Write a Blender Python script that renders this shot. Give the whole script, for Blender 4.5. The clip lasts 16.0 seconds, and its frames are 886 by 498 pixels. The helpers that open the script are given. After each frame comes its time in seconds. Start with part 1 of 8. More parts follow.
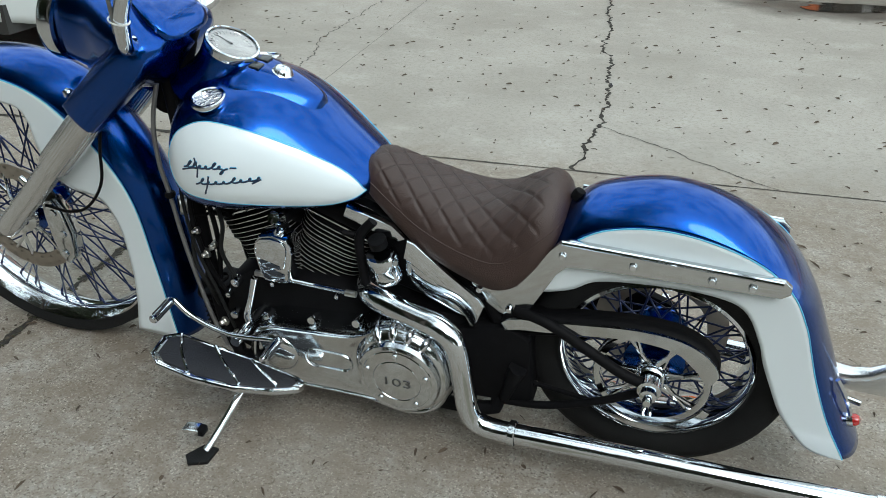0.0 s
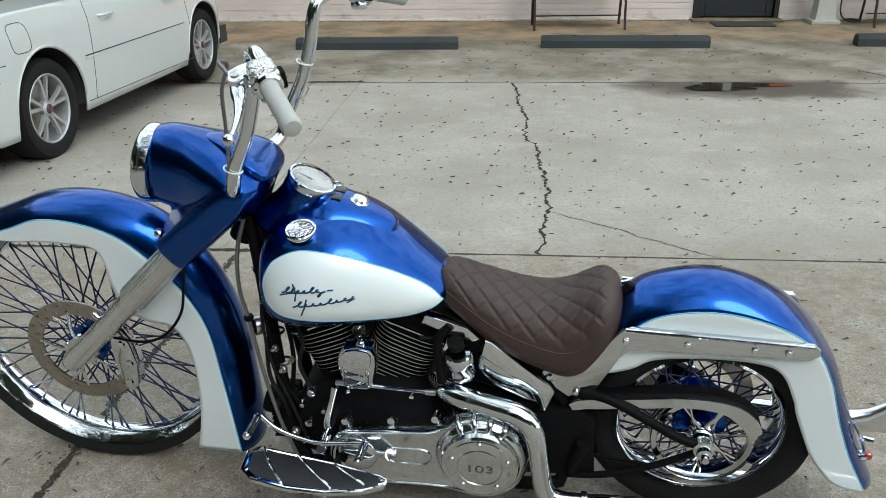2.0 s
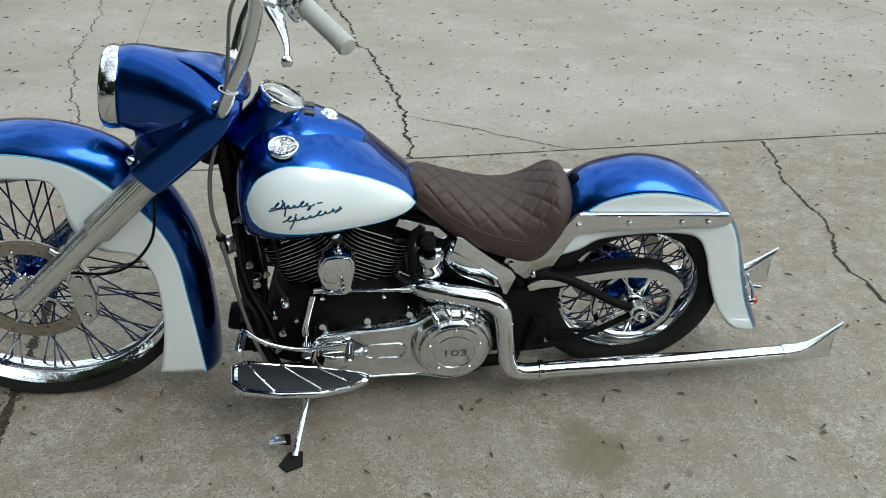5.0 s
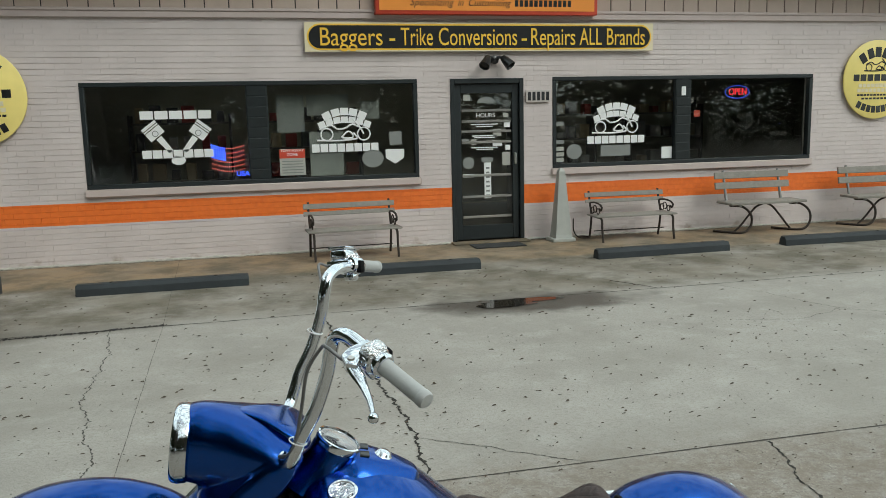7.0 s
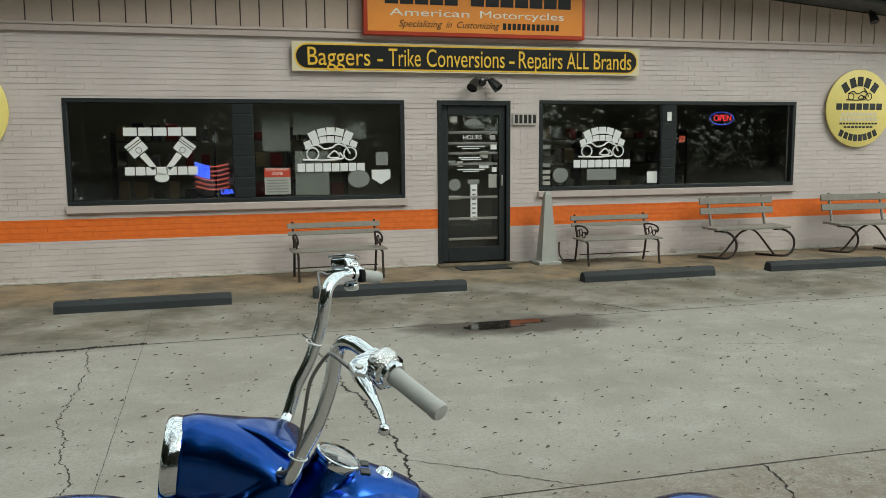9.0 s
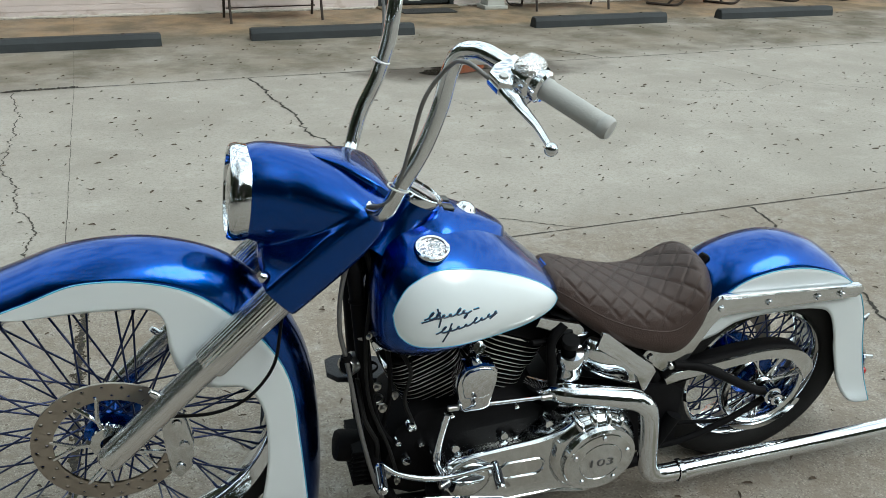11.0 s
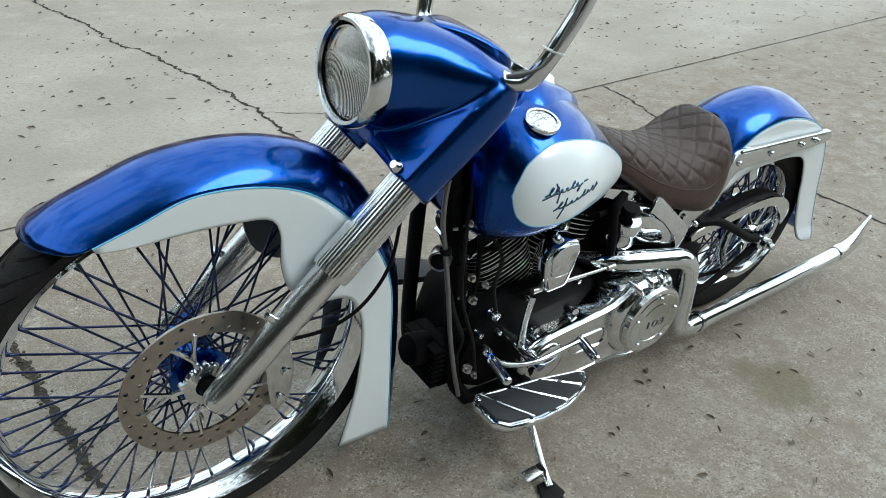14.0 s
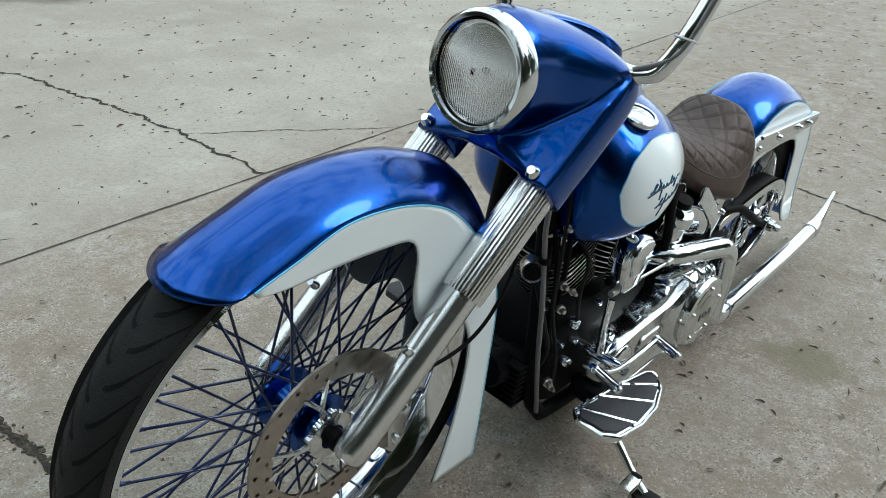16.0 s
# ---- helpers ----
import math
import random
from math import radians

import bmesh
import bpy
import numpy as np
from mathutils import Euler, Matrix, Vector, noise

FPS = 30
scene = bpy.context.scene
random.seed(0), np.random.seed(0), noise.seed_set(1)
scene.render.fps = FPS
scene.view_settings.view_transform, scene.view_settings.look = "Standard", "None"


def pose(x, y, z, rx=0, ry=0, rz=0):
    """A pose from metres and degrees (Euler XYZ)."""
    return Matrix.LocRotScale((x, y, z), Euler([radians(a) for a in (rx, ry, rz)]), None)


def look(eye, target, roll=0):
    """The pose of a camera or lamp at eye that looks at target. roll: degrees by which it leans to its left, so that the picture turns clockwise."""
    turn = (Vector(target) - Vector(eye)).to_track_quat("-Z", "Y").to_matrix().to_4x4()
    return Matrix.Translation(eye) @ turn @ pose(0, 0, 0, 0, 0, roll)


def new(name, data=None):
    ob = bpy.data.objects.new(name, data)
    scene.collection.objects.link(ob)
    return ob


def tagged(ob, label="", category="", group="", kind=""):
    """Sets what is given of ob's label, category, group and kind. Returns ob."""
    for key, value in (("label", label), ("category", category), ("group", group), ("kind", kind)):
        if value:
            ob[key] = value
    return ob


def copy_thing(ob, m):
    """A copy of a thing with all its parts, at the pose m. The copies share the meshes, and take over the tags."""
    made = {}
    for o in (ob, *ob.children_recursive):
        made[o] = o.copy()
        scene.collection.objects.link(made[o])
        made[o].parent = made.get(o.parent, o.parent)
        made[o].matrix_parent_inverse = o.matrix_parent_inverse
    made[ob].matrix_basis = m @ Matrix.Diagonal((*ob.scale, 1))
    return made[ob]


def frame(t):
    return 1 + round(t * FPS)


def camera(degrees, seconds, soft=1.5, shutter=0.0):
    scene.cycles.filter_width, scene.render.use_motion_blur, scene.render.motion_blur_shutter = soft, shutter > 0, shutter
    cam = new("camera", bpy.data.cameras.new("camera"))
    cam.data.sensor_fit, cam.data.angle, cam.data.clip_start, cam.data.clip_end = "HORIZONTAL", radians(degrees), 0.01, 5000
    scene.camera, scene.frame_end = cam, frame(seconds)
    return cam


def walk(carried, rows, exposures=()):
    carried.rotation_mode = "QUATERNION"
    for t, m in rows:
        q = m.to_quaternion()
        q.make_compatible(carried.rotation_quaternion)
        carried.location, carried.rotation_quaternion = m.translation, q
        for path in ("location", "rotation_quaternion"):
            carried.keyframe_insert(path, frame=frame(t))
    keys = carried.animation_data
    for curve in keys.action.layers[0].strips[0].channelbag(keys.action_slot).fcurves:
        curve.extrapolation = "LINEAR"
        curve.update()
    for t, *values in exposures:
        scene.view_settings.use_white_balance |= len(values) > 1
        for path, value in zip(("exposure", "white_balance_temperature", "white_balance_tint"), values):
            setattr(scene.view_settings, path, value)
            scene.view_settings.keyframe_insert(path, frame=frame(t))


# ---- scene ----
cam = camera(56.1, 16.0, soft=0.5)
PATH = [
    (0, (-1.837, -10.916, 1.451), (-2.273, -9.218, 0.488), 0.0),
    (0.5, (-1.983, -10.879, 1.471), (-2.33, -9.16, 0.511), -0.3),
    (1, (-2.086, -10.938, 1.508), (-2.368, -9.146, 0.664), 0.7),
    (1.5, (-2.202, -11.071, 1.556), (-2.412, -9.247, 0.764), 0.2),
    (2, (-2.219, -11.161, 1.609), (-2.388, -9.335, 0.811), -1.0),
    (2.5, (-2.211, -11.25, 1.624), (-2.343, -9.444, 0.775), -1.5),
    (3, (-2.291, -11.294, 1.647), (-2.341, -9.515, 0.734), -0.7),
    (3.2, (-2.359, -11.296, 1.643), (-2.333, -9.526, 0.712), -1.0),
    (5.3, (-2.74, -11.27, 1.677), (-2.357, -9.58, 0.679), 1.4),
    (5.5, (-2.789, -11.28, 1.698), (-2.395, -9.57, 0.739), 0.8),
    (5.7, (-2.857, -11.308, 1.737), (-2.469, -9.566, 0.833), 0.3),
    (5.8, (-2.854, -11.281, 1.732), (-2.455, -9.516, 0.881), -0.2),
    (5.9, (-2.854, -11.295, 1.733), (-2.448, -9.511, 0.926), -0.7),
    (6, (-2.864, -11.301, 1.733), (-2.448, -9.496, 0.977), -0.9),
    (6.2, (-2.877, -11.305, 1.742), (-2.443, -9.465, 1.091), -1.1),
    (6.5, (-2.88, -11.315, 1.758), (-2.43, -9.431, 1.26), -1.5),
    (6.6, (-2.884, -11.317, 1.759), (-2.428, -9.425, 1.296), -1.3),
    (7, (-2.884, -11.325, 1.773), (-2.421, -9.405, 1.461), -1.3),
    (7.5, (-2.883, -11.336, 1.786), (-2.405, -9.399, 1.648), -0.8),
    (8, (-2.886, -11.333, 1.796), (-2.387, -9.398, 1.705), -0.6),
    (8.5, (-2.91, -11.31, 1.76), (-2.406, -9.378, 1.648), -0.5),
    (9, (-2.928, -11.236, 1.722), (-2.417, -9.319, 1.468), -0.4),
    (9.5, (-2.957, -11.109, 1.669), (-2.45, -9.232, 1.2), 0.3),
    (10, (-3.029, -11.042, 1.649), (-2.557, -9.208, 1.004), 1.2),
    (10.2, (-3.072, -11.018, 1.641), (-2.578, -9.203, 0.961), 1.4),
    (12.3, (-3.497, -10.713, 1.512), (-2.566, -9.227, 0.55), 1.9),
    (12.5, (-3.559, -10.694, 1.511), (-2.59, -9.233, 0.55), 2.2),
    (13, (-3.714, -10.655, 1.517), (-2.643, -9.281, 0.533), 2.0),
    (13.5, (-3.77, -10.601, 1.503), (-2.654, -9.272, 0.509), 3.1),
    (14, (-3.812, -10.48, 1.453), (-2.654, -9.172, 0.48), 3.7),
    (14.5, (-3.922, -10.401, 1.435), (-2.701, -9.143, 0.473), 3.7),
    (15, (-4.06, -10.338, 1.442), (-2.769, -9.15, 0.482), 2.8),
    (15.5, (-4.062, -10.222, 1.401), (-2.701, -9.095, 0.464), 4.1),
    (16, (-4.065, -10.072, 1.375), (-2.643, -9.017, 0.445), 4.1),
]
walk(cam, [(t, look(eye, target, roll)) for t, eye, target, roll in PATH],
     [(0.0, 0.67, 6260, 7), (3.0, 0.68, 6400, 7), (5.5, 0.65, 6440, 7), (6.0, 0.55, 6460, 7), (6.5, 0.41, 6420, 6), (7.0, 0.29, 6480, 5), (7.5, 0.06, 6590, 3),
      (8.0, -0.07, 6590, 2), (8.5, 0.04, 6640, 3), (9.0, 0.24, 6760, 3), (9.5, 0.42, 6720, 2), (10.0, 0.49, 6600, 4), (12.5, 0.79, 6320, 7), (16.0, 0.72, 6260, 7)])

# ---------------- world, sun, exposure ----------------
world = bpy.data.worlds.new("overcast_sky")
scene.world = world
world.use_nodes = True
wn, wl = world.node_tree.nodes, world.node_tree.links
wn.clear()
w_out, w_bg = wn.new("ShaderNodeOutputWorld"), wn.new("ShaderNodeBackground")
sky = wn.new("ShaderNodeTexSky")
sky.sky_type, sky.sun_disc = "NISHITA", False
sky.sun_elevation, sky.sun_rotation, sky.air_density, sky.dust_density = radians(48), radians(141), 1.0, 3.0
cl_co, cl_no, cl_ra = wn.new("ShaderNodeTexCoord"), wn.new("ShaderNodeTexNoise"), wn.new("ShaderNodeValToRGB")
cl_map = wn.new("ShaderNodeMapping")
cl_map.inputs["Scale"].default_value = (1.0, 1.0, 2.6)
cl_no.inputs["Scale"].default_value, cl_no.inputs["Detail"].default_value, cl_no.inputs["Roughness"].default_value = 6.5, 9.0, 0.62
cl_ra.color_ramp.elements[0].position, cl_ra.color_ramp.elements[0].color = 0.42, (0.24, 0.24, 0.24, 1)
cl_ra.color_ramp.elements[1].position, cl_ra.color_ramp.elements[1].color = 0.55, (0.98, 0.98, 0.98, 1)
cl_col, cl_mix = wn.new("ShaderNodeRGB"), wn.new("ShaderNodeMixRGB")
cl_col.outputs[0].default_value = (9.0, 10.1, 10.0, 1)
wl.new(cl_co.outputs["Generated"], cl_map.inputs["Vector"])
wl.new(cl_map.outputs["Vector"], cl_no.inputs["Vector"])
wl.new(cl_no.outputs["Fac"], cl_ra.inputs["Fac"])
wl.new(cl_ra.outputs["Color"], cl_mix.inputs["Fac"])
wl.new(sky.outputs["Color"], cl_mix.inputs["Color1"])
wl.new(cl_col.outputs[0], cl_mix.inputs["Color2"])
wl.new(cl_mix.outputs["Color"], w_bg.inputs["Color"])
w_bg.inputs["Strength"].default_value = 0.122
wl.new(w_bg.outputs["Background"], w_out.inputs["Surface"])

sun = new("sun", bpy.data.lights.new("sun", "SUN"))
sun.data.energy, sun.data.angle, sun.data.color = 0.9, radians(30), (1.0, 1.0, 0.97)
sun.matrix_world = look((8, -12, 14), (0, 0, 0))


# ---------------- materials ----------------
def mat(name, base, rough=0.5, metal=0.0, var=0.0, scale=8.0, var2=0.0, scale2=0.7, bump=0.0, bscale=60.0, coat=0.0, spec=0.5, coat_rough=0.03, second=None):
    """A principled material: base colour varied at a fine and a coarse scale, with fine relief."""
    m = bpy.data.materials.new(name)
    m.use_nodes = True
    nodes, links = m.node_tree.nodes, m.node_tree.links
    p = nodes["Principled BSDF"]
    p.inputs["Base Color"].default_value = (*base, 1)
    p.inputs["Roughness"].default_value, p.inputs["Metallic"].default_value = rough, metal
    p.inputs["Specular IOR Level"].default_value = spec
    p.inputs["Coat Weight"].default_value, p.inputs["Coat Roughness"].default_value = coat, coat_rough
    co = nodes.new("ShaderNodeTexCoord")
    if var or var2:
        col = nodes.new("ShaderNodeRGB")
        col.outputs[0].default_value = (*base, 1)
        last = col.outputs[0]
        for amount, sc, det in ((var, scale, 6.0), (var2, scale2, 4.0)):
            if not amount:
                continue
            no, mr, mx = nodes.new("ShaderNodeTexNoise"), nodes.new("ShaderNodeMapRange"), nodes.new("ShaderNodeMixRGB")
            no.inputs["Scale"].default_value, no.inputs["Detail"].default_value = sc, det
            links.new(co.outputs["Object"], no.inputs["Vector"])
            mr.inputs["From Min"].default_value, mr.inputs["From Max"].default_value = 0.3, 0.7
            mr.inputs["To Min"].default_value, mr.inputs["To Max"].default_value = 0.0, 1.0
            links.new(no.outputs["Fac"], mr.inputs["Value"])
            tint = second if second and amount is var2 else tuple(c * (1 - amount) for c in base)
            mx.inputs["Color2"].default_value = (*tint, 1)
            fac = nodes.new("ShaderNodeMath")
            fac.operation = "MULTIPLY"
            fac.inputs[1].default_value = amount if (second and amount is var2) else 1.0
            links.new(mr.outputs["Result"], fac.inputs[0])
            links.new(fac.outputs[0], mx.inputs["Fac"])
            links.new(last, mx.inputs["Color1"])
            last = mx.outputs["Color"]
        links.new(last, p.inputs["Base Color"])
    if bump:
        nb, bp = nodes.new("ShaderNodeTexNoise"), nodes.new("ShaderNodeBump")
        nb.inputs["Scale"].default_value, nb.inputs["Detail"].default_value = bscale, 5.0
        bp.inputs["Strength"].default_value, bp.inputs["Distance"].default_value = bump, 0.01
        links.new(co.outputs["Object"], nb.inputs["Vector"])
        links.new(nb.outputs["Fac"], bp.inputs["Height"])
        links.new(bp.outputs["Normal"], p.inputs["Normal"])
    return m


def glow(name, colour, strength):
    m = mat(name, colour, 0.5)
    p = m.node_tree.nodes["Principled BSDF"]
    p.inputs["Emission Color"].default_value, p.inputs["Emission Strength"].default_value = (*colour, 1), strength
    return m


CHROME = mat("chrome", (0.76, 0.80, 0.84), 0.05, 1.0, var=0.06, scale=30)
SATIN = mat("satin_aluminium", (0.78, 0.80, 0.82), 0.22, 1.0, var=0.1, scale=30, bump=0.03, bscale=200)
STEEL = mat("brushed_steel", (0.58, 0.57, 0.55), 0.28, 1.0, var=0.12, scale=40, bump=0.05, bscale=200)
POLISHED = mat("polished_aluminium", (0.69, 0.72, 0.74), 0.10, 1.0, var=0.08, scale=20)
DISC = mat("brake_disc_steel", (0.43, 0.395, 0.355), 0.33, 1.0, var=0.15, scale=25)
BLUE = mat("candy_blue_paint", (0.0006, 0.063, 0.335), 0.23, 1.0, var=0.18, scale=600, coat=0.5, coat_rough=0.003)
BLUE.node_tree.nodes["Principled BSDF"].inputs["Coat IOR"].default_value = 1.5
WHITE = mat("white_paint", (0.76, 0.84, 0.88), 0.30, 0.0, var=0.03, scale=6, coat=0.8, coat_rough=0.04)
LINE = mat("pale_blue_pinstripe", (0.10, 0.45, 0.68), 0.3, 0.0, coat=0.6)
BLACK = mat("black_powder_coat", (0.005, 0.005, 0.006), 0.62, 0.0, var=0.3, scale=40, bump=0.1, bscale=250, spec=0.10)
FIN = mat("bare_fin_edge", (0.72, 0.72, 0.72), 0.34, 0.7, var=0.2, scale=80)
LINING = mat("slate_grey_lining", (0.085, 0.11, 0.15), 0.45, 0.0, var=0.2, scale=12)
RUBBER = mat("tyre_rubber", (0.0105, 0.011, 0.0115), 0.7, 0.0, spec=0.25, var=0.3, scale=40, var2=0.3, scale2=6, bump=0.2, bscale=300)
BELT = mat("black_rubber_insert", (0.012, 0.013, 0.018), 0.6, 0.0, bump=0.3, bscale=220)
SPOKE = mat("dark_blue_spokes", (0.008, 0.022, 0.10), 0.3, 0.55, var=0.3, scale=30, coat=0.6)
LEATHER = mat("brown_leather", (0.046, 0.025, 0.0205), 0.50, 0.0, var=0.25, scale=60, var2=0.2, scale2=5, bump=0.25, bscale=420)
GRIP = mat("grey_grip_rubber", (0.42, 0.43, 0.42), 0.55, 0.0, var=0.08, scale=50, bump=0.1, bscale=300)
HOSE = mat("braided_hose", (0.22, 0.22, 0.22), 0.4, 0.6, bump=0.3, bscale=600)
RED = mat("red_lens", (0.35, 0.01, 0.008), 0.15, 0.0, coat=1.0)
DIAL = mat("dial_face", (0.36, 0.37, 0.37), 0.4, var=0.08, scale=30)
CREST = mat("engraved_chrome", (0.80, 0.81, 0.82), 0.10, 1.0, bump=0.9, bscale=130)
REFLECTOR = mat("silvered_bowl", (0.90, 0.91, 0.91), 0.14, 1.0)
INK = mat("navy_decal", (0.006, 0.022, 0.06), 0.4, coat=0.5)


def glass_mat(name, tint=(1, 1, 1), rough=0.0):
    m = bpy.data.materials.new(name)
    m.use_nodes = True
    p = m.node_tree.nodes["Principled BSDF"]
    p.inputs["Base Color"].default_value = (*tint, 1)
    p.inputs["Transmission Weight"].default_value, p.inputs["Roughness"].default_value, p.inputs["IOR"].default_value = 1.0, rough, 1.45
    return m


GLASS = glass_mat("clear_glass")
TINTED = glass_mat("tinted_window_glass", (0.78, 0.82, 0.78))


# ---------------- mesh tools ----------------
def finish(ob, material, smooth=True, angle=38):
    for m_ in (material if isinstance(material, (list, tuple)) else [material]):
        ob.data.materials.append(m_)
    if smooth:
        ob.data.polygons.foreach_set("use_smooth", [True] * len(ob.data.polygons))
        ob.data.set_sharp_from_angle(angle=radians(angle))
    return ob


def part(name, bm, material, parent, label="", smooth=True, angle=38):
    me = bpy.data.meshes.new(name)
    bmesh.ops.recalc_face_normals(bm, faces=bm.faces)
    bm.to_mesh(me)
    bm.free()
    ob = new(name, me)
    ob.parent = parent
    finish(ob, material, smooth, angle)
    return tagged(ob, label)


def empty(name, m=None):
    ob = new(name)
    ob.empty_display_size = 0.1
    if m is not None:
        ob.matrix_world = m
    return ob


def thing(name, bm, material, label, category, group="", kind="", smooth=True, angle=38, m=None):
    ob = part(name, bm, material, None, smooth=smooth, angle=angle)
    if m is not None:
        ob.matrix_world = m
    return tagged(ob, label, category, group, kind)


def B():
    return bmesh.new()


def spline(pts, n, closed=False):
    """n points along a smooth curve through pts, evenly spaced."""
    P = [np.array(p, float) for p in pts]
    k = len(P)
    out = []
    segs = k if closed else k - 1
    for i in range(segs):
        p1, p2 = P[i % k], P[(i + 1) % k]
        p0 = P[(i - 1) % k] if closed or i > 0 else 2 * p1 - p2
        p3 = P[(i + 2) % k] if closed or i + 2 < k else 2 * p2 - p1
        for j in range(24):
            t = j / 24
            out.append(0.5 * (2 * p1 + (p2 - p0) * t + (2 * p0 - 5 * p1 + 4 * p2 - p3) * t * t + (3 * p1 - p0 - 3 * p2 + p3) * t ** 3))
    out.append(P[0] if closed else P[-1])
    out = np.array(out)
    d = np.concatenate([[0], np.cumsum(np.linalg.norm(np.diff(out, axis=0), axis=1))])
    s = np.linspace(0, d[-1], n + 1 if closed else n)
    res = np.stack([np.interp(s, d, out[:, c]) for c in range(out.shape[1])], 1)
    return res[:-1] if closed else res


def loft(bm, rings, closed=True, caps=True, loop=False):
    """Faces between rings of points."""
    R = [[bm.verts.new(p) for p in r] for r in rings]
    n = len(R[0])
    for a, b in zip(R, R[1:] + (R[:1] if loop else [])):
        for i in range(n if closed else n - 1):
            j = (i + 1) % n
            bm.faces.new((a[i], a[j], b[j], b[i]))
    if caps and not loop:
        bm.faces.new(R[0][::-1])
        bm.faces.new(R[-1])
    return R


def tube(bm, pts, r, n=12, steps=0, caps=True, closed=False):
    """A round bar along pts; r: one radius or one for each point."""
    rr = r if isinstance(r, (list, tuple)) else [r] * len(pts)
    if steps:
        q = spline([(*p, a) for p, a in zip(pts, rr)], steps, closed)
        pts, rr = [Vector(p[:3]) for p in q], [p[3] for p in q]
    pts = [Vector(p) for p in pts]
    k = len(pts)
    rings, side = [], None
    for i, p in enumerate(pts):
        t = (pts[(i + 1) % k] - pts[i - 1]) if closed else (pts[min(i + 1, k - 1)] - pts[max(i - 1, 0)])
        t.normalize()
        if side is None:
            side = t.orthogonal().normalized()
        side = (side - t * side.dot(t)).normalized()
        up = t.cross(side)
        rings.append([p + (side * math.cos(a) + up * math.sin(a)) * rr[i] for a in (2 * math.pi * j / n for j in range(n))])
    loft(bm, rings, True, caps and not closed, loop=closed)
    return bm


def bar(bm, a, b, r, n=8):
    return tube(bm, [a, b], r, n)


def box(bm, c, size, m=None, bevel=0.0, seg=2):
    """A box round c, in the frame m, its edges rounded."""
    t = Matrix.Translation(c) @ (m or Matrix()) @ Matrix.Diagonal((*size, 1))
    g = bmesh.ops.create_cube(bm, size=1.0, matrix=t)
    if bevel:
        es = list({e for v in g["verts"] for e in v.link_edges})
        bmesh.ops.bevel(bm, geom=es, offset=bevel, segments=seg, affect="EDGES", profile=0.5)
    return bm


def turned(bm, profile, c, axis, n=32, closed=False):
    """A turned body: profile of (radius, height along the axis) from c."""
    z = Vector(axis).normalized()
    x = z.orthogonal().normalized()
    y = z.cross(x)
    c = Vector(c)
    rings = [[c + z * h + (x * math.cos(a) + y * math.sin(a)) * max(r, 1e-4) for a in (2 * math.pi * j / n for j in range(n))] for r, h in profile]
    loft(bm, rings, True, not closed, loop=closed)
    return bm


def slab(bm, outline, place, lo, hi, bevel=0.0):
    """A plate: a closed outline of 2D points, put into space by place(a, b, h), from h = lo to h = hi."""
    a = [bm.verts.new(place(p[0], p[1], lo)) for p in outline]
    b = [bm.verts.new(place(p[0], p[1], hi)) for p in outline]
    n = len(a)
    f1, f2 = bm.faces.new(a[::-1]), bm.faces.new(b)
    for i in range(n):
        bm.faces.new((a[i], a[(i + 1) % n], b[(i + 1) % n], b[i]))
    if bevel:
        bmesh.ops.bevel(bm, geom=list(f1.edges) + list(f2.edges), offset=bevel, segments=2, affect="EDGES", profile=0.5)
    return bm


def thick(ob, t, offset=-1):
    mo = ob.modifiers.new("thickness", "SOLIDIFY")
    mo.thickness, mo.offset = t, offset
    return ob


def lettering(name, text, size, material, parent, m, label="", depth=0.002, width=None, align="CENTER", shear=0.0):
    """Raised letters, standing on m: x along the line, y up, z out of the face. width: the line's length in metres."""
    cu = bpy.data.curves.new(name, "FONT")
    cu.body, cu.size, cu.extrude, cu.align_x, cu.align_y, cu.shear = text, size, depth, align, "CENTER", shear
    tmp = bpy.data.objects.new(name, cu)
    scene.collection.objects.link(tmp)
    me = bpy.data.meshes.new_from_object(tmp.evaluated_get(bpy.context.evaluated_depsgraph_get()))
    scene.collection.objects.unlink(tmp)
    bpy.data.objects.remove(tmp)
    ob = new(name, me)
    me.materials.clear()
    me.materials.append(material)
    sx = 1.0
    if width:
        xs = [v.co.x for v in me.vertices]
        sx = width / max(1e-6, max(xs) - min(xs))
    me.transform(Matrix.Diagonal((sx, 1, 1, 1)))
    ob.parent = parent
    ob.matrix_local = m
    return tagged(ob, label)

# ---------------- ground ----------------
def ground_z(y):
    """The lot falls a little towards the shop."""
    return 0.118 * min(1.0, max(0.0, (-3.7 - y) / 5.6))


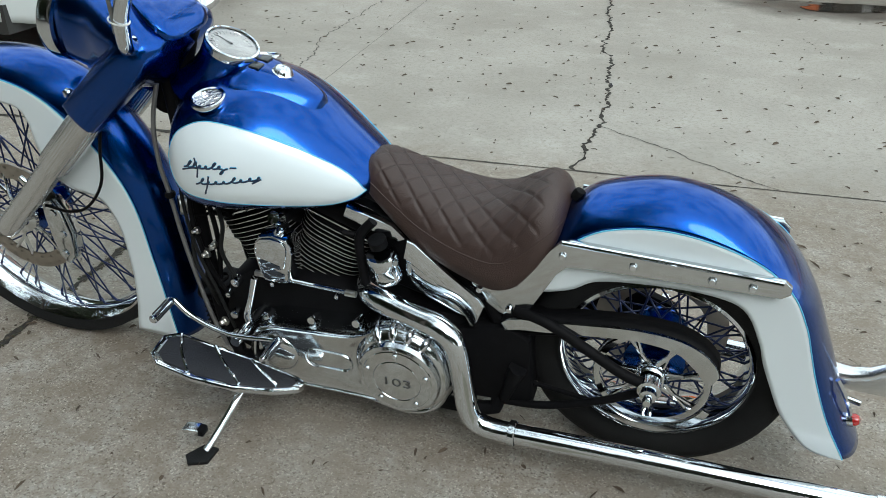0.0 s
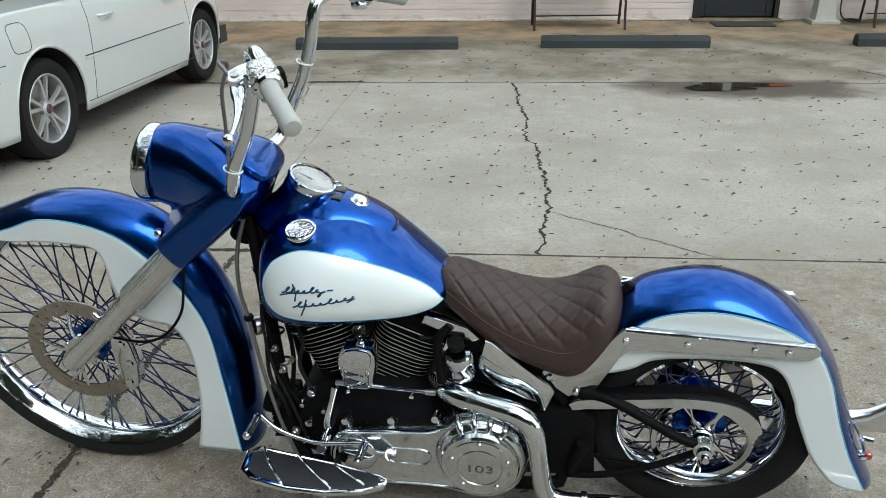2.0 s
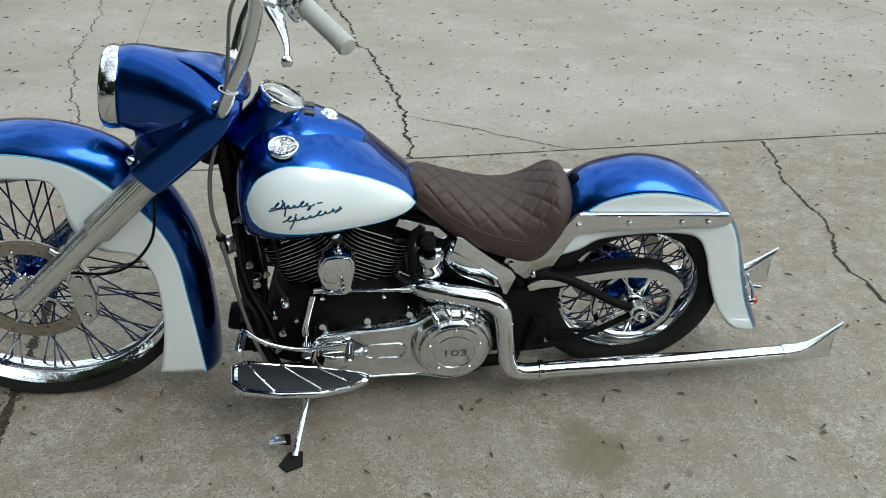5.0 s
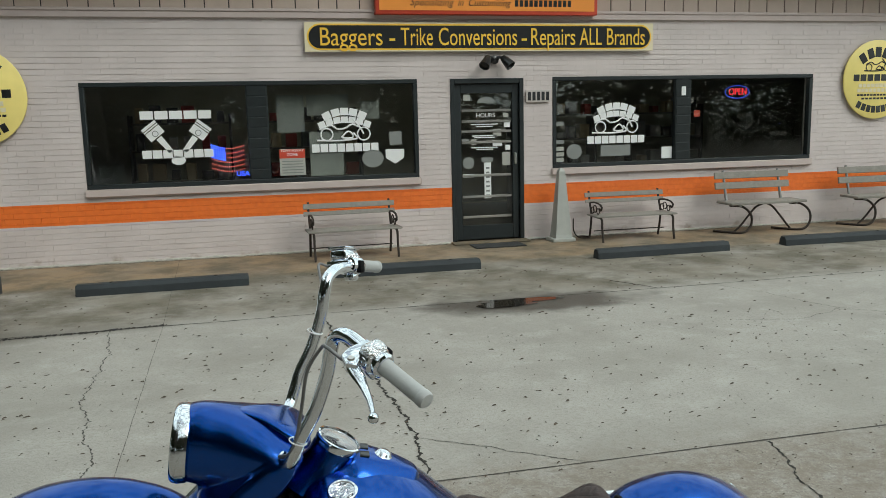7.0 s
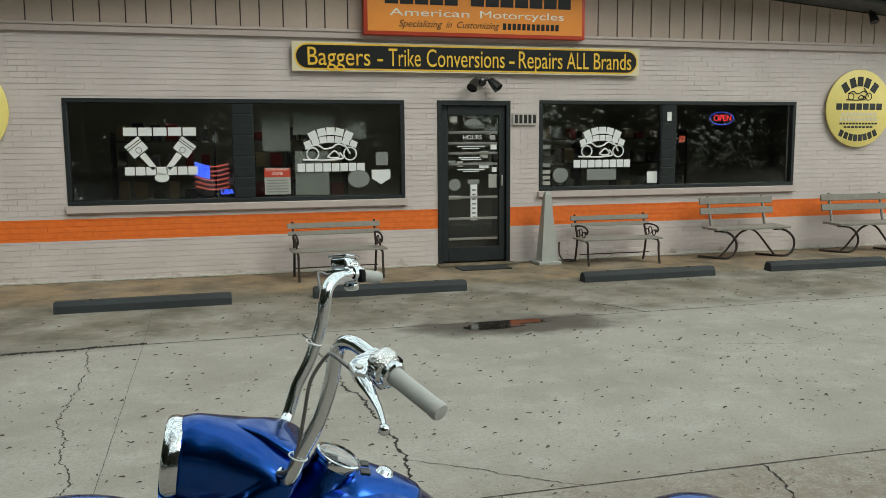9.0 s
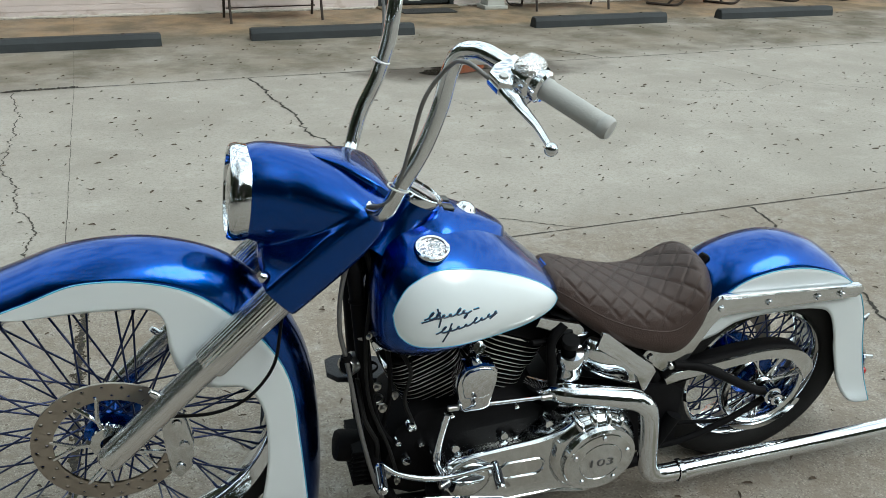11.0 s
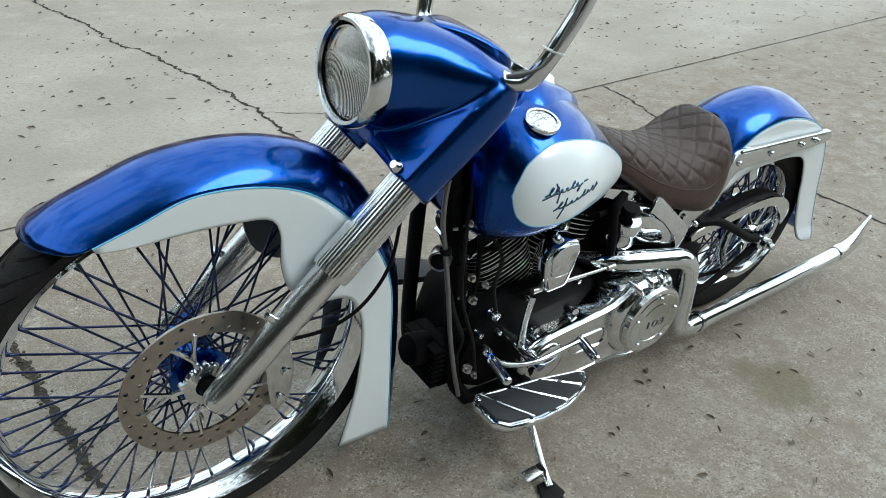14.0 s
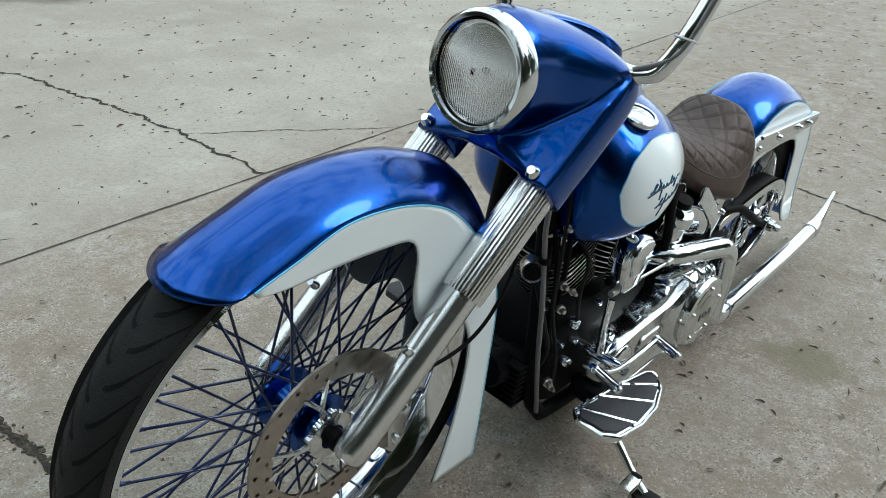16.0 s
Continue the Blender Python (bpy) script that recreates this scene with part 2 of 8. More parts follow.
def concrete():
    m = mat("worn_concrete", (0.42, 0.40, 0.36), 0.82, 0.0, bump=0.35, bscale=90)
    nodes, links = m.node_tree.nodes, m.node_tree.links
    p = nodes["Principled BSDF"]
    co = nodes.new("ShaderNodeNewGeometry")
    last = None

    def noise_fac(scale, detail, lo, hi, rough=0.6):
        no, mr = nodes.new("ShaderNodeTexNoise"), nodes.new("ShaderNodeMapRange")
        no.inputs["Scale"].default_value, no.inputs["Detail"].default_value, no.inputs["Roughness"].default_value = scale, detail, rough
        links.new(co.outputs["Position"], no.inputs["Vector"])
        mr.inputs["From Min"].default_value, mr.inputs["From Max"].default_value = lo, hi
        links.new(no.outputs["Fac"], mr.inputs["Value"])
        return mr.outputs["Result"]

    def mix(a, b, fac, amount=1.0):
        mx, mu = nodes.new("ShaderNodeMixRGB"), nodes.new("ShaderNodeMath")
        mu.operation = "MULTIPLY"
        mu.inputs[1].default_value = amount
        links.new(fac, mu.inputs[0])
        links.new(mu.outputs[0], mx.inputs["Fac"])
        for sock, val in (("Color1", a), ("Color2", b)):
            if isinstance(val, tuple):
                mx.inputs[sock].default_value = (*val, 1)
            else:
                links.new(val, mx.inputs[sock])
        return mx.outputs["Color"]

    sep = nodes.new("ShaderNodeSeparateXYZ")
    links.new(co.outputs["Position"], sep.inputs["Vector"])

    def band(axis, a, b):
        mr = nodes.new("ShaderNodeMapRange")
        mr.interpolation_type = "SMOOTHSTEP"
        mr.inputs["From Min"].default_value, mr.inputs["From Max"].default_value = a, b
        links.new(sep.outputs[axis], mr.inputs["Value"])
        return mr.outputs["Result"]

    def times(a, b):
        mu = nodes.new("ShaderNodeMath")
        mu.operation = "MULTIPLY"
        links.new(a, mu.inputs[0])
        links.new(b, mu.inputs[1])
        return mu.outputs[0]

    c = mix((0.355, 0.333, 0.298), (0.275, 0.254, 0.222), noise_fac(1.1, 6, 0.35, 0.7))
    c = mix(c, (0.415, 0.395, 0.362), noise_fac(4.0, 6, 0.52, 0.75), 0.7)
    c = mix(c, (0.23, 0.205, 0.17), noise_fac(45, 6, 0.48, 0.74), 0.65)
    # exposed fine aggregate on the near slabs
    near = band("Y", -7.4, -8.0)
    c = mix(c, (0.215, 0.18, 0.14), times(near, noise_fac(7, 8, 0.34, 0.66)), 0.9)
    c = mix(c, (0.17, 0.14, 0.11), times(near, noise_fac(48, 6, 0.46, 0.66)), 0.6)
    c = mix(c, (0.085, 0.065, 0.05), times(near, noise_fac(150, 4, 0.54, 0.64)), 0.85)
    c = mix(c, (0.56, 0.51, 0.44), times(near, noise_fac(190, 3, 0.56, 0.66)), 0.65)
    c = mix(c, (0.19, 0.155, 0.12), times(near, noise_fac(16, 8, 0.44, 0.62, 0.7)), 0.75)
    c = mix(c, (0.12, 0.105, 0.085), noise_fac(110, 4, 0.58, 0.72), 0.65)
    # damp, stained slab along the wheel stops and walk
    c = mix(c, (0.20, 0.172, 0.132), times(band("Y", -3.9, -3.2), noise_fac(1.3, 7, 0.28, 0.58)), 0.88)
    c = mix(c, (0.29, 0.195, 0.105), times(band("Y", -1.75, -1.45), noise_fac(0.9, 6, 0.15, 0.55)), 0.85)
    # old stains and tyre scuffs over the open slab
    c = mix(c, (0.27, 0.25, 0.215), noise_fac(0.55, 7, 0.50, 0.72, 0.7), 0.55)
    c = mix(c, (0.095, 0.082, 0.055), times(band("Y", -3.78, -3.4), noise_fac(1.5, 8, 0.42, 0.62, 0.65)), 0.85)

    def patch(cx, cy, rx, ry, lo, hi, warp=0.6):
        """1 inside an uneven soft-edged patch, 0 outside."""
        sb, dv, ln_, ad, mr = [nodes.new(k) for k in ("ShaderNodeVectorMath", "ShaderNodeVectorMath", "ShaderNodeVectorMath", "ShaderNodeMath", "ShaderNodeMapRange")]
        sb.operation, dv.operation, ln_.operation, ad.operation = "SUBTRACT", "DIVIDE", "LENGTH", "ADD"
        sb.inputs[1].default_value, dv.inputs[1].default_value = (cx, cy, ground_z(cy)), (rx, ry, 1.0)
        links.new(co.outputs["Position"], sb.inputs[0])
        links.new(sb.outputs[0], dv.inputs[0])
        links.new(dv.outputs[0], ln_.inputs[0])
        nf, ml = noise_fac(2.6 / max(rx, ry), 6, 0.2, 0.8), nodes.new("ShaderNodeMath")
        ml.operation, ml.inputs[1].default_value = "MULTIPLY", warp
        links.new(nf, ml.inputs[0])
        links.new(ln_.outputs["Value"], ad.inputs[0])
        links.new(ml.outputs[0], ad.inputs[1])
        mr.interpolation_type = "SMOOTHSTEP"
        mr.inputs["From Min"].default_value, mr.inputs["From Max"].default_value = hi + warp * 0.5, lo + warp * 0.5
        links.new(ad.outputs[0], mr.inputs["Value"])
        return mr.outputs["Result"]

    c = mix(c, (0.13, 0.115, 0.07), patch(-1.94, -9.755, 0.12, 0.13, 0.35, 1.15), 0.75)
    wet = patch(-0.25, -3.96, 1.15, 0.46, 0.50, 1.25, 0.9)
    c = mix(c, (0.055, 0.045, 0.034), wet, 0.92)
    c = mix(c, (0.13, 0.115, 0.09), patch(-5.0, -3.75, 1.6, 0.25, 0.3, 1.3, 0.9), 0.6)
    links.new(c, p.inputs["Base Color"])
    ro = nodes.new("ShaderNodeMapRange")
    ro.inputs["To Min"].default_value, ro.inputs["To Max"].default_value = 0.84, 0.55
    links.new(wet, ro.inputs["Value"])
    links.new(ro.outputs["Result"], p.inputs["Roughness"])
    return m


CONCRETE = concrete()
CRACK = mat("crack_dirt", (0.035, 0.030, 0.024), 0.95, var=0.5, scale=30, bump=0.6, bscale=80)
SEAM = mat("joint_tar", (0.075, 0.066, 0.055), 0.95, var=0.5, scale=25, bump=0.5, bscale=60)
WATER = mat("puddle_water", (0.026, 0.021, 0.017), 0.09, var=0.2, scale=4, spec=0.22)

bm = B()
ys = [-400, -60, -25, -14, -10.4, -9.3] + [-9.3 + 0.2 * i for i in range(1, 29)] + [-2.5, -1.2, 0.0, 20, 400]
xs = [-400, -60, -20, -10, -5, 0, 5, 10, 20, 60, 400]
loft(bm, [[(x, y, ground_z(y)) for x in xs] for y in ys], closed=False, caps=False)
tagged(part("ground", bm, CONCRETE, None), "worn grey concrete parking lot, cracked and stained", "ground", kind="structure")


def ribbon(name, pts, width, material, label, jag=0.4, lift=0.002, seed=1, step=0.014, wander=0.012):
    """A crack or joint: a narrow band with a ragged edge, lying on the slab."""
    rnd = random.Random(seed)
    pts = np.array(pts, float)
    d = np.concatenate([[0], np.cumsum(np.linalg.norm(np.diff(pts, axis=0), axis=1))])
    n = max(3, int(d[-1] / step))
    s = np.linspace(0, d[-1], n)
    q = np.stack([np.interp(s, d, pts[:, 0]), np.interp(s, d, pts[:, 1])], 1)
    rows, drift = [], 0.0
    for i in range(n):
        t = q[min(i + 1, n - 1)] - q[max(i - 1, 0)]
        t = t / (np.linalg.norm(t) + 1e-9)
        nn = np.array([-t[1], t[0]])
        drift = 0.94 * drift + rnd.gauss(0, wander * 0.30)
        w = 0.72 * width * (1 + jag * rnd.uniform(-1, 1)) * 0.5
        c = q[i] + nn * drift
        rows.append([(*(c + nn * k), ground_z((c + nn * k)[1]) + lift) for k in (-w, w)])
    b = B()
    loft(b, rows, closed=False, caps=False)
    return tagged(part(name, b, material, None, smooth=False), label, "crack", kind="structure")


ribbon("slab_joint_1", [(-40, -7.735), (40, -7.72)], 0.014, SEAM, "dark joint between concrete slabs", 0.5, seed=2, step=0.06, wander=0.002)
ribbon("slab_joint_5", [(-14, -7.737), (-3.42, -7.735)], 0.036, CRACK, "broken joint filled with dirt", 0.6, 0.003, seed=14, wander=0.006)
ribbon("slab_joint_2", [(-40, -3.73), (-4.2, -3.76), (-2.2, -3.73), (0.9, -3.74), (40, -3.5)], 0.022, SEAM, "dark joint between concrete slabs", 0.6, seed=3, step=0.06, wander=0.004)
ribbon("slab_joint_3", [(-3.49, -30), (-3.485, -9.7), (-3.48, -7.75)], 0.028, CRACK, "broken joint filled with dirt", 0.6, seed=4, wander=0.006)
ribbon("slab_joint_4", [(-3.72, -0.1), (-3.63, -3.7), (-3.56, -7.7)], 0.004, SEAM, "fine joint between concrete slabs", 0.5, seed=5, wander=0.002)
ribbon("crack_1", [(-2.26, -3.75), (-2.2, -4.5), (-2.18, -5.35), (-2.075, -6.16), (-2.05, -6.98), (-2.09, -7.4), (-2.105, -7.72)], 0.022, CRACK, "open crack across the concrete", 0.8, seed=6, wander=0.022)
ribbon("crack_2", [(-2.05, -7.13), (-1.685, -7.4), (-1.46, -7.6), (-1.3, -7.72)], 0.007, SEAM, "hairline crack in the concrete", 0.6, seed=7, wander=0.012)
ribbon("crack_3", [(-0.325, -7.74), (-0.42, -8.05), (-0.486, -8.23), (-0.542, -8.63), (-0.66, -8.88), (-0.70, -9.3), (-0.8, -9.9)], 0.014, CRACK, "ragged crack in the concrete", 0.8, seed=8, wander=0.016)
ribbon("crack_4", [(-4.06, -3.8), (-3.94, -4.95), (-3.94, -5.76), (-3.815, -6.53), (-3.73, -6.94), (-3.7, -7.72)], 0.010, SEAM, "ragged crack in the concrete", 0.7, seed=9, wander=0.022)
ribbon("crack_5", [(0.92, -3.2), (1.12, -3.55), (1.2, -3.74)], 0.022, CRACK, "short crack in the concrete", 0.6, seed=10, wander=0.008)
ribbon("crack_6", [(1.8, -3.7), (2.0, -4.4), (2.21, -5.17), (2.9, -5.9), (3.1, -7.7)], 0.007, SEAM, "hairline crack in the concrete", 0.6, seed=11, wander=0.02)
ribbon("crack_7", [(2.21, -5.17), (1.6, -5.4), (1.1, -5.3)], 0.006, SEAM, "hairline crack in the concrete", 0.6, seed=12, wander=0.02)


ribbon("wall_joint", [(-9.5, -0.045), (-0.1, -0.045)], 0.022, CRACK, "dirt-filled gap along the wall's foot", 0.9, 0.004, seed=15, wander=0.012)
ribbon("wall_joint_2", [(1.15, -0.045), (9.5, -0.045)], 0.022, CRACK, "dirt-filled gap along the wall's foot", 0.9, 0.004, seed=16, wander=0.012)
ribbon("joint_dirt", [(-5.2, -3.80), (-4.5, -3.78), (-3.6, -3.73)], 0.07, CRACK, "dirt washed along the joint", 0.9, 0.003, seed=17, wander=0.02)


def blot(name, c, rx, ry, material, label, category, lift, seed, n=64, rough=0.16):
    rnd = random.Random(seed)
    ph = [rnd.uniform(0, 6.28) for _ in range(9)]
    b = B()
    ring = []
    for i in range(n):
        a = 2 * math.pi * i / n
        r = 1 + sum(rough / (k + 1) * math.sin((k + 2) * a + ph[k]) for k in range(9))
        x, y = c[0] + rx * r * math.cos(a), c[1] + ry * r * math.sin(a)
        ring.append(b.verts.new((x, y, ground_z(y) + lift)))
    b.faces.new(ring)
    return tagged(part(name, b, material, None, smooth=False), label, category, kind="structure")


blot("puddle", (-0.40, -3.90), 0.40, 0.16, WATER, "shallow still puddle in the low joint", "puddle", 0.006, 22, rough=0.28)

LEAF = mat("dead_leaves", (0.10, 0.072, 0.05), 0.85, var=0.4, scale=12)
rnd = random.Random(5)
b = B()
for i in range(4200):
    x, y = rnd.uniform(-9, 7), -rnd.uniform(0.2, 1.0) ** 0.5 * 11.2
    a, l, w = rnd.uniform(0, 6.28), rnd.uniform(0.004, 0.018) * (1.8 if i % 9 == 0 else 1), rnd.uniform(0.0014, 0.0042)
    z = ground_z(y) + 0.004
    ca, sa = math.cos(a), math.sin(a)
    pts = [(-l, 0, 0), (-l * 0.3, w, 0.004), (l * 0.5, w * 0.8, 0.006), (l, 0, 0.001), (l * 0.4, -w, 0.002), (-l * 0.4, -w * 0.8, 0.001)]
    b.faces.new([b.verts.new((x + px * ca - py * sa, y + px * sa + py * ca, z + pz)) for px, py, pz in pts])
for i in range(760):
    # larger curled leaves lie on the slabs before the shop
    x, y = rnd.uniform(-9, 7), rnd.uniform(-7.2, -1.7)
    a, l, w = rnd.gauss(0, 0.7), rnd.uniform(0.008, 0.024), rnd.uniform(0.003, 0.0075)
    z = ground_z(y) + 0.004
    ca, sa = math.cos(a), math.sin(a)
    pts = [(-l, 0, 0), (-l * 0.3, w, 0.006), (l * 0.5, w * 0.8, 0.009), (l, 0, 0.002), (l * 0.4, -w, 0.003), (-l * 0.4, -w * 0.8, 0.001)]
    b.faces.new([b.verts.new((x + px * ca - py * sa, y + px * sa + py * ca, z + pz)) for px, py, pz in pts])
tagged(part("leaf_litter", b, LEAF, None, smooth=False), "scattered brown dead leaves and twigs on concrete", "leaves", kind="stuff")

# grit and twigs caught in the broken joint
GRIT = mat("joint_grit", (0.09, 0.072, 0.05), 0.9, var=0.6, scale=60)
MOSS = mat("joint_moss", (0.055, 0.062, 0.028), 0.95, var=0.5, scale=60)
for nm, mm, count, sd, lbl in (("grit", GRIT, 900, 8, "brown grit and twigs caught in the broken joint"), ("moss", MOSS, 200, 9, "green moss in the broken joint")):
    b = B()
    rr_ = random.Random(sd)
    for i in range(count):
        y = rr_.uniform(-11.5, -7.8)
        x = -3.485 + rr_.gauss(0, 0.011)
        sz = rr_.uniform(0.0018, 0.0055)
        bmesh.ops.create_icosphere(b, subdivisions=1, radius=sz, matrix=Matrix.Translation((x, y, ground_z(y) + sz * 0.3)) @ Matrix.Rotation(rr_.uniform(0, 3), 4, "Z") @ Matrix.Diagonal((rr_.uniform(0.5, 2.0), 1, 0.6, 1)))
    tagged(part("joint_" + nm, b, mm, None, smooth=False), lbl, "debris", kind="stuff")

# ---------------- shop building ----------------
X0, X1, DEPTH = -11.5, 12.5, 14.0
WIN_L, WIN_R, DOOR = (-4.78, -0.465, 0.965, 2.30), (1.505, 5.77, 1.02, 2.31), (0.0, 1.065, 0.0, 2.30)
OPENINGS = (WIN_L, WIN_R, DOOR)
BAND_Z, APEX_X = 3.14, 0.55


def roof_z(x):
    return 4.22 - 0.081 * abs(x - APEX_X)


def painted_brick():
    m = mat("painted_brick", (0.62, 0.55, 0.53), 0.62, 0.0, bump=0.25, bscale=140)
    nodes, links = m.node_tree.nodes, m.node_tree.links
    p = nodes["Principled BSDF"]
    geo, sep = nodes.new("ShaderNodeNewGeometry"), nodes.new("ShaderNodeSeparateXYZ")
    links.new(geo.outputs["Position"], sep.inputs["Vector"])
    no, mr, mx = nodes.new("ShaderNodeTexNoise"), nodes.new("ShaderNodeMapRange"), nodes.new("ShaderNodeMixRGB")
    no.inputs["Scale"].default_value, no.inputs["Detail"].default_value = 1.6, 8.0
    links.new(geo.outputs["Position"], no.inputs["Vector"])
    mr.inputs["From Min"].default_value, mr.inputs["From Max"].default_value = 0.35, 0.75
    links.new(no.outputs["Fac"], mr.inputs["Value"])
    mx.inputs["Color1"].default_value, mx.inputs["Color2"].default_value = (0.64, 0.568, 0.548, 1), (0.55, 0.485, 0.465, 1)
    links.new(mr.outputs["Result"], mx.inputs["Fac"])
    n2, r2, ro = nodes.new("ShaderNodeTexNoise"), nodes.new("ShaderNodeMapRange"), nodes.new("ShaderNodeMixRGB")
    n2.inputs["Scale"].default_value, n2.inputs["Detail"].default_value = 14.0, 8.0
    links.new(geo.outputs["Position"], n2.inputs["Vector"])
    r2.inputs["From Min"].default_value, r2.inputs["From Max"].default_value = 0.35, 0.7
    links.new(n2.outputs["Fac"], r2.inputs["Value"])
    ro.inputs["Color1"].default_value, ro.inputs["Color2"].default_value = (0.85, 0.185, 0.024, 1), (0.76, 0.155, 0.02, 1)
    links.new(r2.outputs["Result"], ro.inputs["Fac"])
    # the orange stripe of paint along the front
    lo, hi, mu, st = nodes.new("ShaderNodeMath"), nodes.new("ShaderNodeMath"), nodes.new("ShaderNodeMath"), nodes.new("ShaderNodeMixRGB")
    lo.operation, hi.operation, mu.operation = "GREATER_THAN", "LESS_THAN", "MULTIPLY"
    lo.inputs[1].default_value, hi.inputs[1].default_value = 0.525, 0.80
    links.new(sep.outputs["Z"], lo.inputs[0])
    links.new(sep.outputs["Z"], hi.inputs[0])
    links.new(lo.outputs[0], mu.inputs[0])
    links.new(hi.outputs[0], mu.inputs[1])
    links.new(mu.outputs[0], st.inputs["Fac"])
    links.new(mx.outputs["Color"], st.inputs["Color1"])
    links.new(ro.outputs["Color"], st.inputs["Color2"])
    # splashed dirt at the foot
    n3, r3, di = nodes.new("ShaderNodeTexNoise"), nodes.new("ShaderNodeMapRange"), nodes.new("ShaderNodeMixRGB")
    n3.inputs["Scale"].default_value, n3.inputs["Detail"].default_value = 5.0, 7.0
    links.new(geo.outputs["Position"], n3.inputs["Vector"])
    ad = nodes.new("ShaderNodeMath")
    ad.operation = "SUBTRACT"
    links.new(n3.outputs["Fac"], ad.inputs[0])
    sc = nodes.new("ShaderNodeMath")
    sc.operation = "MULTIPLY"
    sc.inputs[1].default_value = 1.6
    links.new(sep.outputs["Z"], sc.inputs[0])
    links.new(sc.outputs[0], ad.inputs[1])
    r3.inputs["From Min"].default_value, r3.inputs["From Max"].default_value = 0.46, 0.75
    links.new(ad.outputs[0], r3.inputs["Value"])
    di.inputs["Color2"].default_value = (0.25, 0.17, 0.10, 1)
    links.new(r3.outputs["Result"], di.inputs["Fac"])
    links.new(st.outputs["Color"], di.inputs["Color1"])
    links.new(di.outputs["Color"], p.inputs["Base Color"])
    return m


BRICK = painted_brick()
SIDING = mat("painted_siding", (0.60, 0.475, 0.40), 0.7, var=0.12, scale=9, var2=0.2, scale2=0.8, bump=0.2, bscale=90)
TRIMP = mat("pink_trim_paint", (0.55, 0.46, 0.43), 0.6, var=0.1, scale=6)
DARKGREEN = mat("dark_frame_paint", (0.018, 0.024, 0.026), 0.4, var=0.25, scale=14)
FASCIA = mat("dark_green_fascia", (0.018, 0.046, 0.052), 0.5, var=0.25, scale=5)
ROOF = mat("roofing_felt", (0.10, 0.10, 0.10), 0.9, var=0.3, scale=8)
INTERIOR = mat("dim_interior_paint", (0.34, 0.33, 0.27), 0.8, var=0.2, scale=2)
INFLOOR = mat("interior_floor", (0.12, 0.11, 0.10), 0.6, var=0.3, scale=3)
DECAL = mat("white_vinyl_decal", (0.80, 0.81, 0.80), 0.5)
PAPER = mat("faded_paper", (0.42, 0.42, 0.38), 0.8, var=0.15, scale=10)
GREYSIGN = mat("grey_decal", (0.22, 0.23, 0.22), 0.6)
YELLOW = mat("yellow_sign_paint", (0.90, 0.74, 0.24), 0.42, var=0.06, scale=6)
GOLD = mat("golden_letter_paint", (0.90, 0.56, 0.06), 0.45)
CREAM = mat("cream_sign_edge", (0.75, 0.66, 0.45), 0.5)
SIGNBLACK = mat("sign_black", (0.012, 0.013, 0.014), 0.35, coat=0.4)
SIGNORANGE = mat("orange_sign_face", (0.88, 0.31, 0.05), 0.4, var=0.06, scale=4)
SIGNRED = mat("red_sign_border", (0.55, 0.06, 0.03), 0.45)
SIGNWHITE = mat("white_letter_paint", (0.80, 0.77, 0.68), 0.5)

shop = empty("shop_building")
tagged(shop, "low pinkish painted brick motorcycle shop with an orange stripe", "building")


def front_cut(xa, xb, za, zb):
    """Rectangles of the front left free by the openings."""
    xs = sorted({xa, xb, *[o[0] for o in OPENINGS], *[o[1] for o in OPENINGS]})
    out = []
    for a, c in zip(xs, xs[1:]):
        mid = (a + c) / 2
        hole = [o for o in OPENINGS if o[0] < mid < o[1]]
        if not hole:
            out.append((a, c, za, zb))
        else:
            o = hole[0]
            if o[2] > za:
                out.append((a, c, za, o[2]))
            out.append((a, c, o[3], zb))
    return out


front_wall = None
for xa, xb, za, zb in front_cut(X0, X1, 0.0, BAND_Z):
    b = B()
    box(b, ((xa + xb) / 2, 0.105, (za + zb) / 2), (xb - xa, 0.19, zb - za))
    pier = part("front_wall", b, BRICK, shop, "painted brick front wall with an orange stripe", smooth=False)
    if xb == DOOR[0]:
        front_wall = pier
b = B()
box(b, (X0 + 0.1, DEPTH / 2 + 0.2, 1.6), (0.2, DEPTH, 3.2))
part("side_wall", b, BRICK, shop, smooth=False)
b = B()
box(b, (X1 - 0.1, DEPTH / 2 + 0.2, 1.6), (0.2, DEPTH, 3.2))
part("side_wall", b, BRICK, shop, smooth=False)
b = B()
box(b, ((X0 + X1) / 2, 5.2, 1.6), (X1 - X0 - 0.4, 0.2, 3.1))
part("partition_wall", b, INTERIOR, shop, smooth=False)
b = B()
box(b, ((X0 + X1) / 2, 2.65, 0.012), (X1 - X0 - 0.4, 4.9, 0.02))
part("interior_floor", b, INFLOOR, shop, smooth=False)
b = B()
box(b, ((X0 + X1) / 2, 2.65, 2.75), (X1 - X0 - 0.4, 4.9, 0.06))
part("interior_ceiling", b, INTERIOR, shop, smooth=False)
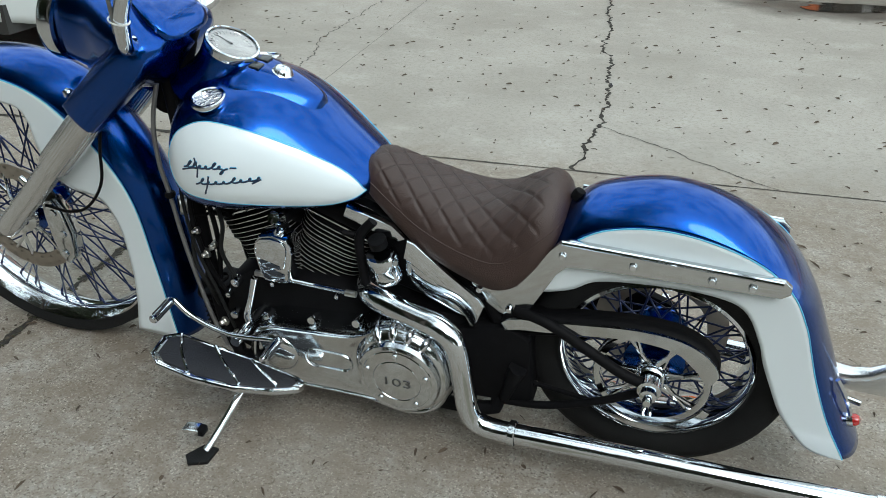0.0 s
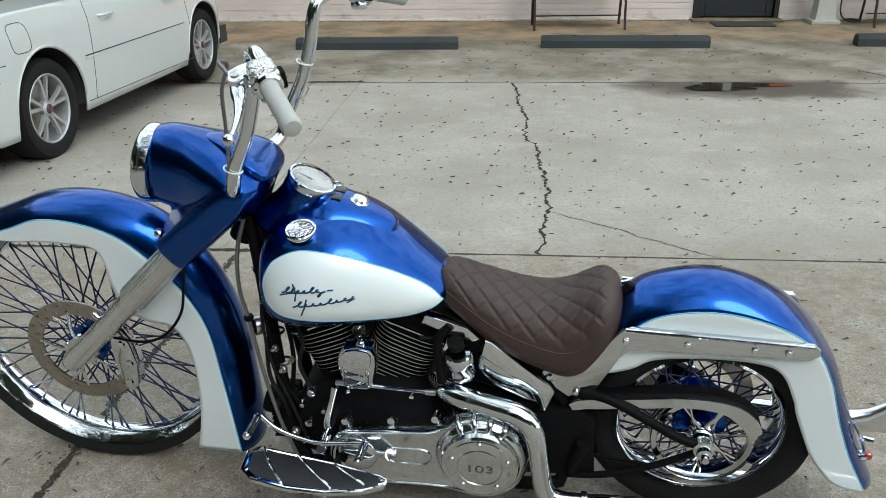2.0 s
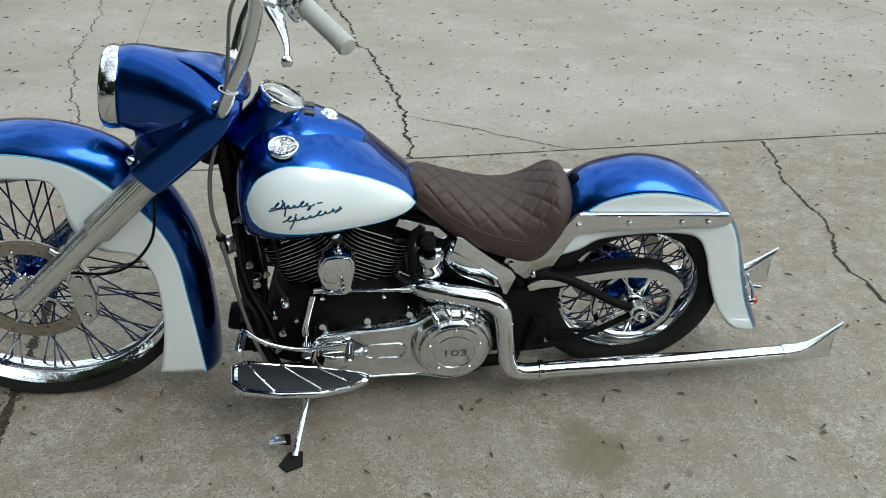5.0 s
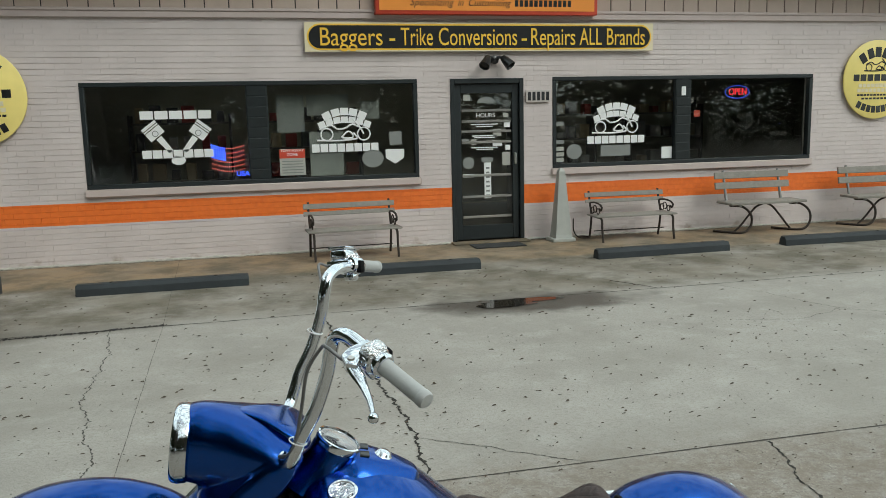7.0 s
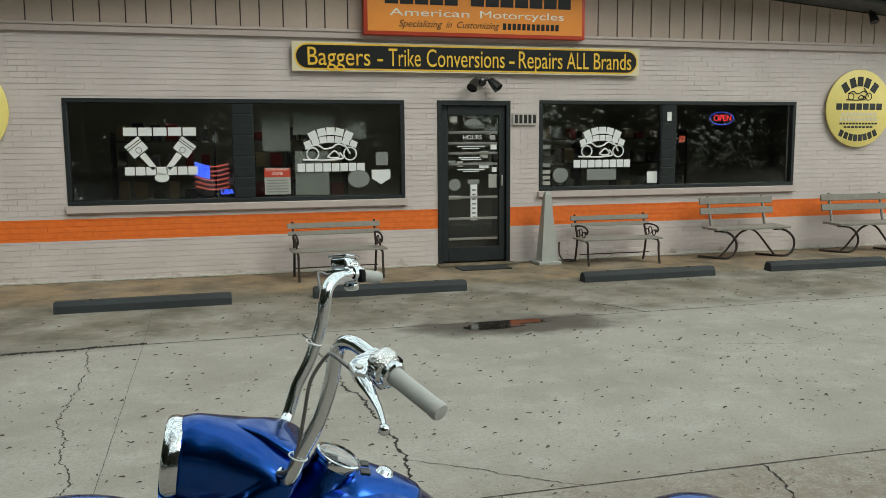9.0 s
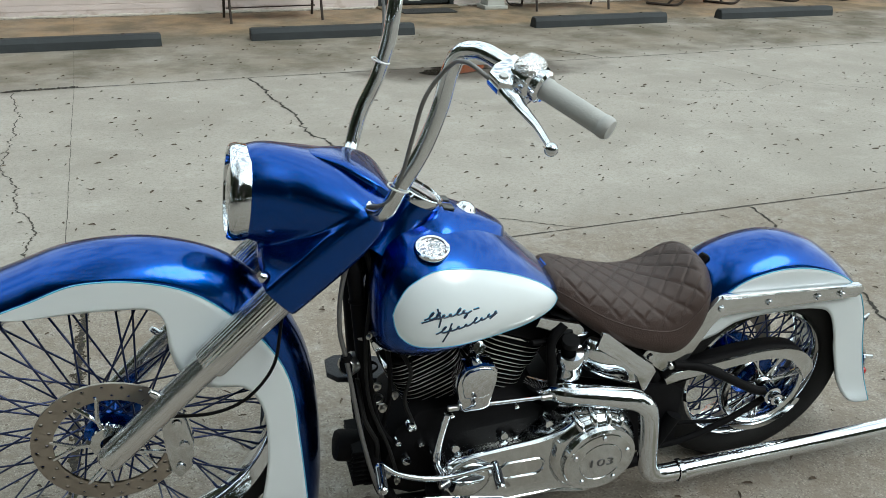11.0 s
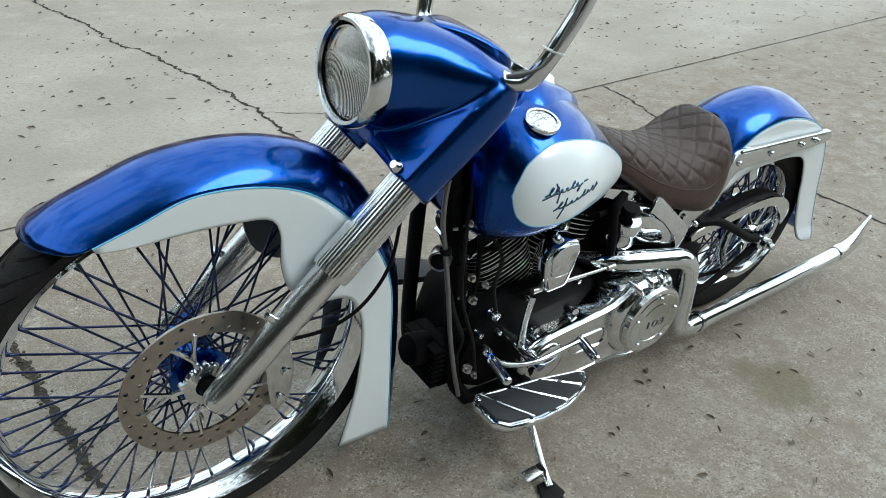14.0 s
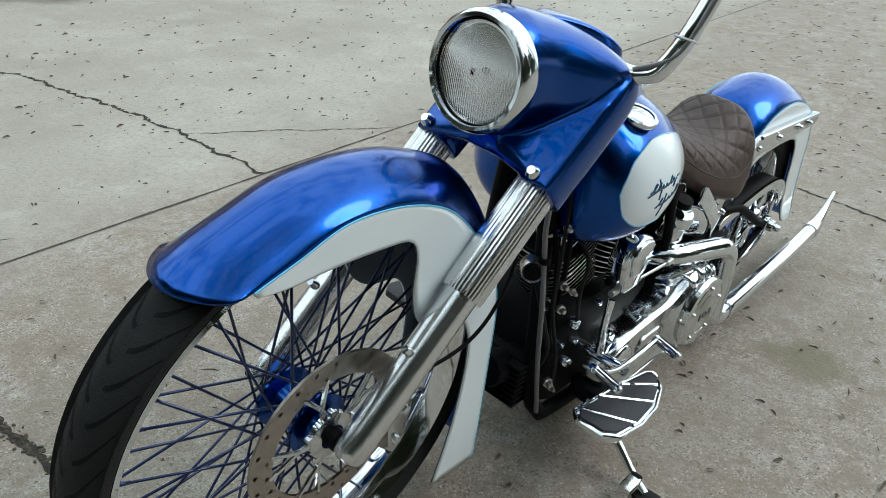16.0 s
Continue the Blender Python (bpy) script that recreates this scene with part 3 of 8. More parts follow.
# gable above the brick
b = B()
slab(b, [(X0, BAND_Z + 0.02), (X1, BAND_Z + 0.02), (X1, roof_z(X1)), (APEX_X, roof_z(APEX_X)), (X0, roof_z(X0))], lambda a, c, h: (a, h, c), -0.005, 0.18)
# Dark backing makes the gaps between the boards read as grooves.
part("gable", b, mat("siding_gap", (0.05, 0.04, 0.036), 0.8), shop, smooth=False)
COURSE, BLEN = 0.0705, 0.212
rnd = random.Random(3)
loose, count, unit = B(), 0, None
for row in range(int(BAND_Z / COURSE)):
    za, zb = row * COURSE + 0.004, (row + 1) * COURSE - 0.004
    x = X0 + (BLEN / 2 if row % 2 else 0.0)
    while x < X1 - 0.02:
        xa, xb = x + 0.0006, min(x + BLEN, X1) - 0.0006
        x += BLEN
        for o in OPENINGS:
            if o[2] - 0.06 < zb and za < o[3] + 0.0:
                if xa < o[0] < xb:
                    xb = o[0] - 0.004
                elif xa < o[1] < xb:
                    xa = o[1] + 0.004
                elif o[0] <= xa and xb <= o[1]:
                    xb = xa
        if xb - xa < 0.03:
            continue
        dy = rnd.uniform(0.0035, 0.0060)
        if -1.6 < xa and xb < 2.4 and 0.9 < zb and za < 2.45 and count < 290 and xb - xa > 0.19:
            if unit is None:
                bu = B()
                box(bu, (0, 0.006, 0), (BLEN - 0.0012, 0.012, COURSE - 0.008))
                unit = bpy.data.meshes.new("brick")
                bu.to_mesh(unit)
                bu.free()
                unit.materials.append(BRICK)
            o_ = new("brick", unit)
            o_.parent = front_wall
            o_.location = ((xa + xb) / 2, dy, (za + zb) / 2)
            count += 1
        else:
            vs = [loose.verts.new(p) for p in ((xa, 0.012, za), (xb, 0.012, za), (xb, 0.012, zb), (xa, 0.012, zb), (xa + 0.0004, dy, za + 0.0015), (xb - 0.0004, dy, za + 0.0015), (xb - 0.0004, dy, zb - 0.0015), (xa + 0.0004, dy, zb - 0.0015))]
            for f in ((4, 5, 6, 7), (0, 1, 5, 4), (1, 2, 6, 5), (2, 3, 7, 6), (3, 0, 4, 7)):
                loose.faces.new([vs[k] for k in f])
tagged(part("brickwork", loose, BRICK, shop, "painted brick courses", smooth=False), kind="stuff")
x = X0 + 0.2
while x < X1:
    b = B()
    xe = x + (0.30 if int(x * 7) % 3 else 0.24)
    slab(b, [(x + 0.008, BAND_Z + 0.05), (xe - 0.008, BAND_Z + 0.05), (xe - 0.008, roof_z(xe - 0.008) - 0.02), (x + 0.008, roof_z(x + 0.008) - 0.02)], lambda p, q, h: (p, h, q), -0.024, -0.004, 0.003)
    part("siding_board", b, SIDING, shop, "brown painted siding board", smooth=False)
    x = xe
for za, zb, d in ((BAND_Z - 0.045, BAND_Z + 0.035, 0.04), (BAND_Z + 0.035, BAND_Z + 0.075, 0.055)):
    b = B()
    box(b, ((X0 + X1) / 2, -d / 2, (za + zb) / 2), (X1 - X0, d, zb - za), bevel=0.006, seg=1)
    part("belt_trim", b, TRIMP, shop)
b = B()
rw = random.Random(12)
for x0_, x1_ in ((X0, -0.05), (1.10, X1)):
    rings = []
    for k in range(81):
        x, d_, h_ = x0_ + (x1_ - x0_) * k / 80, 0.028 + rw.uniform(-0.008, 0.008), 0.026 + rw.uniform(-0.010, 0.006)
        rings.append([(x, 0.002, -0.004), (x, -d_, -0.004), (x, -d_, h_ * 0.7), (x, -d_ * 0.5, h_), (x, 0.002, h_)])
    loft(b, rings)
part("wall_foot", b, mat("flaking_white_paint", (0.62, 0.58, 0.52), 0.8, var=0.5, scale=22, var2=0.3, scale2=5, bump=0.4, bscale=60), shop, "flaking white paint along the wall foot", smooth=False)
# roof with its dark verge
for side, xe in ((-1, X0 - 0.5), (1, X1 + 0.5)):
    b = B()
    slab(b, [(APEX_X, roof_z(APEX_X)), (xe, roof_z(xe)), (xe, roof_z(xe) + 0.16), (APEX_X, roof_z(APEX_X) + 0.16)], lambda a, c, h: (a, h, c), -0.62, DEPTH)
    part("roof_slope", b, ROOF, shop, smooth=False)
    b = B()
    slab(b, [(APEX_X + side * 0.16, roof_z(APEX_X) + 0.05), (xe, roof_z(xe) + 0.05), (xe, roof_z(xe) + 0.19), (APEX_X + side * 0.16, roof_z(APEX_X) + 0.19)], lambda a, c, h: (a, h, c), -0.70, -0.625)
    part("verge_board", b, FASCIA, shop, "dark green painted verge board", smooth=False)
    b = B()
    slab(b, [(APEX_X + side * 0.1, roof_z(APEX_X) + 0.19), (xe, roof_z(xe) + 0.19), (xe, roof_z(xe) + 0.215), (APEX_X + side * 0.1, roof_z(APEX_X) + 0.215)], lambda a, c, h: (a, h, c), -0.73, DEPTH)
    part("roof_edge_trim", b, FASCIA, shop, smooth=False)
    b = B()
    slab(b, [(APEX_X, roof_z(APEX_X) + 0.045), (xe, roof_z(xe) + 0.045), (xe, roof_z(xe) + 0.07), (APEX_X, roof_z(APEX_X) + 0.07)], lambda a, c, h: (a, h, c), -0.62, -0.01)
    part("soffit", b, FASCIA, shop, smooth=False)
b = B()
slab(b, [(APEX_X - 0.24, 4.20), (APEX_X - 0.2, 4.42), (APEX_X + 0.26, 4.42), (APEX_X + 0.28, 4.20)], lambda a, c, h: (a, h, c), -0.74, -0.70)
part("apex_cap", b, FASCIA, shop, smooth=False)


def window(name, o, mullion):
    xa, xb, za, zb = o
    w = empty(name)
    w.parent = shop
    fr = 0.055
    bars = [(xa, xb, zb - fr, zb), (xa, xb, za, za + fr), (xa, xa + fr, za + fr, zb - fr), (xb - fr, xb, za + fr, zb - fr)]
    for a, c, p, q in bars:
        b = B()
        box(b, ((a + c) / 2, 0.045, (p + q) / 2), (c - a, 0.10, q - p), bevel=0.006, seg=1)
        part("window_frame", b, DARKGREEN, w)
    b = B()
    box(b, (sum(mullion) / 2, 0.05, (za + zb) / 2), (mullion[1] - mullion[0], 0.085, zb - za - 2 * fr), bevel=0.004, seg=1)
    for k in range(9):
        z = za + fr + (k + 0.5) * (zb - za - 2 * fr) / 9
        box(b, (sum(mullion) / 2, 0.004, z), (mullion[1] - mullion[0] - 0.03, 0.012, (zb - za - 2 * fr) / 9 - 0.012), Matrix.Rotation(radians(5), 4, "X"), bevel=0.003, seg=1)
    part("mullion_panel", b, DARKGREEN, w, "dark lapped board between the panes")
    for a, c in ((xa + fr, mullion[0]), (mullion[1], xb - fr)):
        b = B()
        box(b, ((a + c) / 2, 0.07, (za + zb) / 2), (c - a, 0.006, zb - za - 2 * fr))
        g = part("pane", b, TINTED, w, smooth=False)
        g.visible_shadow = False
    b = B()
    box(b, ((xa + xb) / 2, -0.012, za - 0.05), (xb - xa + 0.04, 0.075, 0.095), bevel=0.008, seg=1)
    part("window_sill", b, TRIMP, w, "painted brick sill")
    return w


window("window_1", WIN_L, (-2.757, -2.48))
window("window_2", WIN_R, (3.444, 3.70))

# entrance door
door = empty("door_1")
door.parent = shop
xa, xb, za, zb = DOOR
for a, c, p, q in ((xa, xa + 0.06, 0.0, zb), (xb - 0.06, xb, 0.0, zb), (xa + 0.06, xb - 0.06, zb - 0.07, zb)):
    b = B()
    box(b, ((a + c) / 2, 0.05, (p + q) / 2), (c - a, 0.12, q - p), bevel=0.005, seg=1)
    part("door_frame", b, DARKGREEN, door)
for a, c, p, q in ((0.065, 0.155, 0.04, 2.225), (0.91, 1.0, 0.04, 2.225), (0.155, 0.91, 2.10, 2.225), (0.155, 0.91, 0.04, 0.24)):
    b = B()
    box(b, ((a + c) / 2, 0.06, (p + q) / 2), (c - a, 0.045, q - p), bevel=0.004, seg=1)
    part("door_rail", b, DARKGREEN, door)
b = B()
box(b, (0.5325, 0.068, 1.17), (0.755, 0.006, 1.86))
g = part("pane", b, TINTED, door, smooth=False)
g.visible_shadow = False
for z in (0.36, 0.65, 0.95, 1.42, 1.57, 1.71, 1.86):
    b = B()
    box(b, (0.53, 0.052, z), (0.72, 0.012, 0.035), bevel=0.003, seg=1)
    part("louvre_bar", b, STEEL, door, "pale bar across the glass")
b = B()
box(b, (0.94, 0.015, 1.18), (0.03, 0.05, 0.16), bevel=0.006)
part("door_handle", b, STEEL, door, "metal pull handle")


def flat(name, xa, xb, za, zb, material, parent, y=0.045, t=0.004, label="", bevel=0.0):
    b = B()
    box(b, ((xa + xb) / 2, y, (za + zb) / 2), (xb - xa, t, zb - za), bevel=bevel, seg=1)
    return part(name, b, material, parent, label, smooth=False)


def wall_m(x, y, z):
    return Matrix.Translation((x, y, z)) @ Matrix.Rotation(radians(90), 4, "X")


STICKERS = [(0.2, 0.3, 2.0, 2.08, PAPER), (0.63, 0.75, 1.50, 1.60, PAPER), (0.79, 0.88, 1.62, 1.69, DECAL), (0.78, 0.86, 1.76, 1.82, PAPER), (0.81, 0.88, 1.30, 1.37, DECAL),
            (0.17, 0.27, 1.40, 1.47, GREYSIGN), (0.3, 0.38, 1.38, 1.46, PAPER), (0.62, 0.76, 1.36, 1.42, DECAL), (0.76, 0.88, 1.08, 1.27, PAPER), (0.18, 0.34, 0.925, 0.975, DECAL), (0.45, 0.62, 1.14, 1.20, GREYSIGN)]
for a, c, p, q, mm in STICKERS:
    flat("sticker", a, c, p, q, mm, door, 0.058)
flat("paper_strip", 0.49, 0.59, 0.62, 1.13, DECAL, door, 0.054, label="white paper strip taped upright on the glass")
for k in range(7):
    flat("writing_bar", 0.515, 0.565, 0.65 + k * 0.065, 0.675 + k * 0.065, GREYSIGN, door, 0.051, 0.003)
lettering("hours_sign", "HOURS", 0.085, DECAL, door, wall_m(0.52, 0.058, 1.79), "white lettering on the glass")
for z, w_ in ((1.66, 0.40), (1.63, 0.25), (1.50, 0.36), (1.475, 0.3), (1.335, 0.4), (1.31, 0.24)):
    flat("writing_bar", 0.5 - w_ / 2, 0.5 + w_ / 2, z, z + 0.014, DECAL, door, 0.058)
b = B()
turned(b, [(0.0, 0), (0.085, 0), (0.085, 0.003), (0, 0.003)], (0.26, 0.056, 1.13), (0, 1, 0), 24)
part("round_sticker", b, GREYSIGN, door)
b = B()
slab(b, [(0.53 + 0.13 * math.cos(a), 1.965 + 0.085 * math.sin(a)) for a in (math.pi * k / 14 for k in range(15))], lambda p, q, h: (p, h, q), 0.054, 0.058)
part("shield_decal", b, GREYSIGN, door)


# lettering of the shop's name becomes blocks of letter size
def blocks(name, n, xa, xb, z, hgt, material, parent, y, gap=0.18, arc=0.0, depth=0.004, slant=0.0, label=""):
    """A row of n letter-sized blocks, bent upwards in the middle by arc."""
    w = (xb - xa) / n
    for i in range(n):
        b = B()
        c = (i + 0.5) / n * 2 - 1
        cx, cz, an = xa + (i + 0.5) * w, z + arc * (1 - c * c), math.atan2(-2 * arc * c, (xb - xa) / 2)
        m = Matrix.Translation((cx, y, cz)) @ Matrix.Rotation(-an, 4, "Y")
        hw, hh, s = w * (1 - gap) / 2, hgt / 2, slant * hgt
        shape = ((-hw, -hh), (hw, -hh), (hw, hh), (-hw, hh))
        v0 = [b.verts.new(m @ Vector((p[0] + s * p[1], -depth, p[1]))) for p in shape]
        b.faces.new(v0)
        v1 = [b.verts.new(m @ Vector((p[0] + s * p[1], 0, p[1]))) for p in shape]
        for k in range(len(shape)):
            b.faces.new((v0[k], v0[(k + 1) % len(shape)], v1[(k + 1) % len(shape)], v1[k]))
        part(name, b, material, parent, label, smooth=False)


w1, w2 = bpy.data.objects["window_1"], bpy.data.objects["window_2"]
GY = 0.064
# piston decal of the first pane
blocks("letter_block", 5, -4.10, -3.20, 1.885, 0.105, DECAL, w1, GY, 0.10, label="white block decal")
blocks("letter_block", 7, -4.10, -3.20, 1.385, 0.105, DECAL, w1, GY, 0.10, label="white block decal")
for s in (-1, 1):
    b = B()
    m = Matrix.Translation((-3.65 + s * 0.275, GY, 1.66)) @ Matrix.Rotation(radians(38 * s), 4, "Y") @ Matrix.Diagonal((0.9, 1.0, 0.92, 1.0))
    for pts in ([(-0.12, -0.07), (0.12, -0.07), (0.12, 0.055), (-0.12, 0.055)], [(-0.12, 0.068), (0.12, 0.068), (0.12, 0.088), (-0.12, 0.088)], [(-0.12, 0.1), (0.12, 0.1), (0.12, 0.14), (-0.12, 0.14)], [(-0.035, -0.34), (0.035, -0.34), (0.045, -0.085), (-0.045, -0.085)]):
        slab(b, pts, lambda p, q, h, m=m: m @ Vector((p, h, q)), -0.004, 0)
    part("piston_decal", b, DECAL, w1, "white piston-shaped decal", smooth=False)
    b = B()
    ring_ = [2 * math.pi * k / 20 for k in range(20)]
    loft(b, [[m @ Vector((r_ * math.cos(a), -0.007, -0.015 + r_ * math.sin(a))) for a in ring_] for r_ in (0.034, 0.044)], caps=False)
    part("pin_ring", b, GREYSIGN, w1, smooth=False)
b = B()
slab(b, [(-3.65 + 0.09 * math.cos(a), 1.30 + 0.06 * math.sin(a)) for a in (2 * math.pi * k / 20 for k in range(20))], lambda p, q, h: (p, h, q), GY - 0.004, GY)
part("crank_decal", b, DECAL, w1, smooth=False)


def bike_decal(cx, cz, s, parent, y, material, name="motorcycle_decal"):
    """A small line drawing of a motorcycle, cut from vinyl."""
    b = B()
    for x, r in ((-0.26, 0.085), (0.27, 0.09)):
        tube(b, [(cx + s * (x + r * math.cos(a)), y, cz + s * (r * math.sin(a) - 0.02)) for a in (2 * math.pi * k / 20 for k in range(20))], 0.011 * s, 6, closed=True)
    for pts in ([(-0.36, 0.05), (-0.2, 0.11), (-0.1, 0.05), (0.02, 0.07), (0.1, 0.12), (0.2, 0.08)], [(-0.05, -0.06), (0.05, 0.02), (0.12, -0.06), (0.02, -0.08), (-0.05, -0.06)], [(0.27, -0.02), (0.2, 0.1), (0.12, 0.19)], [(-0.4, -0.1), (-0.1, -0.11), (0.1, -0.1)], [(0.12, 0.0), (0.17, -0.08), (0.05, -0.1)]):
        tube(b, [(cx + s * p, y, cz + s * q) for p, q in pts], 0.013 * s, 6, steps=14)
    return part(name, b, material, parent, "white line decal of a motorcycle")


def arch_logo(cx, w, parent, y):
    blocks("letter_block", 5, cx - 0.30 * w, cx + 0.30 * w, 1.80, 0.10, DECAL, parent, y, 0.08, 0.085, label="white block decal")
    blocks("letter_block", 7, cx - 0.36 * w, cx + 0.36 * w, 1.69, 0.085, DECAL, parent, y, 0.08, 0.085, label="white block decal")
    bike_decal(cx, 1.60, 0.95 * w, parent, y, DECAL)
    blocks("bar", 8, cx - 0.46 * w, cx + 0.46 * w, 1.40, 0.11, DECAL, parent, y, 0.12, label="white bar decal")


arch_logo(-1.47, 1.0, w1, GY)
arch_logo(2.52, 1.0, w2, GY)
# pictures and notices in the panes
flat("poster_board", -1.95, -1.50, 1.03, 1.62, GREYSIGN, w1, 0.085, 0.01, "grey board behind the glass")
flat("notice", -2.36, -2.02, 1.05, 1.30, PAPER, w1, GY, label="parking notice with a red head")
flat("notice_head", -2.36, -2.02, 1.28, 1.40, SIGNRED, w1, GY - 0.001)
lettering("notice_writing", "TOW AWAY\nZONE", 0.055, DECAL, w1, wall_m(-2.19, GY - 0.004, 1.355), depth=0.001)
for k in range(5):
    flat("writing_bar", -2.33, -2.05, 1.08 + k * 0.038, 1.093 + k * 0.038, GREYSIGN, w1, GY - 0.003, 0.003)
flat("small_poster", -0.86, -0.69, 1.42, 1.60, GREYSIGN, w1, GY)
b = B()
slab(b, [(-0.92, 1.36), (-0.66, 1.36), (-0.66, 1.24), (-0.79, 1.16), (-0.92, 1.24)], lambda p, q, h: (p, h, q), GY - 0.004, GY)
part("shield_decal", b, DECAL, w1, smooth=False)
b = B()
slab(b, [(-1.10 + 0.15 * math.cos(a), 1.24 + 0.12 * math.sin(a)) for a in (2 * math.pi * k / 24 for k in range(24))], lambda p, q, h: (p, h, q), GY - 0.004, GY)
part("round_decal", b, GREYSIGN, w1, smooth=False)
for a, c, p, q in ((-2.36, -1.99, 1.62, 2.12), (-1.95, -1.38, 1.84, 2.12), (-1.22, -0.95, 1.78, 2.02)):
    flat("wall_paper", a, c, p, q, GREYSIGN, w1, 0.30, 0.01)
flat("notice", 3.26, 3.43, 1.10, 1.27, DECAL, w2, GY, label="small white notice")
flat("grey_decal", 2.28, 2.75, 1.16, 1.32, GREYSIGN, w2, GY)
for z in (1.10, 1.18, 1.26, 1.36, 1.62):
    flat("sticker", 1.575, 1.70, z, z + 0.055, PAPER if z < 1.3 else GREYSIGN, w2, GY)
b = B()
slab(b, [(1.86 + 0.12 * math.cos(a), 1.24 + 0.11 * math.sin(a)) for a in (2 * math.pi * k / 24 for k in range(24))], lambda p, q, h: (p, h, q), GY - 0.004, GY)
part("round_decal", b, GREYSIGN, w2, smooth=False)
flat("sticker", 3.53, 3.60, 2.02, 2.15, DECAL, w2, -0.012)
flat("sticker", 3.92, 4.02, 1.70, 1.80, SIGNRED, w2, 0.3)

# lit signs in the windows
RING_GLOW = glow("dim_blue_neon", (0.05, 0.10, 0.8), 0.5)
RED_GLOW, BLUE_GLOW = glow("red_neon", (1.0, 0.04, 0.06), 0.6), glow("blue_neon", (0.04, 0.10, 1.0), 3.0)
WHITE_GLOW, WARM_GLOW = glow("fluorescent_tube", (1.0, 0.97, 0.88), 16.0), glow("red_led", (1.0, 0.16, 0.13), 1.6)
neon = empty("neon_sign")
tagged(neon, "lit red neon sign with a blue ring, hung inside the window", "sign")
neon.location = (4.55, 0.12, 2.06)
lettering("tube_letters", "OPEN", 0.14, RED_GLOW, neon, wall_m(0, 0, 0), "red glowing letters", depth=0.006, width=0.30)
b = B()
tube(b, [(0.205 * math.cos(a), 0.02, 0.095 * math.sin(a)) for a in (2 * math.pi * k / 32 for k in range(32))], 0.007, 6, closed=True)
part("ring_tube", b, RING_GLOW, neon, "blue glowing oval tube")
flag = empty("led_flag_sign")
tagged(flag, "lit flag sign of red and blue lamps on a dark board", "sign")
flag.location = (-3.03, 0.11, 1.32)
bb, br = B(), B()
for i in range(16):
    for j in range(11):
        x, z = -0.20 + i * 0.027, -0.16 + j * 0.030 - 0.05 * math.sin(i / 15 * math.pi * 0.9)
        if i < 7 and j > 4:
            bmesh.ops.create_icosphere(bb, subdivisions=1, radius=0.0125, matrix=Matrix.Translation((x, 0, z + 0.02)))
        elif j % 2 == 0:
            bmesh.ops.create_icosphere(br, subdivisions=1, radius=0.0075, matrix=Matrix.Translation((x, 0, z + 0.02)))
part("blue_lamps", bb, BLUE_GLOW, flag)
part("red_lamps", br, WARM_GLOW, flag)
lettering("lamp_letters", "USA", 0.092, BLUE_GLOW, flag, wall_m(0.185, 0, -0.225), "blue glowing letters", depth=0.004)
# Set too high to be seen through the windows; added light for the interior.
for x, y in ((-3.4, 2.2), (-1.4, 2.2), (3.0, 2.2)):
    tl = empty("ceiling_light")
    tagged(tl, "long fluorescent light kept out of sight to brighten the shop", "lamp", "shop ceiling lights")
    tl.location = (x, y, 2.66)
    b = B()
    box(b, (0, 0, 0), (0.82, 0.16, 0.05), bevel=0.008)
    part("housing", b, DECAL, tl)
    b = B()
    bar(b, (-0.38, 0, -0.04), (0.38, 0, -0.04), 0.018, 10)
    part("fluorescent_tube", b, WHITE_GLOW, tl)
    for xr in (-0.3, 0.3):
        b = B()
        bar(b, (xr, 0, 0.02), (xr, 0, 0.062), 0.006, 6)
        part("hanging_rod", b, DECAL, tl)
# shelves and stock inside, dimly seen
STOCK = [mat("stock_dark", (0.05, 0.05, 0.055), 0.5), mat("stock_grey", (0.22, 0.22, 0.23), 0.6), mat("stock_red", (0.22, 0.03, 0.025), 0.5), mat("stock_tan", (0.30, 0.24, 0.15), 0.7)]
rnd = random.Random(9)
for x0 in (-4.6, -2.4, 2.0, 4.2):
    sh = empty("display_rack")
    tagged(sh, "dark shop rack half full of boxed parts", "shelf", "shop racks")
    sh.location = (x0, 3.4, 0.02)
    for z in (0.3, 0.8, 1.3, 1.75):
        b = B()
        box(b, (0.8, 0, z), (1.6, 0.4, 0.03))
        part("shelf_board", b, INFLOOR, sh, smooth=False)
        for k in range(6):
            hgt = rnd.uniform(0.12, 0.3)
            b = B()
            box(b, (0.15 + k * 0.26, rnd.uniform(-0.08, 0.08), z + 0.015 + hgt / 2), (rnd.uniform(0.12, 0.22), 0.2, hgt), bevel=0.006, seg=1)
            part("boxed_part", b, rnd.choice(STOCK), sh)
    for x in (0, 1.6):
        b = B()
        box(b, (x, 0, 0.95), (0.04, 0.4, 1.9))
        part("rack_post", b, STOCK[0], sh, smooth=False)

# ---------------- signs on the front ----------------
sign = empty("services_sign")
tagged(sign, "long black sign board with golden service lettering", "sign")
xa, xb, za, zb = -1.965, 3.02, 2.665, 3.045
flat("board", xa, xb, za, zb, CREAM, sign, -0.058, 0.02, "cream edged board")
rr = (zb - za) / 2 - 0.02


def stadium(xa, xb, zc, r, n=14):
    return [(xb - r + r * math.cos(a), zc + r * math.sin(a)) for a in (-math.pi / 2 + math.pi * k / n for k in range(n + 1))] + [(xa + r + r * math.cos(a), zc + r * math.sin(a)) for a in (math.pi / 2 + math.pi * k / n for k in range(n + 1))]


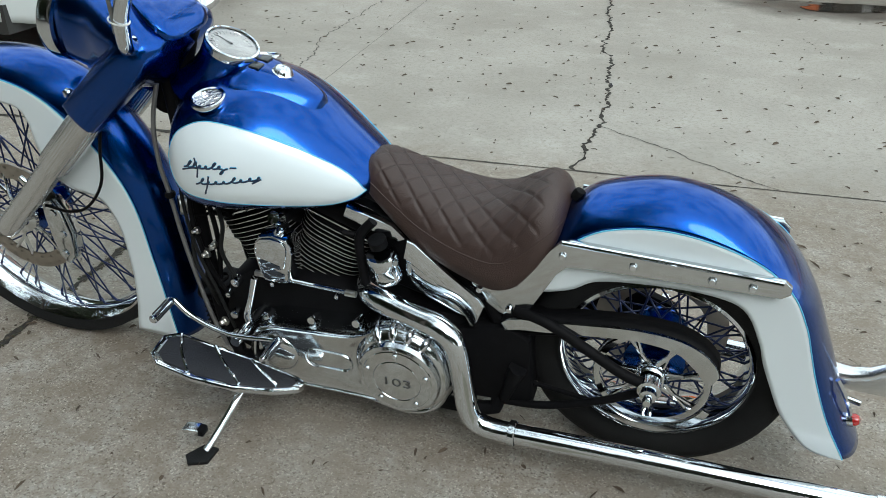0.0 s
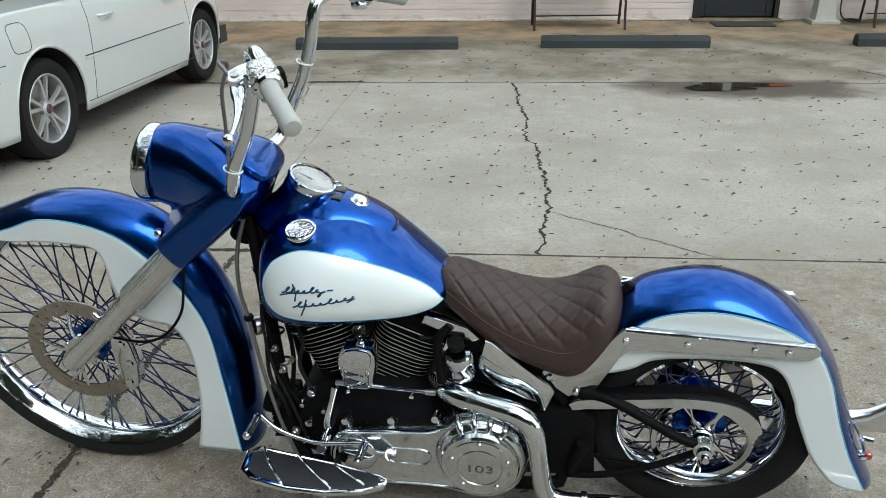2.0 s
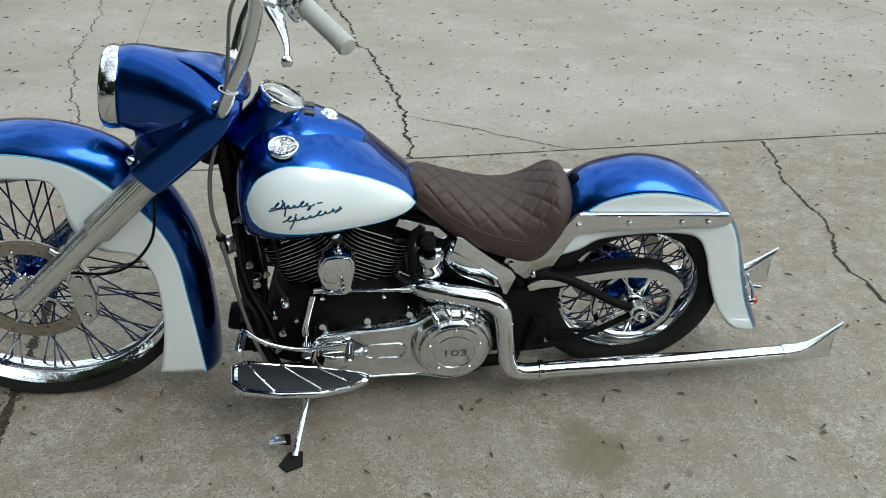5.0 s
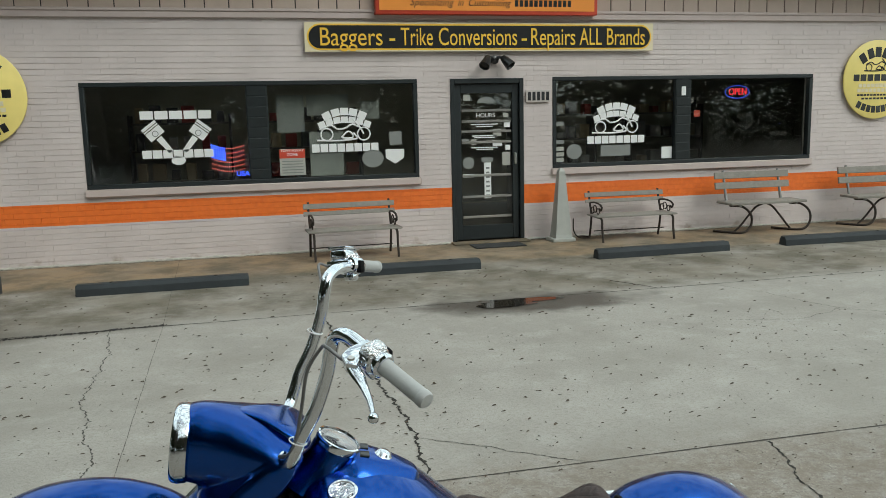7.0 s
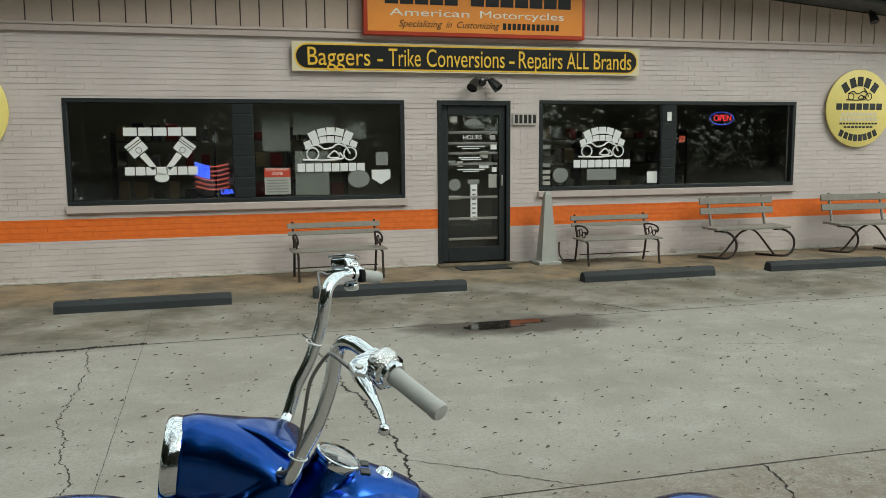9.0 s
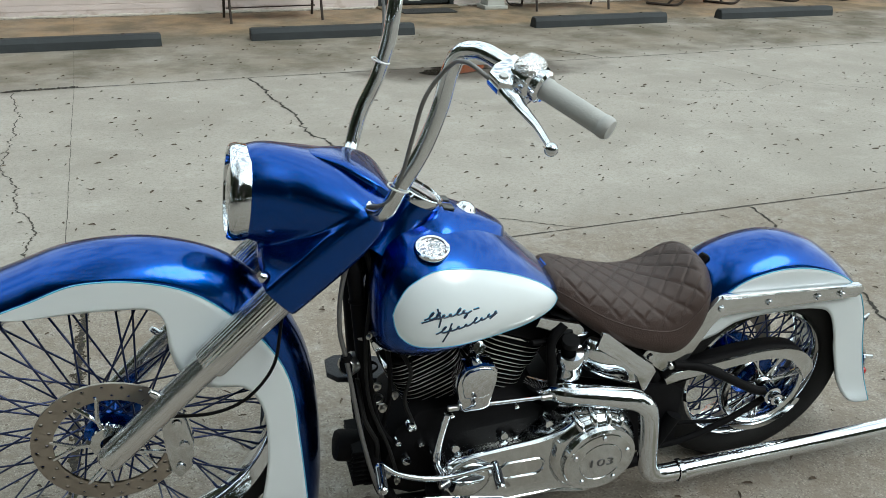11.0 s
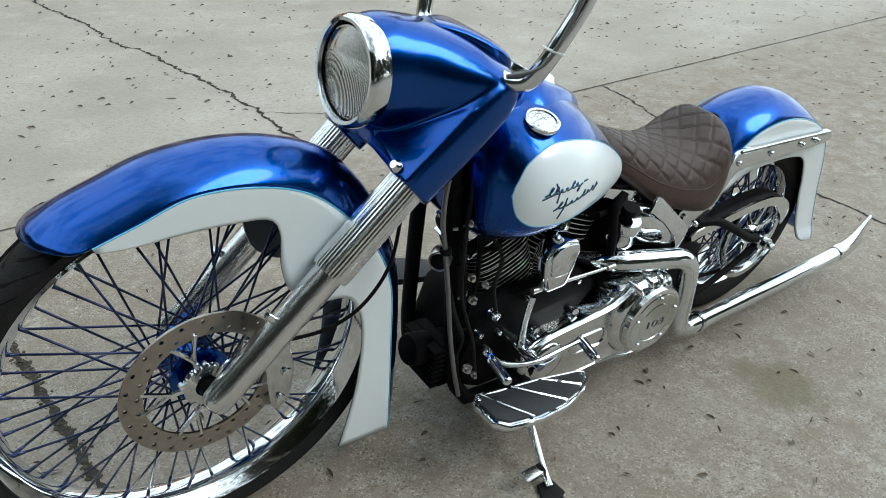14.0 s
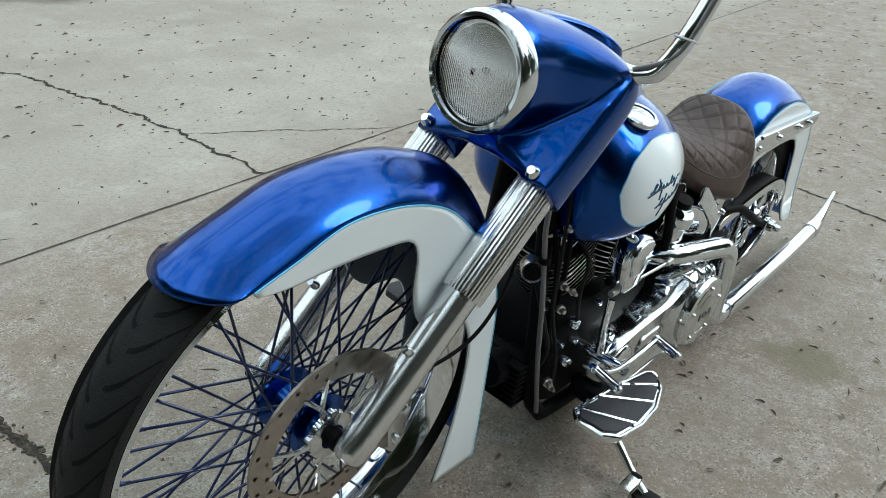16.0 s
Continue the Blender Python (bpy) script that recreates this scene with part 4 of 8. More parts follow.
for r, h, m_ in ((rr, 0.004, GOLD), (rr - 0.022, 0.008, SIGNBLACK)):
    b = B()
    k = rr - r
    slab(b, stadium(xa + 0.03 + k, xb - 0.03 - k, (za + zb) / 2, r), lambda p, q, hh: (p, hh, q), -0.068 - h, -0.066)
    part("sign_face", b, m_, sign, smooth=False)
for word, x0_, x1_ in (("Baggers", -1.769, -0.942), ("-", -0.842, -0.765), ("Trike", -0.685, -0.246), ("Conversions", -0.164, 0.949), ("-", 1.018, 1.095), ("Repairs", 1.154, 1.809), ("ALL", 1.882, 2.218), ("Brands", 2.292, 2.881)):
    lettering("sign_word", word, 0.335, GOLD, sign, wall_m((x0_ + x1_) / 2, -0.080, (za + zb) / 2 - 0.01), "golden painted letters", depth=0.003, width=x1_ - x0_)

board = empty("name_sign")
tagged(board, "orange framed box sign above the door", "sign")
xa, xb, za, zb = -1.03, 2.11, 3.14, 3.80
b = B()
box(b, ((xa + xb) / 2, -0.10, (za + zb) / 2), (xb - xa, 0.14, zb - za), bevel=0.012)
part("sign_box", b, SIGNRED, board, "red framed sign box")
flat("sign_face", xa + 0.05, xb - 0.05, za + 0.05, zb - 0.05, SIGNORANGE, board, -0.172, 0.006)
blocks("letter_block", 5, -0.76, 0.26, 3.63, 0.17, SIGNBLACK, board, -0.1755, 0.12, slant=0.1, label="black letter-sized block")
blocks("letter_block", 7, 0.42, 1.90, 3.63, 0.17, SIGNBLACK, board, -0.1755, 0.12, slant=0.1, label="black letter-sized block")
for word, x0_, x1_ in (("American", -0.68, 0.42), ("Motorcycles", 0.56, 1.78)):
    lettering("sign_word", word, 0.135, SIGNWHITE, board, wall_m((x0_ + x1_) / 2, -0.1775, 3.435), "white painted letters", depth=0.001, width=x1_ - x0_)
for word, x0_, x1_ in (("Specializing", -0.58, 0.02), ("in", 0.08, 0.16), ("Customizing", 0.22, 0.82)):
    lettering("script_word", word, 0.125, SIGNBLACK, board, wall_m((x0_ + x1_) / 2, -0.1775, 3.29), depth=0.001, width=x1_ - x0_, shear=0.35)
blocks("bar", 12, 0.88, 1.72, 3.29, 0.085, SIGNBLACK, board, -0.1755, 0.3, slant=0.3)

for cx, cz in ((-5.97, 2.15), (6.88, 2.21)):
    rs = empty("round_sign")
    tagged(rs, "round yellow painted sign with black lettering shapes", "sign", "round shop signs")
    rs.location = (cx, -0.035, cz)
    b = B()
    turned(b, [(0.0, 0.0), (0.605, 0.0), (0.605, -0.018), (0.595, -0.024), (0.0, -0.024)], (0, 0, 0), (0, 1, 0), 64)
    part("disc", b, YELLOW, rs)
    blocks("letter_block", 5, -0.34, 0.34, 0.27, 0.15, SIGNBLACK, rs, -0.024, 0.22, 0.15)
    bike_decal(0.0, 0.20, 0.62, rs, -0.027, SIGNBLACK)
    blocks("letter_block", 7, -0.44, 0.44, 0.03, 0.10, SIGNBLACK, rs, -0.024, 0.18)
    blocks("letter_block", 9, -0.34, 0.34, -0.09, 0.055, CREAM, rs, -0.025, 0.2)
    blocks("letter_block", 10, -0.36, 0.36, -0.165, 0.055, CREAM, rs, -0.025, 0.2)
    blocks("bar", 12, -0.36, 0.36, -0.235, 0.028, SIGNBLACK, rs, -0.024, 0.25)
    blocks("bar", 8, -0.28, 0.28, -0.29, 0.028, SIGNBLACK, rs, -0.024, 0.25)
    blocks("bar", 8, -0.36, 0.36, -0.36, 0.105, SIGNBLACK, rs, -0.024, 0.2, -0.10)

plate = thing("wall_plaque", box(B(), (1.278, -0.02, 2.045), (0.37, 0.02, 0.17), bevel=0.004, seg=1), mat("pale_plaque", (0.52, 0.47, 0.44), 0.6), "small pale plaque with dark bars on the wall", "plaque")
blocks("bar", 5, 1.11, 1.45, 2.045, 0.12, SIGNBLACK, plate, -0.031, 0.35)

flood = empty("flood_light")
tagged(flood, "black twin flood lamp over the door", "lamp")
flood.location = (0.63, -0.02, 2.55)
b = B()
turned(b, [(0.0, 0.0), (0.06, 0.0), (0.06, -0.04), (0.03, -0.06), (0.0, -0.06)], (0, 0.0, 0), (0, 1, 0), 20)
part("base", b, SIGNBLACK, flood)
for s in (-1, 1):
    b = B()
    tube(b, [(0, -0.04, 0), (s * 0.06, -0.07, 0.03), (s * 0.12, -0.10, 0.0)], 0.02, 8, steps=8)
    part("arm", b, SIGNBLACK, flood)
    b = B()
    turned(b, [(0.0, 0.0), (0.04, 0.0), (0.055, 0.05), (0.07, 0.14), (0.075, 0.18), (0.068, 0.18), (0.06, 0.15), (0.0, 0.14)], (s * 0.10, -0.08, 0.03), (s * 0.55, -0.55, -0.75), 20)
    part("lamp_head", b, SIGNBLACK, flood)
for x, z in ((-0.93, 3.86), (2.0, 3.86), (6.9, 3.62)):
    sp = empty("spot_light")
    tagged(sp, "black spot lamp under the roof edge", "lamp", "spot lamps under the roof")
    sp.location = (x, -0.15, z)
    b = B()
    tube(b, [(0, 0.12, 0.08), (0, 0.0, 0.10), (0, -0.05, 0.02)], 0.015, 8, steps=8)
    part("arm", b, SIGNBLACK, sp)
    b = B()
    turned(b, [(0.0, 0.0), (0.045, 0.0), (0.065, 0.12), (0.07, 0.16), (0.0, 0.15)], (0, -0.05, 0.04), (0, -0.4, -0.9), 18)
    part("lamp_head", b, SIGNBLACK, sp)

# ---------------- along the walk ----------------
STOPM = mat("painted_wheel_stop", (0.027, 0.034, 0.038), 0.75, var=0.25, scale=14, var2=0.3, scale2=3, bump=0.3, bscale=70)
for xa, xb, y, tilt in ((-4.635, -2.86, -2.03, 0.9), (-1.965, -0.185, -1.95, -0.7), (1.35, 3.18, -1.86, 0.6), (4.06, 5.86, -1.80, -1.2)):
    st = empty("wheel_stop", Matrix.Translation(((xa + xb) / 2, y, 0.0)) @ Matrix.Rotation(radians(tilt), 4, "Z"))
    tagged(st, "dark painted concrete wheel stop on the lot", "wheel stop", "parking wheel stops")
    L2 = (xb - xa) / 2
    b = B()
    prof = [(-0.085, 0.0), (-0.075, 0.075), (-0.045, 0.12), (0.045, 0.12), (0.075, 0.075), (0.085, 0.0)]
    rings = []
    for x, k in ((-L2, 0.94), (-L2 + 0.02, 1.0), (-L2 / 2, 1.0), (0, 1.0), (L2 / 2, 1.0), (L2 - 0.02, 1.0), (L2, 0.94)):
        rings.append([(x, p * k, q * k) for p, q in prof])
    loft(b, rings)
    part("block", b, STOPM, st, angle=20)
    for x in (-L2 + 0.35, L2 - 0.35):
        b = B()
        turned(b, [(0.0, 0.0), (0.018, 0.0), (0.016, 0.008), (0.0, 0.01)], (x, 0, 0.119), (0, 0, 1), 12)
        part("anchor_pin", b, CRACK, st)

WOOD = mat("weathered_grey_wood", (0.30, 0.28, 0.245), 0.8, var=0.3, scale=20, var2=0.2, scale2=3, bump=0.3, bscale=60)
IRON = mat("rusty_cast_iron", (0.055, 0.042, 0.034), 0.7, 0.3, var=0.4, scale=25, bump=0.4, bscale=90)
PIPE = mat("galvanised_pipe", (0.30, 0.30, 0.29), 0.5, 0.7, var=0.2, scale=20)


def garden_bench(m):
    bench = empty("garden_bench", m)
    tagged(bench, "weathered wood slat bench with cast iron ends", "bench", "benches along the shop front")
    for z, y, hgt in ((0.70, 0.085, 0.075), (0.60, 0.06, 0.06)):
        b = B()
        box(b, (0, y, z), (1.22, 0.022, hgt), Matrix.Rotation(radians(-12), 4, "X"), bevel=0.004, seg=1)
        part("back_slat", b, WOOD, bench)
    for k in range(4):
        b = B()
        box(b, (0, -0.34 + k * 0.10, 0.395), (1.22, 0.085, 0.025), bevel=0.004, seg=1)
        part("seat_slat", b, WOOD, bench)
    for s in (-1, 1):
        x = s * 0.54
        b = B()
        tube(b, [(x, 0.11, 0.76), (x, 0.06, 0.58), (x, 0.0, 0.40), (x, 0.02, 0.2), (x, 0.07, 0.0)], 0.016, 8, steps=18)
        part("back_leg", b, IRON, bench)
        b = B()
        tube(b, [(x, 0.0, 0.38), (x, -0.2, 0.37), (x, -0.37, 0.36), (x, -0.39, 0.2), (x, -0.43, 0.0)], 0.016, 8, steps=18)
        part("front_leg", b, IRON, bench)
        b = B()
        tube(b, [(x, 0.05, 0.58), (x, -0.12, 0.60), (x, -0.30, 0.585), (x, -0.37, 0.54), (x, -0.33, 0.49), (x, -0.29, 0.52)], 0.014, 8, steps=20)
        part("arm_rest", b, IRON, bench)
        for cy, cz, r in ((-0.13, 0.50, 0.055), (-0.24, 0.47, 0.045), (-0.05, 0.47, 0.05)):
            b = B()
            tube(b, [(x, cy + r * math.cos(a), cz + r * math.sin(a)) for a in (2 * math.pi * k / 14 for k in range(14))], 0.008, 6, closed=True)
            part("scroll", b, IRON, bench)
    b = B()
    bar(b, (-0.54, -0.1, 0.14), (0.54, -0.1, 0.14), 0.008)
    part("stretcher", b, IRON, bench)
    return bench


b1 = garden_bench(Matrix.Translation((-1.50, -0.42, 0.0)) @ Matrix.Rotation(radians(2.5), 4, "Z") @ Matrix.Diagonal((1, 1, 0.94, 1)))
copy_thing(b1, Matrix.Translation((2.52, -0.30, 0.0)) @ Matrix.Rotation(radians(-1), 4, "Z") @ Matrix.Diagonal((1, 1, 0.95, 1)))


def park_bench(m):
    bench = empty("park_bench", m)
    tagged(bench, "grey plank bench on looped pipe legs", "bench", "benches along the shop front")
    for z, y in ((0.83, 0.10), (0.68, 0.07)):
        b = B()
        box(b, (0, y, z), (1.24, 0.035, 0.10), Matrix.Rotation(radians(-10), 4, "X"), bevel=0.005, seg=1)
        part("back_slat", b, WOOD, bench)
    for y in (-0.32, -0.18, -0.04):
        b = B()
        box(b, (0, y, 0.45), (1.24, 0.125, 0.035), bevel=0.005, seg=1)
        part("seat_slat", b, WOOD, bench)
    for s in (-1, 1):
        x = s * 0.46
        b = B()
        tube(b, [(x, 0.13, 0.90), (x, 0.06, 0.62), (x, 0.0, 0.44), (x, -0.12, 0.425), (x, -0.36, 0.425)], 0.02, 10, steps=24)
        part("back_pipe", b, PIPE, bench)
        k = 0.0 if s < 0 else 0.98
        b = B()
        tube(b, [(-0.60 + k, -0.30, 0.425), (-0.40 + k, -0.31, 0.40), (-0.27 + k, -0.32, 0.29), (-0.25 + k, -0.32, 0.15), (-0.32 + k, -0.32, 0.05), (-0.42 + k, -0.29, 0.020), (-0.56 + k, -0.12, 0.020), (-0.66 + k, 0.02, 0.022)], 0.017, 10, steps=44)
        part("leg_loop", b, IRON, bench, "bent pipe leg")
        b = B()
        tube(b, [(s * 0.03, -0.26, 0.430), (s * 0.16, -0.24, 0.36), (-0.34 if s < 0 else 0.40, -0.20, 0.12), (-0.44 if s < 0 else 0.50, -0.18, 0.022)], 0.015, 10, steps=24)
        part("leg_brace", b, IRON, bench, "sloping pipe brace")
    return bench


p1 = park_bench(Matrix.Translation((4.55, -0.40, 0.0)))
copy_thing(p1, Matrix.Translation((6.70, -0.38, 0.0)) @ Matrix.Rotation(radians(-2), 4, "Z"))

OBEL = mat("grey_painted_metal", (0.40, 0.41, 0.38), 0.55, var=0.12, scale=8)
ob_ = empty("obelisk_post", Matrix.Translation((1.51, -0.30, 0.0)))
tagged(ob_, "tall grey tapered post with a square foot", "post")
b = B()
box(b, (0, 0, 0.025), (0.34, 0.30, 0.05), bevel=0.008)
part("foot", b, OBEL, ob_)
b = B()
loft(b, [[(k * a, k * c, z) for a, c in ((-1, -1), (1, -1), (1, 1), (-1, 1))] for k, z in ((0.125, 0.05), (0.115, 0.10), (0.045, 0.99), (0.02, 1.03))])
part("shaft", b, OBEL, ob_, smooth=False)

thing("door_mat", box(B(), (0.53, -0.42, 0.009), (0.72, 0.36, 0.016), bevel=0.004, seg=1), mat("black_mat", (0.035, 0.037, 0.036), 0.9, var=0.4, scale=60, bump=0.5, bscale=150), "worn black rubber door mat on the concrete", "mat")
thing("door_step", box(B(), (0.53, -0.10, 0.012), (1.12, 0.22, 0.022), bevel=0.006, seg=1), CONCRETE, "thin concrete sill in front of the door", "step", kind="structure")
hz = B()
tube(hz, [(1.72, -0.25, 0.30), (1.74, -0.22, 0.12), (1.80, -0.25, 0.03), (1.92, -0.30, 0.02), (1.98, -0.22, 0.02), (1.88, -0.18, 0.03), (1.80, -0.22, 0.03)], 0.010, 8, steps=40)
thing("chain", hz, IRON, "rusty chain hanging beside the bench", "chain")

# ---------------- motorcycle: x forward from the rear axle, y to its left, z up ----------------
BIKE_M = Matrix.Translation((-1.7538, -9.3411, 0.120)) @ Matrix.Rotation(radians(176.1), 4, "Z") @ Matrix.Rotation(radians(-5.6), 4, "X")
bike = empty("motorcycle", BIKE_M)
tagged(bike, "custom blue and white cruiser motorcycle leaning on its stand", "motorcycle")


def sub(name, parent=None):
    e = empty(name)
    e.parent = parent or bike
    return e


# ---- wheels ----
def wheel(name, c, R, rim, tw, rw, spokes, hub_r, hub_w, cross):
    w = sub(name)
    w.location = c
    y = Vector((0, 1, 0))
    b = B()
    bead = rim - 0.006
    prof = [(bead, rw * 0.86), (rim + 0.012, tw * 0.94), ((R + rim) / 2 + 0.006, tw), (R - 0.018, tw * 0.88), (R - 0.006, tw * 0.62), (R, tw * 0.25), (R, -tw * 0.25), (R - 0.006, -tw * 0.62), (R - 0.018, -tw * 0.88), ((R + rim) / 2 + 0.006, -tw), (rim + 0.012, -tw * 0.94), (bead, -rw * 0.86)]
    turned(b, prof, (0, 0, 0), y, 96, closed=True)
    tyre = part("tyre", b, RUBBER, w, "black road tyre", angle=50)
    # Black strips laid on the rubber put the grooves' shade into colour.
    b = B()
    n = 46 if R > 0.35 else 36
    for i in range(n):
        for s in (-1, 1):
            a0 = 2 * math.pi * (i + (0.5 if s > 0 else 0)) / n
            rows = []
            for k in range(7):
                t = k / 6
                yy = s * tw * (0.10 + 0.74 * t)
                r = R + 0.0006 - (0.006 * max(0, (abs(yy) / tw - 0.25) / 0.37) if abs(yy) / tw < 0.62 else 0.006 + 0.012 * (abs(yy) / tw - 0.62) / 0.26)
                a, wd = a0 + s * 0.0 + 0.16 * t * t + 0.02 * t, 0.0042 / R * (0.5 + 0.7 * math.sin(math.pi * min(1, t + 0.1)))
                rows.append([(r * math.cos(a + q), yy, r * math.sin(a + q)) for q in (-wd, wd)])
            loft(b, rows, closed=False, caps=False)
    part("tread_groove", b, BLACK, tyre, "dark curved strips on the tread, standing in for shaded grooves")
    b = B()
    d = 0.030 if R > 0.35 else 0.022
    prof = [(rim, rw), (rim - 0.006, rw + 0.003), (rim - 0.012, rw * 0.93), (rim - d * 0.7, rw * 0.66), (rim - d, rw * 0.40), (rim - d - 0.003, 0.0), (rim - d, -rw * 0.40), (rim - d * 0.7, -rw * 0.66), (rim - 0.012, -rw * 0.93), (rim - 0.006, -rw - 0.003), (rim, -rw), (rim - 0.004, -rw * 0.5), (rim - 0.004, rw * 0.5)]
    turned(b, prof, (0, 0, 0), y, 96, closed=True)
    part("rim", b, CHROME, w, "deep chrome rim")
    b = B()
    turned(b, [(0.0, hub_w + 0.012), (hub_r * 0.55, hub_w + 0.012), (hub_r * 0.6, hub_w + 0.004), (hub_r * 1.15, hub_w), (hub_r * 1.15, hub_w - 0.008), (hub_r * 0.72, hub_w - 0.016), (hub_r * 0.6, 0), (hub_r * 0.72, -hub_w + 0.016), (hub_r * 1.15, -hub_w + 0.008), (hub_r * 1.15, -hub_w), (hub_r * 0.6, -hub_w - 0.004), (0.0, -hub_w - 0.012)], (0, 0, 0), y, 36)
    part("hub", b, BLUE, w, "blue hub")
    ri = rim - d
    me = {}
    for s in (-1, 1):
        for tw_ in (-1, 1):
            b = B()
            a = tw_ * cross
            p0 = Vector((hub_r * 1.08 * math.cos(a), s * hub_w * 0.92, hub_r * 1.08 * math.sin(a)))
            p1 = Vector((ri, s * rw * 0.22, 0.0))
            bar(b, p0, p1, 0.0024, 6)
            tube(b, [p0.lerp(p1, 0.93), p1], [0.0028, 0.0042], 6)
            mm = bpy.data.meshes.new("spoke")
            b.to_mesh(mm)
            b.free()
            mm.materials.append(SPOKE)
            mm.polygons.foreach_set("use_smooth", [True] * len(mm.polygons))
            me[s, tw_] = mm
    for i in range(spokes):
        s, tw_ = (1, -1)[i % 2], (1, -1)[(i // 2) % 2]
        o = new("spoke", me[s, tw_])
        o.parent = w
        o.matrix_local = Matrix.Rotation(-2 * math.pi * (i + 0.25 * tw_) / spokes, 4, "Y")
    return w


FA, RA = (1.588, 0.0, 0.392), (0.0, 0.0, 0.283)
wheel("front_wheel", FA, 0.390, 0.353, 0.057, 0.046, 60, 0.048, 0.045, 1.05)
wheel("rear_wheel", RA, 0.286, 0.204, 0.078, 0.062, 60, 0.055, 0.055, 1.0)


def brake_disc(parent, c, r0, r1, t, arms, side):
    disc = sub("brake_disc", parent)
    disc.location = c
    b = B()
    n = 24
    for f, hh in ((0, t / 2), (1, -t / 2)):
        for i in range(n):
            for ring, (ra, rb, off) in enumerate(((r0, (r0 + r1) / 2, 0.0), ((r0 + r1) / 2, r1, 0.5))):
                a0, a1 = 2 * math.pi * (i + off) / n, 2 * math.pi * (i + 1 + off) / n
                am, rm, hr = (a0 + a1) / 2, (ra + rb) / 2, 0.0042
                def P(r, a):
                    return (r * math.cos(a), hh, r * math.sin(a))
                outer = [P(ra, a0), P(ra, am), P(ra, a1), P(rm, a1), P(rb, a1), P(rb, am), P(rb, a0), P(rm, a0)]
                mid = Vector(P(rm, am))
                inner = [mid + (Vector(o) - mid).normalized() * hr for o in outer]
                vo, vi = [b.verts.new(p) for p in outer], [b.verts.new(p) for p in inner]
                for k in range(8):
                    b.faces.new((vo[k], vo[(k + 1) % 8], vi[(k + 1) % 8], vi[k]))
    bmesh.ops.remove_doubles(b, verts=b.verts, dist=1e-5)
    turned(b, [(r1 + 0.0002, t / 2), (r1 + 0.0002, -t / 2)], (0, 0, 0), (0, 1, 0), 48, closed=False)
    for f in [f for f in b.faces if len(f.verts) > 8]:
        b.faces.remove(f)
    part("rotor", b, DISC, disc, "drilled steel rotor")
    for i in range(arms):
        a = 2 * math.pi * i / arms
        for da in (-0.20, 0.20):
            b = B()
            tube(b, [(0.036 * math.cos(a), 0, 0.036 * math.sin(a)), ((r0 * 0.55) * math.cos(a), 0, (r0 * 0.55) * math.sin(a)), ((r0 + 0.006) * math.cos(a + da), 0, (r0 + 0.006) * math.sin(a + da))], 0.0045, 6, steps=6)
            part("carrier_arm", b, POLISHED, disc)
        b = B()
        turned(b, [(0.0, 0.006), (0.006, 0.006), (0.006, -0.004), (0.0, -0.004)], (0.045 * math.cos(a + 0.3), 0, 0.045 * math.sin(a + 0.3)), (0, 1, 0), 8)
        part("bolt", b, CHROME, disc)
    b = B()
    turned(b, [(0.022, 0.008), (0.042, 0.005), (0.042, -0.006), (0.022, -0.008)], (0, 0, 0), (0, 1, 0), 28, closed=True)
    part("carrier_ring", b, POLISHED, disc)
    return disc


brake_disc(bike, (FA[0], 0.072, FA[2]), 0.112, 0.153, 0.005, 5, 1)
b = B()
turned(b, [(0.0, 0.108), (0.012, 0.108), (0.014, 0.098), (0.017, 0.096), (0.017, 0.082), (0.017, 0.07), (0.02, -0.07), (0.016, -0.125), (0.0, -0.125)], FA, (0, 1, 0), 24)
part("front_axle", b, BLACK, bike)

# front caliper
cal = sub("front_caliper")
b = B()
slab(b, [(1.49, 0.47), (1.455, 0.475), (1.435, 0.44), (1.425, 0.38), (1.435, 0.31), (1.46, 0.285), (1.485, 0.31), (1.475, 0.37), (1.485, 0.42)], lambda p, q, h: (p, h, q), 0.058, 0.100, 0.008)
part("caliper_body", b, POLISHED, cal, "polished brake caliper")
for p, q in ((1.455, 0.44), (1.445, 0.38), (1.458, 0.32)):
    b = B()
    turned(b, [(0.0, 0.008), (0.009, 0.006), (0.011, 0.0), (0.0, 0.0)], (p, 0.099, q), (0, 1, 0), 14)
    part("caliper_bolt", b, CHROME, cal)
b = B()
tube(b, [(1.47, 0.10, 0.46), (1.38, 0.115, 0.465), (1.31, 0.125, 0.50), (1.255, 0.125, 0.57), (1.235, 0.12, 0.66), (1.22, 0.10, 0.74)], 0.0036, 8, steps=40)
part("brake_hose", b, BLACK, cal, "black brake hose")

# ---- fork ----
FD = Vector((1.613 - 1.077, 0, 0.372 - 0.893)).normalized()     # down along the fork
FT = Vector((1.613, 0, 0.368))
FN = Vector((-FD.z, 0, FD.x))
if FN.x < 0:
    FN = -FN


def on_fork(s, v, k=0.0):
    """A point s up the fork from its foot, at side v, k forward of its axis."""
    return FT - FD * s + FN * k + Vector((0, v, 0))


